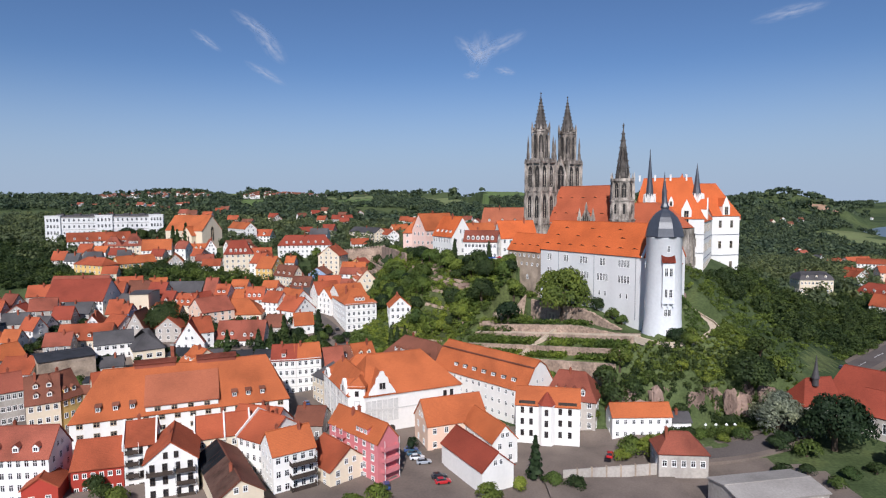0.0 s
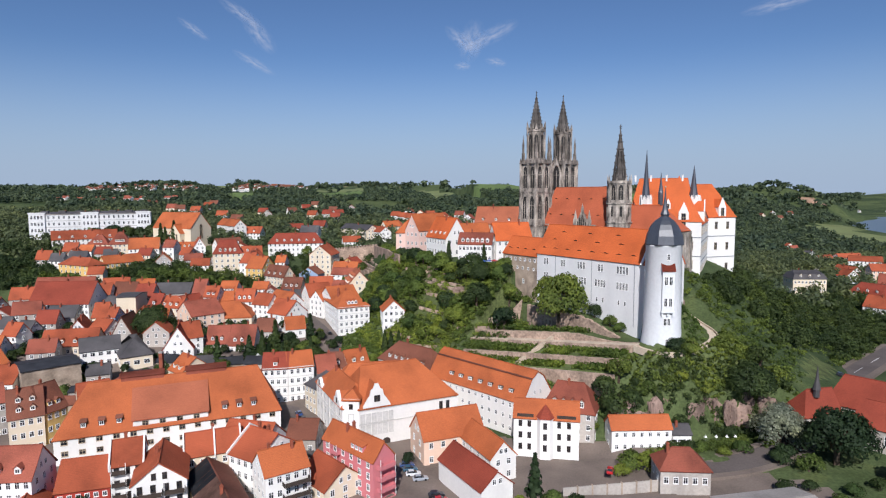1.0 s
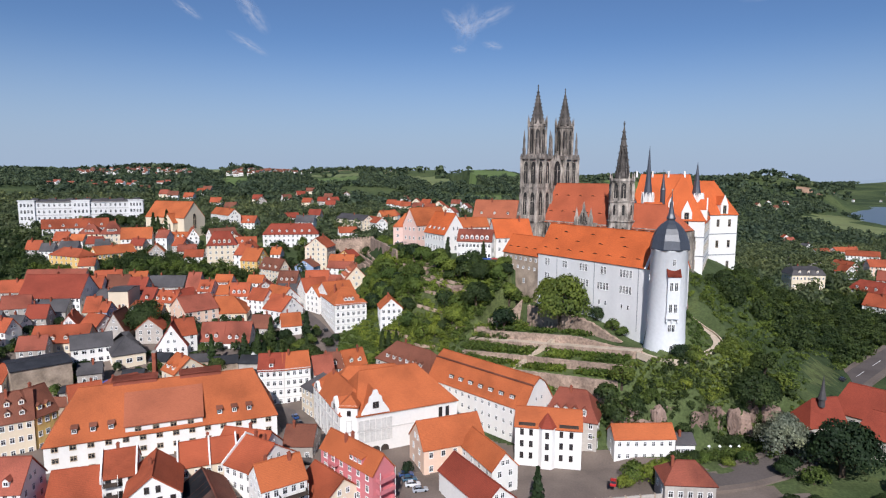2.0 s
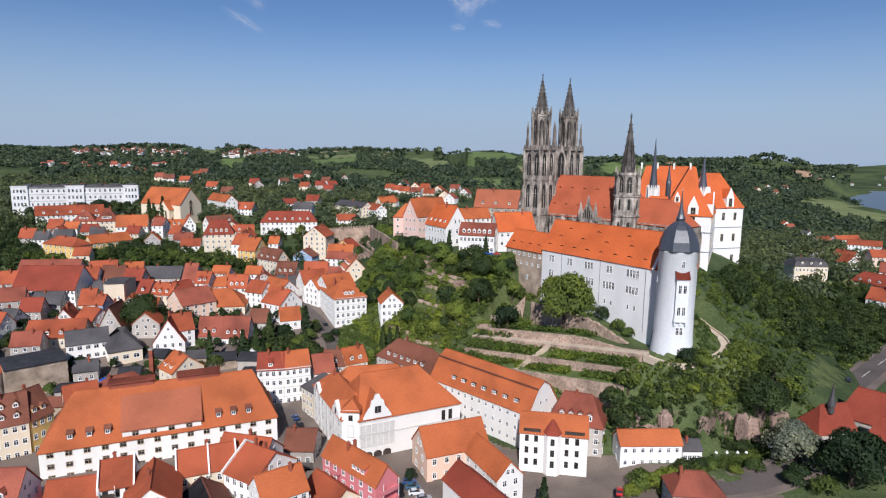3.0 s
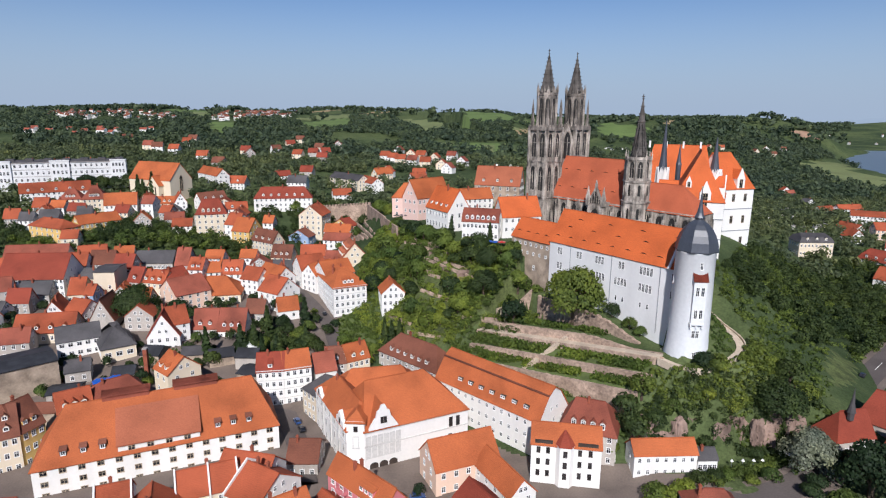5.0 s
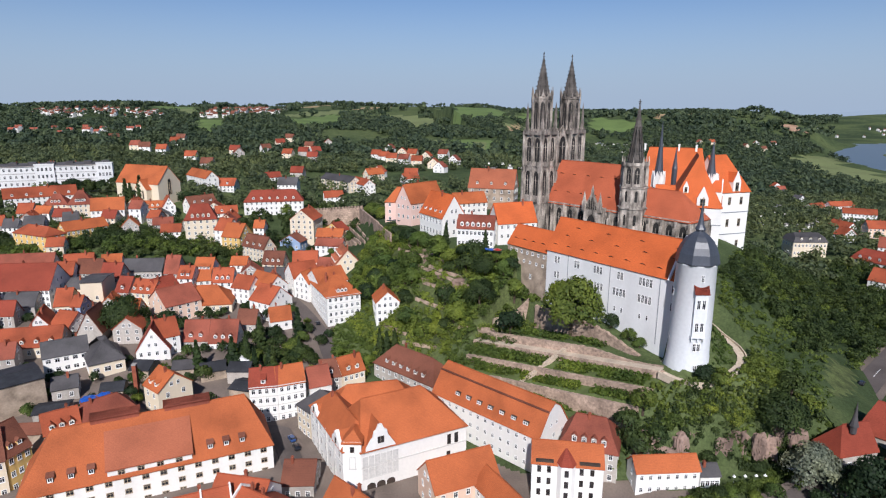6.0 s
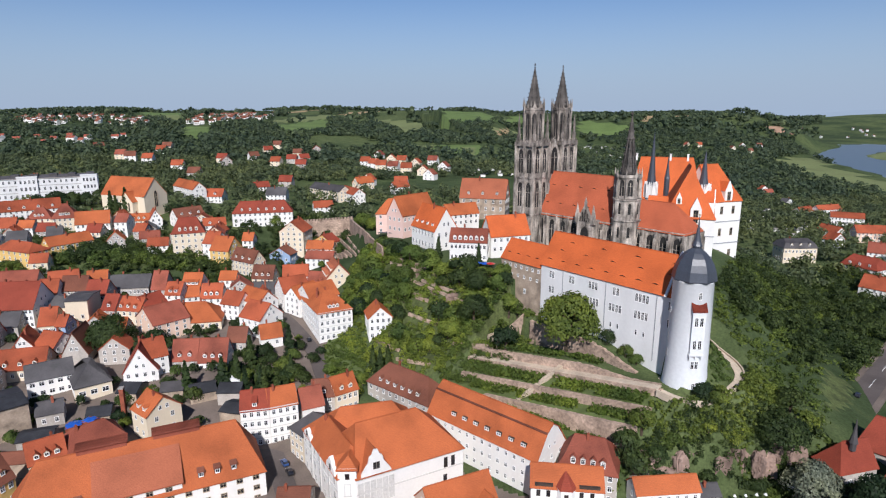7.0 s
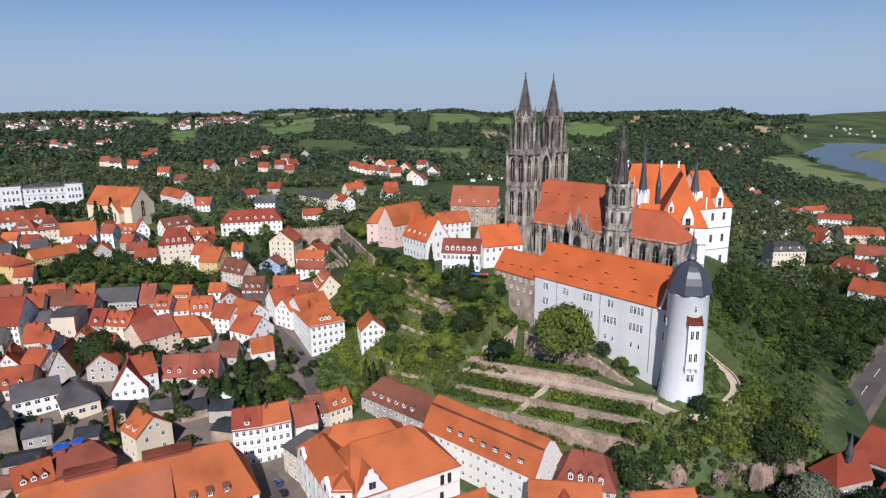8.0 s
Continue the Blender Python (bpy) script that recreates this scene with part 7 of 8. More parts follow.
# ---- trees and woods ----
def leaves(rs, centres, radii, heights, count, size, lobes=5, low=-0.35, arm=0.52, tuft=0.55):
    """Leaf clumps as small quads on uneven lobed crowns; arrays of corners."""
    n = len(centres)
    c = np.repeat(centres, count, 0)
    r = np.repeat(radii, count)
    h = np.repeat(heights, count)
    lobe = rs.normal(size=(n, lobes, 3))
    lobe /= np.linalg.norm(lobe, axis=2, keepdims=True)
    lobe[:, :, 2] = np.abs(lobe[:, :, 2]) * 1.15 - 0.5
    pick = rs.integers(0, lobes, (n, count))
    off = lobe[np.arange(n)[:, None], pick].reshape(-1, 3)
    d = rs.normal(size=(n * count, 3))
    d /= np.linalg.norm(d, axis=1, keepdims=True)
    d[:, 2] = np.where(d[:, 2] < low, -d[:, 2], d[:, 2])
    reach = rs.uniform(0.75, 1.05, (n * count, 1))
    local = off * arm + d * tuft * reach
    pos = c + local * np.stack([r, r, h], 1)
    nrm = d + off * 0.6 + rs.normal(scale=0.45, size=d.shape)
    nrm /= np.linalg.norm(nrm, axis=1, keepdims=True)
    a = np.cross(nrm, rs.normal(size=d.shape))
    a /= np.linalg.norm(a, axis=1, keepdims=True) + 1e-9
    b = np.cross(nrm, a)
    s = np.repeat(size, count)[:, None] * rs.uniform(0.55, 1.25, (n * count, 1))
    a, b = a * s, b * s * rs.uniform(0.5, 1.0, (n * count, 1))
    return np.stack([pos - a - b * 0.4, pos + a * 0.2 - b, pos + a + b * 0.3, pos - a * 0.3 + b], 1).reshape(-1, 3)


def leaf_mesh(name, corners, material):
    me = bpy.data.meshes.new(name)
    k = len(corners)
    me.vertices.add(k)
    me.vertices.foreach_set("co", np.asarray(corners, np.float32).ravel())
    me.loops.add(k)
    me.loops.foreach_set("vertex_index", np.arange(k, dtype=np.int32))
    me.polygons.add(k // 4)
    me.polygons.foreach_set("loop_start", np.arange(0, k, 4, dtype=np.int32))
    me.update(calc_edges=True)
    me.materials.append(M[material])
    return me


rs = np.random.default_rng(11)


def limb(bm, a, b, r0, r1, n=6):
    a, b = Vector(a), Vector(b)
    z = (b - a).normalized()
    x = z.orthogonal().normalized()
    y = z.cross(x)
    rings = [[tuple(p + (x * math.cos(2 * math.pi * i / n) + y * math.sin(2 * math.pi * i / n)) * r) for i in range(n)] for p, r in ((a, r0), (a.lerp(b, 0.5), (r0 + r1) / 2), (b, r1))]
    ring_mesh(bm, rings)


def tree_kind(seed, material, conifer=False, big=False):
    """Trunk and crown meshes of a tree of unit crown radius."""
    q = np.random.default_rng(seed)
    bm = bmesh.new()
    if conifer:
        limb(bm, (0, 0, -0.6), (0, 0, 4.2), 0.14, 0.02)
        f = np.sort(q.uniform(0, 1, 620))
        ang = q.uniform(0, 2 * math.pi, 620)
        rad = (1 - f) ** 0.85 * (0.75 + 0.3 * np.sin(f * 40 + ang * 2)) * q.uniform(0.6, 1.05, 620)
        pos = np.stack([rad * np.cos(ang), rad * np.sin(ang), 0.35 + 4.1 * f - 0.12 * rad], 1)
        out = np.stack([np.cos(ang), np.sin(ang), q.uniform(0.0, 0.8, 620)], 1) + q.normal(scale=0.3, size=(620, 3))
        out /= np.linalg.norm(out, axis=1, keepdims=True)
        a = np.cross(out, q.normal(size=out.shape))
        a /= np.linalg.norm(a, axis=1, keepdims=True)
        b = np.cross(out, a)
        s = q.uniform(0.08, 0.2, (620, 1))
        corners = np.stack([pos - a * s - b * s, pos + a * s - b * s, pos + a * s + b * s, pos - a * s + b * s], 1).reshape(-1, 3)
    else:
        limb(bm, (0, 0, -0.5), (0.05, 0.02, 0.9), 0.12, 0.08)
        for i in range(5):
            a = 2 * math.pi * i / 5 + q.uniform(-0.3, 0.3)
            limb(bm, (0.04, 0.02, 0.6 + 0.1 * i), (0.55 * math.cos(a), 0.55 * math.sin(a), 1.3 + 0.12 * i), 0.06, 0.015, 5)
        corners = leaves(q, np.array([[0, 0, 1.15]]), np.array([1.12]), np.array([1.1]), 6000 if big else 1250, np.array([0.05 if big else 0.1]), 30 if big else 14, -0.35, 0.72 if big else 0.62, 0.36 if big else 0.46)
    trunk = bpy.data.meshes.new("trunk")
    bm.to_mesh(trunk)
    bm.free()
    trunk.materials.append(M["bark"])
    return trunk, leaf_mesh("crown", corners, material)


KINDS = {k: [tree_kind(10 * n + j, k) for j in range(3)] for n, k in enumerate(("leaf", "leaf_light", "leaf_dark", "leaf_silver"))}
KINDS["conifer"] = [tree_kind(70 + j, "leaf_dark", True) for j in range(2)]
BIG = {k: [tree_kind(90 + n, k, False, True)] for n, k in enumerate(("leaf", "leaf_light", "leaf_dark", "leaf_silver"))}
WORDS = dict(leaf="green leafy tree with a rounded crown", leaf_light="bright green leafy tree with a broad crown", leaf_dark="dark green leafy tree with a dense crown", leaf_silver="silvery grey-green leafy tree", conifer="tall dark green pointed conifer")
tr = random.Random(5)


def tree(x, y, r, kind="leaf", z=None, tall=1.0, where="growing in the town", group=""):
    z = gz(x, y) - (0.0 if kind == "conifer" else 0.22 * r) if z is None else z
    t = thing("tree", Matrix.LocRotScale((x, y, z), Euler((0, 0, tr.uniform(0, 6.28))), (r, r, r * tall)), WORDS[kind] + " " + where, "tree", group)
    trunk, crown = tr.choice(BIG[kind] if r > 5 and kind in BIG else KINDS[kind])
    placed("trunk", trunk, None, t)
    placed("crown", crown, None, t)
    return t


# single trees on the castle slope and terraces
tree(47.5, 235, 10.4, "leaf", 23.6, 1.15, "before the granary wall")
for x, y, r, k in ((26.5, 243, 5.0, "leaf_dark"), (17, 258, 6.0, "leaf_dark"), (10, 262, 4.6, "leaf"), (20, 268, 5.2, "leaf_dark"), (4, 268, 4.6, "leaf_dark"), (27, 258, 4.4, "leaf"), (13, 276, 4.6, "leaf_dark"), (-5, 262, 4.2, "leaf"), (-12, 272, 4.0, "leaf"), (77, 193.5, 3.2, "leaf_dark"), (80, 191, 3.0, "leaf"), (58.5, 225.5, 2.6, "leaf_dark"), (62.5, 219, 2.4, "leaf"), (65, 215.6, 2.2, "leaf_light"), (31, 267, 3.0, "leaf"), (89, 246, 3.4, "leaf_dark"), (92, 256, 3.6, "leaf"), (100, 272, 3.6, "leaf_dark")):
    tree(x, y, r, k, None, tr.uniform(0.9, 1.15), "on the castle slope", "trees on the castle slope")
STEPS = [(-16, 314), (-12, 309), (-9, 304), (-5, 298), (-2, 291), (2, 286), (6, 280), (11, 275), (-5, 285), (-1, 280), (3, 276), (8, 271), (-8, 280), (-5, 276), (-1, 272), (3, 268), (-25, 281), (-21, 276), (-17, 272), (-13, 268), (8, 256), (13, 253), (18, 250), (23, 247), (-14, 265), (-10, 261), (-5, 258), (-1, 255), (27, 259), (30, 258), (33, 256), (35, 254)]
SLOPE = [(-40, 302), (-26, 345), (-2, 302), (26, 274), (38, 254), (22, 262), (8, 256), (-6, 252), (-16, 264), (-14, 276), (-22, 290)]
made = 0
while made < 96:
    x, y = tr.uniform(-42, 40), tr.uniform(250, 348)
    if outside(x, y, SLOPE) > 0 or built_up(x, y) or any(math.hypot(x - a, y - b + 3) < 4.6 for a, b in STEPS):
        continue
    tree(x, y, tr.uniform(2.0, 4.6), tr.choice(("leaf", "leaf_light", "leaf_dark", "leaf_light", "leaf_light")), None, tr.uniform(0.85, 1.2), "on the castle slope", "trees on the castle slope")
    made += 1
for x, y, r, k in ((6, 299, 2.3, "conifer"), (22, 284, 2.0, "conifer"), (-20, 258, 2.8, "conifer"), (-23, 262, 2.6, "conifer"), (-17, 262, 2.4, "conifer"), (-36, 296, 2.4, "conifer"), (-66, 262, 3.4, "leaf_dark"), (-72, 268, 3.2, "conifer"), (-62, 258, 3.4, "leaf_dark"), (-75, 258, 3.0, "conifer"), (-58, 266, 3.4, "leaf"), (-80, 258, 3.0, "leaf_dark"), (-56, 274, 3.0, "leaf"), (-68, 276, 3.0, "leaf_dark"), (-133, 285, 9.0, "leaf_dark"), (-141, 288, 5.6, "leaf_dark"), (-112, 246, 3.2, "leaf"), (-104, 250, 3.0, "leaf"), (-106, 242, 2.4, "leaf_light"), (-88, 246, 3.4, "leaf_dark"), (-92, 252, 3.0, "conifer"), (-74, 294, 3.4, "leaf_dark"), (-80, 300, 3.2, "leaf"), (-96, 254, 2.6, "leaf")):
    tree(x, y, r, k, None, 1.0, "between town houses", "town trees")
# foreground trees and bushes
for x, y, r, k, s in ((11, 140, 3.0, "leaf", 0.9), (24, 152, 2.6, "conifer", 1.0), (19, 146, 2.2, "leaf_light", 0.9), (28, 148, 2.4, "leaf", 0.9), (33, 146, 2.6, "leaf_dark", 0.8), (-16, 140, 3.2, "leaf", 0.8), (-22, 138, 2.6, "leaf", 0.8), (-79, 140, 2.8, "leaf", 0.9), (-84, 142, 2.6, "leaf_dark", 0.9), (-88, 146, 2.4, "leaf_dark", 1.1), (53, 166, 3.4, "leaf", 0.95), (58, 164, 3.6, "leaf", 1.0), (62, 168, 3.0, "leaf_light", 1.0), (67, 170, 2.8, "leaf_dark", 1.1), (71.5, 171, 2.4, "leaf_dark", 1.1), (50, 163, 2.4, "leaf_light", 0.8), (100, 175, 7.2, "leaf_silver", 1.05), (106, 171, 4.6, "leaf_silver", 1.0), (110, 163.5, 8.6, "leaf_dark", 1.05), (120, 152, 4.0, "leaf_dark", 1.0), (100, 160, 3.4, "leaf", 0.8), (94, 164, 3.0, "leaf_dark", 0.8), (88, 172, 2.6, "leaf", 0.8), (82, 171, 2.0, "leaf_light", 0.7), (76, 173, 2.2, "leaf_light", 0.8), (71, 170, 2.4, "leaf", 0.9), (94, 150, 2.0, "leaf_dark", 0.8), (104, 148, 2.4, "leaf", 0.7), (112, 150, 2.2, "leaf_dark", 0.8), (118, 146, 3.0, "leaf_dark", 0.9), (124, 152, 2.6, "leaf_dark", 0.9), (98, 168, 2.8, "leaf_dark", 0.9), (116, 170, 3.0, "leaf_dark", 0.9), (88, 150, 2.4, "leaf_dark", 0.8), (97, 143, 2.2, "leaf", 0.8), (-9, 170, 1.6, "leaf_dark", 1.5), (2, 168.5, 1.5, "leaf_light", 0.9)):
    tree(x, y, r, k, None, s, "beside the houses", "foreground trees")
MID_GARDEN = [(-81, 279), (-62, 276), (-54, 285), (-50, 268), (-46, 256), (-58, 242), (-75, 245), (-86, 262)]
made = 0
while made < 30:
    x, y = tr.uniform(-86, -46), tr.uniform(242, 286)
    if outside(x, y, MID_GARDEN) > 0 or built_up(x, y, 0.6):
        continue
    tree(x, y, tr.uniform(2.0, 3.8), tr.choice(("leaf_dark", "leaf_dark", "leaf_dark", "leaf", "leaf_dark", "conifer")), None, tr.uniform(0.8, 1.0), "in a walled garden", "town trees")
    made += 1
made = 0
while made < 62:
    x, y = tr.uniform(-215, -45), tr.uniform(215, 372)
    if built_up(x, y, 1.0):
        continue
    tree(x, y, tr.uniform(1.6, 3.0), tr.choice(("leaf", "leaf_dark", "leaf_dark", "leaf_light")), None, tr.uniform(0.8, 1.2), "between town houses", "town trees")
    made += 1
for x, y, r, k in ((-263, 474, 6.0, "leaf_dark"), (-252, 479, 7.0, "leaf_dark"), (-243, 482, 6.4, "leaf_dark"), (-236, 487, 5.6, "leaf_dark"), (-229, 500, 7.0, "leaf_dark"), (-227, 490, 6.4, "leaf_dark"), (-208, 462, 4.0, "conifer"), (-203, 458, 3.6, "conifer"), (-166, 462, 6.2, "leaf_dark"), (-205, 470, 5.0, "leaf_dark"), (-198, 462, 4.6, "conifer"), (-150, 458, 5.0, "leaf_dark"), (-160, 470, 5.0, "leaf_dark"), (-96, 452, 4.4, "leaf"), (-120, 452, 4.0, "leaf_dark"), (-100, 402, 4.0, "leaf_dark"), (-104, 396, 3.0, "leaf"), (-35, 440, 6.5, "leaf_light"), (-28, 430, 5.5, "leaf_light"), (-22, 445, 6.0, "leaf"), (0, 400, 5.5, "leaf"), (12, 412, 6.0, "leaf_dark"), (-116, 288, 4.6, "leaf_dark"), (-122, 282, 4.4, "leaf_dark"), (-130, 282, 4.6, "leaf_dark"), (-68, 240, 3.0, "leaf_dark"), (-62, 246, 3.0, "conifer"), (-70, 250, 2.6, "conifer"), (-30, 246, 3.4, "leaf_light"), (-36, 250, 3.0, "leaf_light"), (-27, 254, 2.8, "leaf_light"), (-40, 262, 2.6, "leaf"), (-72, 310, 3.2, "leaf_dark"), (-66, 300, 3.0, "leaf")):
    tree(x, y, r, k, None, 1.0, "between town houses", "town trees")
for x, y, r, k in ((54, 185, 4.6, "leaf_dark"), (60.5, 184, 4.2, "leaf_dark"), (67, 183.5, 3.4, "leaf"), (74, 183, 2.4, "leaf_dark"), (104, 186, 4.4, "leaf_dark"), (47, 190, 3.6, "leaf_dark"), (52, 189, 4.0, "leaf_dark"), (57, 190, 3.6, "leaf"), (60, 186, 3.0, "leaf_dark"), (46, 184, 2.8, "leaf"), (98, 188, 7.2, "leaf_dark"), (104, 194, 4.2, "leaf_dark"), (90, 183, 2.4, "leaf_dark"), (107, 190, 3.6, "leaf"), (66, 188, 2.2, "leaf"), (76, 188, 2.0, "leaf_light"), (84, 188, 2.2, "leaf")):
    tree(x, y, r, k, None, tr.uniform(0.9, 1.1), "on the rocks", "trees on the castle slope")
# thickets on the steep right flank of the rock, and woods beyond
FLANK = [(88, 240), (100, 228), (101, 208), (92, 194), (112, 190), (140, 222), (205, 272), (300, 350), (300, 420), (172, 330), (152, 314), (138, 296), (124, 270), (108, 262)]
LAWN = [(128, 206), (142, 216), (158, 235), (150, 238), (133, 219)]


def scatter(q, poly, count, keep=None):
    xs = [p[0] for p in poly]
    ys = [p[1] for p in poly]
    x, y = q.uniform(min(xs), max(xs), count), q.uniform(min(ys), max(ys), count)
    ok = outside(x, y, poly) <= 0
    if keep is not None:
        ok &= keep(x, y)
    return x[ok], y[ok]


def wood(name, q, x, y, r, tall, count, size, material, label):
    z = ground(x, y)
    c = np.stack([x, y, z + r * tall * 0.75], 1)
    me = leaf_mesh(name, leaves(q, c, r, r * tall, count, size, 6, -0.5), material)
    return tagged(new(name, me), label, "trees", "", "stuff")


q = np.random.default_rng(21)
x, y = scatter(q, [(56, 188), (62, 196), (70, 192), (88, 196), (98, 206), (106, 198), (96, 190), (76, 187)], 900)
wood("thicket", q, x, y, q.uniform(0.7, 1.7, len(x)), 0.85, 46, np.full(len(x), 0.34), "leaf", "green scrub above the rock face")
x, y = scatter(q, FLANK, 4200, lambda a, b: outside(a, b, LAWN) > 1.5)
wood("thicket", q, x, y, q.uniform(0.8, 2.6, len(x)), 0.85, 52, np.full(len(x), 0.36), "leaf", "dense bright green scrub on the steep slope")
x, y = scatter(q, FLANK, 1300, lambda a, b: (outside(a, b, LAWN) > 3) & (a + 0.35 * (b - 200) > 138))
wood("slope_wood", q, x, y, q.uniform(2.4, 4.6, len(x)), 1.1, 210, np.full(len(x), 0.48), "leaf_dark", "dense dark green wood on the hillside")
x, y = scatter(q, [(-46, 300), (-26, 350), (-2, 302), (40, 252), (22, 256), (4, 250), (-20, 258)], 4200, lambda a, b: np.all([np.hypot(a - u, b - v + 2) > 2.0 for u, v in STEPS], axis=0))
wood("thicket", q, x, y, q.uniform(0.7, 1.8, len(x)), 0.8, 36, np.full(len(x), 0.32), "leaf_light", "low green scrub on the overgrown castle slope")
x, y = scatter(q, [(-42, 300), (-26, 345), (-2, 304), (40, 254), (36, 240), (20, 244), (6, 248), (-22, 252), (-26, 270), (-22, 288)], 1500, lambda a, b: np.array([not built_up(u, v, 1.0) for u, v in zip(a, b)], bool) & np.all([np.hypot(a - u, b - v + 2) > 1.9 for u, v in STEPS], axis=0))
wood("thicket", q, x, y, q.uniform(1.0, 2.6, len(x)), 0.9, 70, np.full(len(x), 0.34), "leaf_light", "green bushes on the overgrown castle slope")
x, y = scatter(q, [(76, 172.6), (90, 175.6), (92, 178.0), (76, 175.2)], 150)
wood("hedge", q, x, y, q.uniform(0.8, 1.5, len(x)), 1.3, 70, np.full(len(x), 0.24), "leaf", "clipped ivy hedge below the garden terrace")
x, y = scatter(q, [(52, 181.5), (108, 184), (112, 190), (96, 193), (52, 190)], 330)
wood("thicket", q, x, y, q.uniform(0.8, 2.2, len(x)), 1.0, 90, np.full(len(x), 0.3), "leaf_dark", "dark bushes and ivy over the rock face")
x, y = scatter(q, [(50, 188), (66, 190), (90, 192), (112, 192), (118, 186), (96, 174), (84, 188), (50, 186)], 700)
wood("thicket", q, x, y, q.uniform(0.6, 1.5, len(x)), 0.85, 40, np.full(len(x), 0.34), "leaf", "green scrub over the rock face")
x, y = scatter(q, [(78, 196), (90, 202), (92, 214), (88, 232), (82, 216)], 260)
wood("thicket", q, x, y, q.uniform(0.5, 1.4, len(x)), 0.8, 44, np.full(len(x), 0.26), "leaf", "low green bushes inside the path's bend")
x, y = scatter(q, [(38, 260), (30, 240), (16, 234), (2, 246), (12, 264)], 420, lambda a, b: np.array([not built_up(u, v, 1.0) for u, v in zip(a, b)], bool))
wood("thicket", q, x, y, q.uniform(0.8, 2.4, len(x)), 0.9, 64, np.full(len(x), 0.3), "leaf", "bushes at the end of the terraces")
x, y = scatter(q, [(-45.5, 291), (-28, 287), (-25, 255), (-39, 252), (-44, 268)], 360, lambda a, b: np.array([not built_up(u, v, 1.0) for u, v in zip(a, b)], bool))
wood("thicket", q, x, y, q.uniform(0.6, 1.7, len(x)), 0.7, 56, np.full(len(x), 0.28), "leaf", "bright green bushes in a garden below the white houses")
far_q = np.random.default_rng(5)
GARDENS = [(-215, 385), (-175, 380), (-120, 368), (-95, 372), (-92, 396), (-130, 402), (-200, 412)]
BELT = [(-235, 352), (-190, 372), (-118, 368), (-118, 392), (-160, 388), (-190, 392), (-240, 372)]
UPPER = [(-430, 330), (-238, 348), (-242, 400), (-300, 440), (-430, 440)]
for poly, count, big, kind in ((GARDENS, 130, 4.4, "leaf_dark"), (BELT, 100, 4.2, "leaf"), (UPPER, 420, 5.4, "leaf_dark"), ([(-330, 342), (-62, 350), (-34, 425), (-60, 470), (-330, 470)], 460, 3.6, "leaf_dark"), ([(-225, 225), (-60, 232), (-78, 345), (-225, 345)], 170, 2.6, "leaf_dark")):
    x, y = scatter(far_q, poly, count * 2, lambda a, b: np.array([not built_up(u, v, 1.2) and not built_up(u, v - 4, 1.0) for u, v in zip(a, b)], bool))
    wood("garden_trees", far_q, x[:count], y[:count], far_q.uniform(2.2, big, len(x[:count])), 1.15, 150, np.full(len(x[:count]), 0.52), kind, "dark green garden trees between the town houses")


def settled(a, b):
    """True away from the far villages, whose houses stand open."""
    free = np.ones(len(a), bool)
    for poly in VILLAGES:
        free &= (outside(a, b, poly) > 6) | (np.sin(a * 12.9898 + b * 78.233) > 0.2)
    for hx, hy in VILLAGE_HOUSES:
        free &= ~((np.abs(a - hx) < 8) & (b - hy < 9) & (b - hy > -30))
    return free


def woodland(a, b):
    clear = np.array([noise.noise((u / 170, v / 170, 3)) for u, v in zip(a, b)])
    return (clear > np.where((b > 1600) & (a < 0.26 * b), 0.16, np.where((b > 1100) & (a > 0.3 * b), -0.5, np.where(b > 900, -0.16, -0.3)))) & ~open_land(a, b) & settled(a, b) & (outside(a, b, PLATEAU) > 8)


def clear_of_houses(a, b):
    ok = np.array([not built_up(u, v, 3.5) and not built_up(u, v - 7, 3.5) for u, v in zip(a, b)], bool)
    for hx, hy in FAR_HOUSES:
        ok &= ~((np.abs(a - hx) < 9) & (b - hy < 9) & (b - hy > -34))
    return ok


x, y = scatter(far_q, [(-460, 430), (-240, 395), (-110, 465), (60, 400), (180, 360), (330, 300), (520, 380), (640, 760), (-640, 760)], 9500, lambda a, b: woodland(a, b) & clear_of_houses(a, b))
wood("woodland", far_q, x, y, far_q.uniform(2.2, 6.6, len(x)), 1.1, 62, np.full(len(x), 1.0), "leaf_hazed", "dark green woodland behind the town")
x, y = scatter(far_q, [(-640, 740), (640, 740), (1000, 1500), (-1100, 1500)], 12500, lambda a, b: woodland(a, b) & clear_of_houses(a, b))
wood("woodland", far_q, x, y, far_q.uniform(3.5, 8.5, len(x)), 1.0, 32, np.full(len(x), 2.0), "leaf_hazed", "distant dark green woodland on the hills")
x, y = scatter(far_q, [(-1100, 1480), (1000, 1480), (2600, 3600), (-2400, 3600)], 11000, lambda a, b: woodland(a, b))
wood("woodland", far_q, x, y, far_q.uniform(9, 17, len(x)), 0.75, 16, np.full(len(x), 5.4), "leaf_hazed", "far woods on the skyline, tinted blue-green as haze")


# ---- cars, balconies, clutter and clouds ----
def car_paint(name, c):
    m, nt, b = nodes_of(name, 0.3, 0.0, 0.5)
    nt.links.new(ramp(nt, noise_tex(nt, 0.8, 3), [(0.3, shade(c, 0.9)), (0.7, c)]), b.inputs["Base Color"])
    b.inputs["Coat Weight"].default_value = 0.6
    M[name] = m


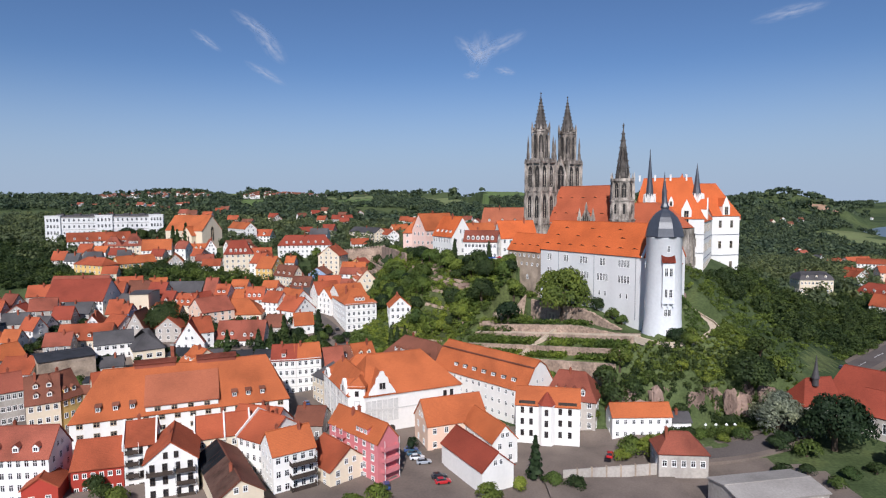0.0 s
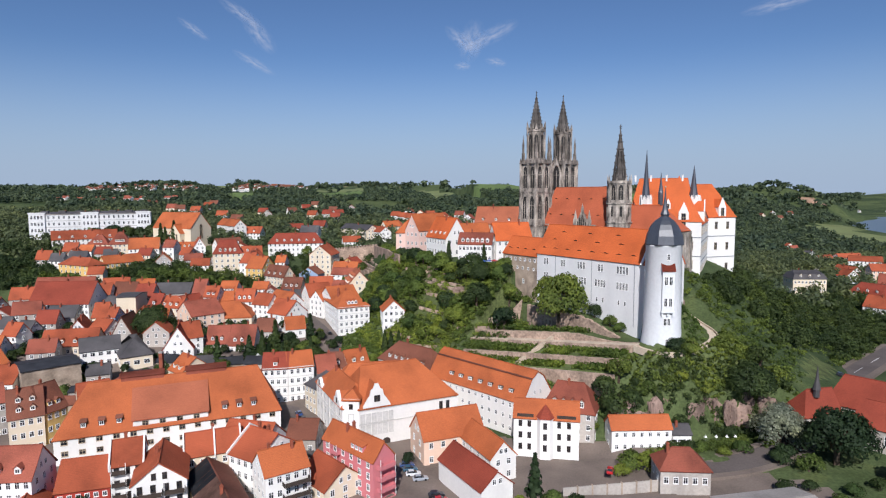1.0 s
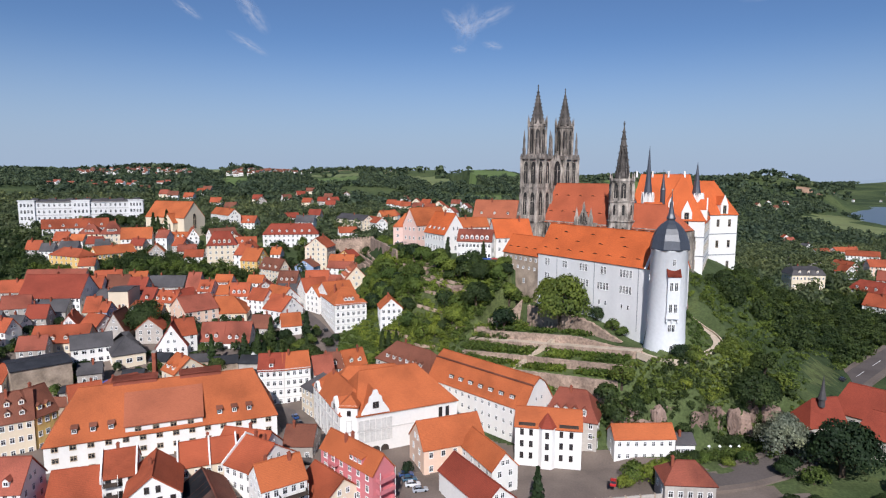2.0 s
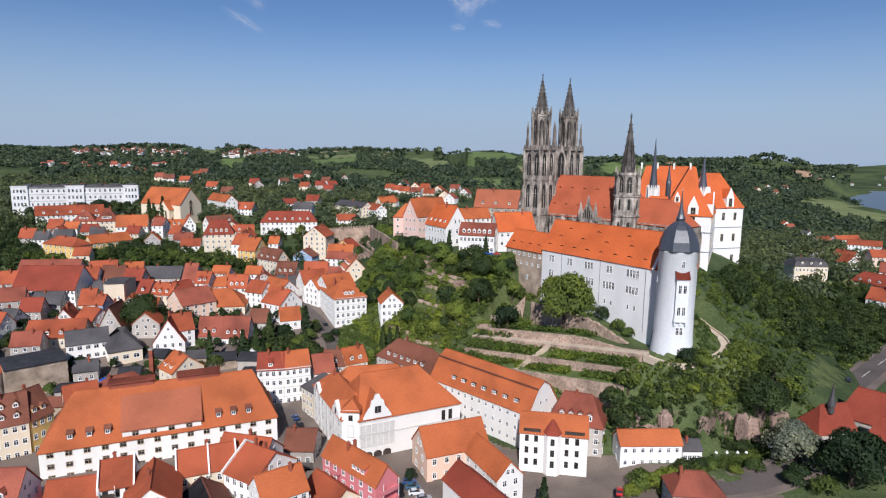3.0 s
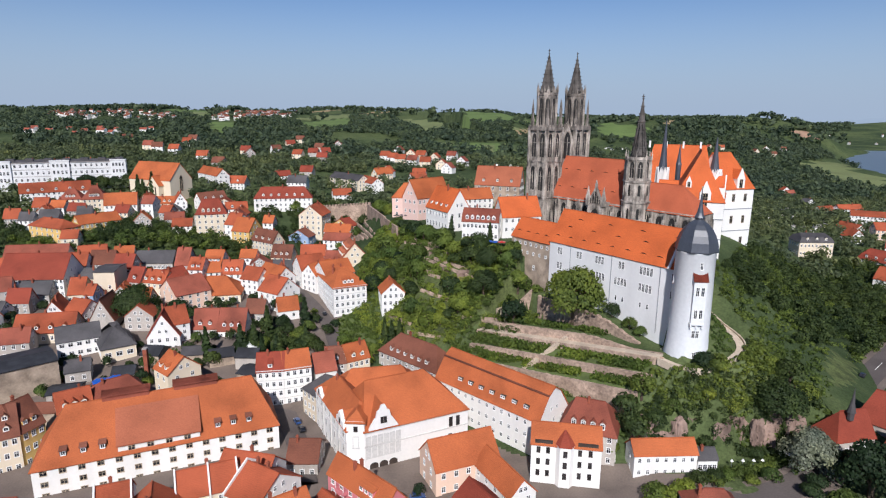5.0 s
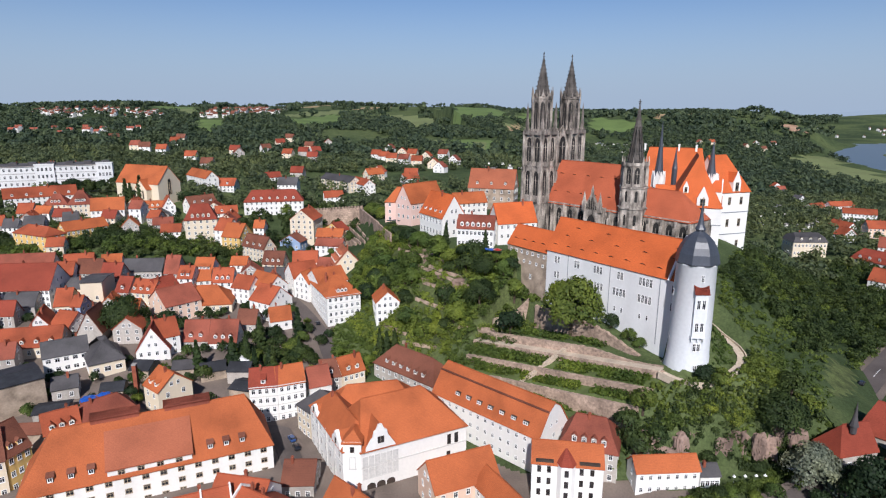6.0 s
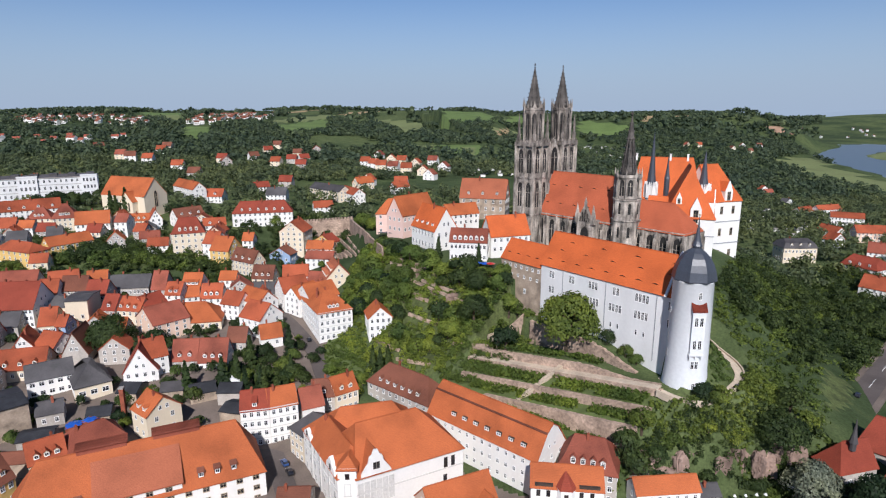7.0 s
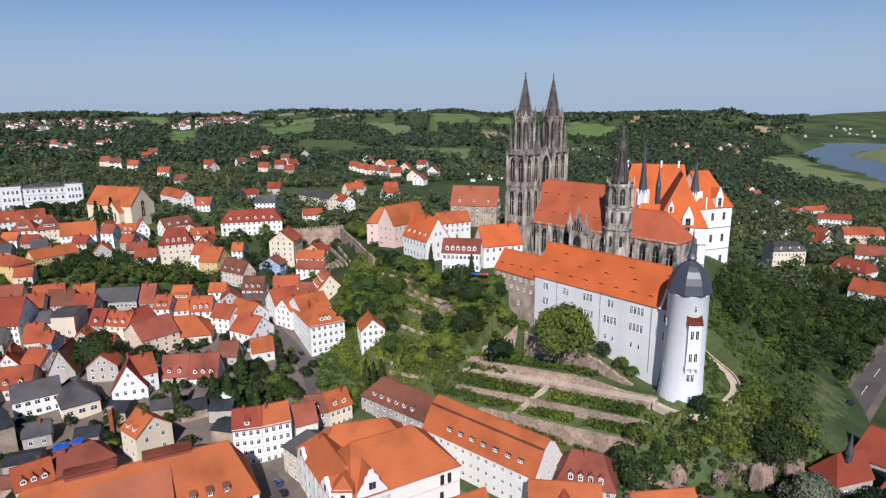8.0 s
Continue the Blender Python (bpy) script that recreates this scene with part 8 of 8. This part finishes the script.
for n, c in dict(car_red=(0.45, 0.02, 0.02), car_white=(0.7, 0.7, 0.7), car_silver=(0.35, 0.37, 0.4), car_blue=(0.03, 0.07, 0.2), car_black=(0.015, 0.015, 0.018), car_teal=(0.05, 0.12, 0.18)).items():
    car_paint(n, c)
M["tyre"] = weathered("tyre", (0.02, 0.02, 0.02), 0.8, 1.2, 2.0, 8.0, 0.9)


def loft(bm, sections, slot=0):
    """A skin through cross-sections (x, half width, z0, z1)."""
    rings = [[(x, -w, z0), (x, -w * 1.0, z0 + (z1 - z0) * 0.6), (x, -w * 0.88, z1), (x, w * 0.88, z1), (x, w, z0 + (z1 - z0) * 0.6), (x, w, z0)] for x, w, z0, z1 in sections]
    ring_mesh(bm, rings, True, True, slot)
    bmesh.ops.recalc_face_normals(bm, faces=bm.faces[:])


def car(x, y, z, turn, paint, word):
    t = thing("car", pose(x, y, z, 0, 0, turn), f"{word} parked car on the paving", "car", "parked cars")
    bm = bmesh.new()
    loft(bm, [(-2.1, 0.72, 0.35, 0.75), (-1.9, 0.84, 0.25, 0.95), (-0.9, 0.87, 0.22, 0.98), (0.7, 0.87, 0.22, 0.96), (1.7, 0.84, 0.25, 0.82), (2.1, 0.7, 0.35, 0.62)])
    body = part("body", bm, paint, t)
    bm = bmesh.new()
    loft(bm, [(-1.75, 0.72, 0.93, 0.96), (-1.35, 0.72, 0.93, 1.42), (0.15, 0.72, 0.93, 1.45), (0.95, 0.72, 0.93, 0.97)])
    part("cabin", bm, "glass", t, "dark glazed cabin")
    bm = bmesh.new()
    box(bm, -1.3, 0.1, -0.62, 0.62, 1.41, 1.49)
    part("roof_panel", bm, paint, t)
    for wx in (-1.3, 1.3):
        for wy in (-0.8, 0.8):
            bm = bmesh.new()
            rings = [[(wx + 0.31 * math.cos(a * math.pi / 6), wy + o, 0.31 + 0.31 * math.sin(a * math.pi / 6)) for a in range(12)] for o in (-0.1, 0.1)]
            ring_mesh(bm, rings, True, True)
            part("wheel", bm, "tyre", t)
    for wy in (-0.55, 0.55):
        bm = bmesh.new()
        box(bm, 2.0, 2.12, wy - 0.16, wy + 0.16, 0.5, 0.62)
        part("headlight", bm, "trim_white", t)
    return t


for x, y, z, a, p, w in ((-8.5, 167.0, 1.3, 10, "car_teal", "dark teal"), (-7.5, 164.2, 1.3, 8, "car_white", "white"), (-5.5, 161.4, 1.3, 12, "car_silver", "silver grey"), (-9.5, 169.6, 1.3, 10, "car_blue", "dark blue"), (-1.2, 152.5, 1.3, 14, "car_black", "black"), (-0.2, 149.6, 1.3, 14, "car_red", "bright red"), (-14.5, 147.5, 1.3, 100, "car_blue", "dark blue"), (-49.2, 210.5, 1.4, 118, "car_blue", "dark blue"), (-46.8, 205.4, 1.4, 116, "car_black", "black"), (152.2, 224.8, 7.1, 42, "car_black", "black"), (14, 178.5, 1.3, -40, "car_black", "black"), (46, 161, 3.1, 70, "car_red", "dark red"), (98, 180, 6.2, 40, "car_white", "white"), (-52, 290, 10.6, 110, "car_black", "black")):
    car(x, y, max(z, gz(x, y) + 0.15), a, p, w)


def balcony(parent, x, y, z, w, d, turn, slab="concrete", rail="trim_white"):
    t = pose(x, y, z, 0, 0, turn)
    bm = bmesh.new()
    box(bm, -w / 2, w / 2, -d, 0, -0.15, 0)
    b = part("balcony", bm, slab, parent, "", t)
    for x0, x1, y0, y1 in ((-w / 2, w / 2, -d, -d + 0.06), (-w / 2, -w / 2 + 0.06, -d, 0), (w / 2 - 0.06, w / 2, -d, 0)):
        bm = bmesh.new()
        box(bm, x0, x1, y0, y1, 0.0, 1.0)
        part("parapet", bm, rail, b)
    for s in (-1, 1):
        bm = bmesh.new()
        box(bm, s * (w / 2 - 0.08) - 0.06, s * (w / 2 - 0.08) + 0.06, -d, -d + 0.12, 0.0, 2.8)
        part("post", bm, "trim_white", b)


for ob in list(scene.objects):
    if ob.parent is None and ob.name.startswith("pink_house"):
        L = next(h for h in HOUSES if (h[0].inverted().translation - ob.matrix_world.translation).length < 0.1)[2]
        for k in range(4):
            balcony(ob, L + 0.02, 3.6, 0.8 + 2.95 * k, 5.0, 1.6, 90, "pink", "pink")
        for k in (1, 2, 3):
            balcony(ob, L * 0.3, -0.02, 0.8 + 2.95 * k, 3.2, 1.4, 0, "pink", "pink")
    if ob.parent is None and ob.name.startswith("balcony_house"):
        L = next(h for h in HOUSES if (h[0].inverted().translation - ob.matrix_world.translation).length < 0.1)[2]
        for k in range(4):
            balcony(ob, L * 0.67, -0.02, 1.0 + 3.2 * k, L * 0.6, 1.8, 0, "wood_dark", "wood_dark")

# balconies of the white terrace, and the workshop's tarred and rusted roof sheets
for k in range(1, 4):
    balcony(terrace_a, 2.0, -0.02, 1.6 + 3.1 * k, 3.4, 1.3, 0, "wood_dark", "wood_dark")
    balcony(terrace_b, 9.4, -0.02, 0.6 + 3.2 * k, 4.6, 1.4, 0, "wood_dark", "wood_dark")
balcony(terrace_b, 3.6, -0.02, 10.3, 6.2, 2.0, 0, "wood_dark", "wood_dark")
WL2 = math.hypot(9.0, 5.4)
for k, (y0, y1, mat) in enumerate(((0.2, 15.5, "rust"), (15.5, 27.8, "tar"))):
    n = 5
    for i in range(n):
        a, b = y0 + (y1 - y0) * i / n, y0 + (y1 - y0) * (i + 1) / n - 0.08
        bm = bmesh.new()
        e = 0.02 * (i % 3)
        v = [bm.verts.new(p) for p in ((-0.5, a, 8.1 + e), (WL2 / 2, a, 12.06 + e), (WL2 / 2, b, 12.06 + e), (-0.5, b, 8.1 + e))]
        bm.faces.new(v)
        bmesh.ops.solidify(bm, geom=bm.faces[:], thickness=-0.08)
        part("roof_sheet", bm, mat, workshop)

# parasols and awnings
def parasol(x, y, z, material, word, r=1.7):
    t = thing("parasol", pose(x, y, z), f"{word} open parasol on a terrace", "parasol", "parasols")
    bm = bmesh.new()
    ring_mesh(bm, [disc(0, 0, 0, 0.04, 8), disc(0, 0, 2.5, 0.04, 8)])
    part("pole", bm, "metal_grey", t)
    bm = bmesh.new()
    ring_mesh(bm, [disc(0, 0, 2.1, r, 8), disc(0, 0, 2.15, r, 8), disc(0, 0, 2.7, 0.08, 8)], True, True)
    part("canopy", bm, material, t)


car_paint("cloth_blue", (0.02, 0.10, 0.45))
for i, (dx, dy) in enumerate(((0, 0), (2.6, -2.2), (4.8, -3.8))):
    parasol(21.5 + dx, 281.5 + dy, gz(21.5 + dx, 281.5 + dy), "cloth_blue" if i < 2 else "car_red", "blue" if i < 2 else "red", 1.9)
for dx in (0, 3, 6):
    parasol(-21 + dx, 352 - dx, gz(-21 + dx, 352 - dx), "slate", "dark grey", 2.0)
for dx in (0, 3.2, 6.4, 9.0):
    parasol(80 + dx, 178.4, gz(80 + dx, 178.4), "trim_white", "white closed", 0.5)
for x, y, turn, w in ((-121.6, 229.4, 20, 2.4), (-117.4, 231.6, -15, 2.0)):
    bm = bmesh.new()
    bmesh.ops.create_grid(bm, x_segments=8, y_segments=8, size=w)
    for v in bm.verts:
        v.co.z = 1.6 - 0.35 * (v.co.length / w) ** 2 + 0.18 * math.sin(v.co.x * 2.3 + turn) * math.cos(v.co.y * 2.0)
    bmesh.ops.solidify(bm, geom=bm.faces[:], thickness=0.06)
    tagged(part("tarpaulin", bm, "cloth_blue", None, "", pose(x, y, gz(x, y) + 3.6, 0, 0, turn)), "crumpled blue tarpaulin spread over a shed roof", "tarpaulin", "tarpaulins")
    bm = bmesh.new()
    box(bm, -w * 0.95, w * 0.95, -w * 0.95, w * 0.95, -1.0, 4.75)
    tagged(part("courtyard_shed", bm, "brick_red", None, "", pose(x, y, gz(x, y), 0, 0, turn)), "low brick shed in the courtyard", "shed")
# white tent roof in a garden
t = thing("garden_tent", pose(-77, 258, gz(-77, 258), 0, 0, 10), "white party tent in a walled garden", "tent")
bm = bmesh.new()
ring_mesh(bm, [[(-3, -3.5, 2.3), (3, -3.5, 2.3), (3, 3.5, 2.3), (-3, 3.5, 2.3)], [(-0.2, -3.2, 3.9), (0.2, -3.2, 3.9), (0.2, 3.2, 3.9), (-0.2, 3.2, 3.9)]], True, True)
part("canopy", bm, "trim_white", t)
for x in (-2.9, 2.9):
    for y in (-3.4, 0, 3.4):
        bm = bmesh.new()
        ring_mesh(bm, [disc(x, y, 0, 0.06, 6), disc(x, y, 2.35, 0.06, 6)])
        part("post", bm, "trim_white", t)
# yard wall of the car park
t = thing("yard_wall", pose(31, 150.5, 1.4, 0, 0, 8), "weathered low yard wall of brick and plaster", "wall", "", "structure")
for k in range(7):
    bm = bmesh.new()
    box(bm, 4.0 * k, 4.0 * k + 3.6, 0, 0.4, -1, 2.6)
    part("wall_panel", bm, "grey_wall", t)
    bm = bmesh.new()
    box(bm, 4.0 * k + 3.6, 4.0 * k + 4.0, -0.1, 0.5, -1, 2.9)
    part("pier", bm, "rubble", t)
# brick chimney stack behind the long building
t = thing("chimney_stack", pose(-108, 236, gz(-108, 236)), "tall red brick chimney stack in a courtyard", "chimney")
bm = bmesh.new()
box(bm, -0.7, 0.7, -0.7, 0.7, 0, 13)
part("shaft", bm, "brick_red", t)
bm = bmesh.new()
box(bm, -0.85, 0.85, -0.85, 0.85, 13, 13.5)
part("cap", bm, "concrete", t)

# wisps of high cloud, far off
m = bpy.data.materials.new("cloud")
m.use_nodes = True
nt = m.node_tree
nt.nodes.remove(nt.nodes["Principled BSDF"])
em, tp, mx = nt.nodes.new("ShaderNodeEmission"), nt.nodes.new("ShaderNodeBsdfTransparent"), nt.nodes.new("ShaderNodeMixShader")
em.inputs["Color"].default_value, em.inputs["Strength"].default_value = (0.82, 0.86, 0.98, 1), 0.6
uv = nt.nodes.new("ShaderNodeTexCoord")
ns = nt.nodes.new("ShaderNodeTexNoise")
ns.inputs["Scale"].default_value, ns.inputs["Detail"].default_value = 2.4, 6
nt.links.new(uv.outputs["Object"], ns.inputs["Vector"])
ln = nt.nodes.new("ShaderNodeVectorMath")
ln.operation = "LENGTH"
nt.links.new(uv.outputs["Object"], ln.inputs[0])
ed = nt.nodes.new("ShaderNodeMapRange")
ed.inputs["From Min"].default_value, ed.inputs["From Max"].default_value = 1.0, 0.0
nt.links.new(ln.outputs["Value"], ed.inputs["Value"])
cl = nt.nodes.new("ShaderNodeMapRange")
cl.inputs["From Min"].default_value, cl.inputs["From Max"].default_value = 0.34, 0.86
nt.links.new(ns.outputs["Fac"], cl.inputs["Value"])
mu = nt.nodes.new("ShaderNodeMath")
mu.operation = "MULTIPLY"
nt.links.new(ed.outputs["Result"], mu.inputs[0])
nt.links.new(cl.outputs["Result"], mu.inputs[1])
nt.links.new(mu.outputs["Value"], mx.inputs["Fac"])
nt.links.new(tp.outputs["BSDF"], mx.inputs[1])
nt.links.new(em.outputs["Emission"], mx.inputs[2])
nt.links.new(mx.outputs["Shader"], nt.nodes["Material Output"].inputs["Surface"])
M["cloud"] = m


def cloud(x, z, w, h, turn):
    bm = bmesh.new()
    bmesh.ops.create_grid(bm, x_segments=6, y_segments=6, size=1.0)
    for v in bm.verts:
        v.co.z = 0.05 * math.sin(v.co.x * 3 + v.co.y)
    ob = part("cloud", bm, "cloud")
    ob.matrix_world = Matrix.LocRotScale((x, 4550, z), Euler((math.pi / 2, radians(turn), 0)), (w, h, 60))
    ob.visible_shadow = False
    tagged(ob, "thin white wisp of high cloud in the blue sky", "cloud", "clouds", "structure")


cloud(-1400, 1390, 200, 52, 34)
cloud(-1270, 1240, 190, 75, 50)
cloud(-1744, 1277, 150, 36, 35)
cloud(440, 1230, 230, 66, -28)
cloud(290, 1190, 100, 170, 14)
cloud(205, 1200, 150, 60, 40)
cloud(221, 1010, 70, 36, 0)
cloud(470, 1040, 90, 36, 10)
cloud(2578, 1456, 320, 60, -14)
cloud(-1312, 1036, 190, 40, 30)

# slate spirelet on the church by the road
bm = bmesh.new()
ring_mesh(bm, [disc(0, 0, z, r, 8) for z, r in ((0, 0.9), (2.2, 0.9), (2.3, 1.25), (3.2, 1.0), (5.0, 0.6), (9.6, 0.05))], True, True)
inv = church.matrix_world.inverted()
part("roof_turret", bm, "slate", church, "slim dark slate spirelet", inv @ pose(114.2, 180.3, 16.6))
# horizon haze painted as a glowing ring fading upwards, far behind everything
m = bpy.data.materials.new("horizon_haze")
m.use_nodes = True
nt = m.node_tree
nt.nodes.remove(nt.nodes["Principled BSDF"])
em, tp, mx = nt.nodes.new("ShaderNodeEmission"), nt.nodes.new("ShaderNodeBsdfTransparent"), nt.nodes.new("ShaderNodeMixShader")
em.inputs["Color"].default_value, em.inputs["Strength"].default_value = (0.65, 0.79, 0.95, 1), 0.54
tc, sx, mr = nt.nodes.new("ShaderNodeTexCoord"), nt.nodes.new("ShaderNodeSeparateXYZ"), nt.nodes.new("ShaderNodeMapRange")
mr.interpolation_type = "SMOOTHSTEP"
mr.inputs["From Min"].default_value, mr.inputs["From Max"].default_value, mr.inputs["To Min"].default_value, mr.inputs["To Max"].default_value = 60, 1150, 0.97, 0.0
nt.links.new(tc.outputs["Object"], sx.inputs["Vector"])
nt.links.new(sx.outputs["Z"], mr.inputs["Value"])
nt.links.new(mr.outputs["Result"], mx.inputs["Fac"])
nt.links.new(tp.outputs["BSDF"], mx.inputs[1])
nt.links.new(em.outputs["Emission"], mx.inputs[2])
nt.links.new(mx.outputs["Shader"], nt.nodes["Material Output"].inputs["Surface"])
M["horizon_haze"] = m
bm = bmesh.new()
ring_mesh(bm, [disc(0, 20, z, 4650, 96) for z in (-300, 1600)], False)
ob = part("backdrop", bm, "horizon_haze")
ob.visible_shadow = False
tagged(ob, "glowing backdrop painted as pale grey-blue haze along the horizon", "sky", "", "structure")
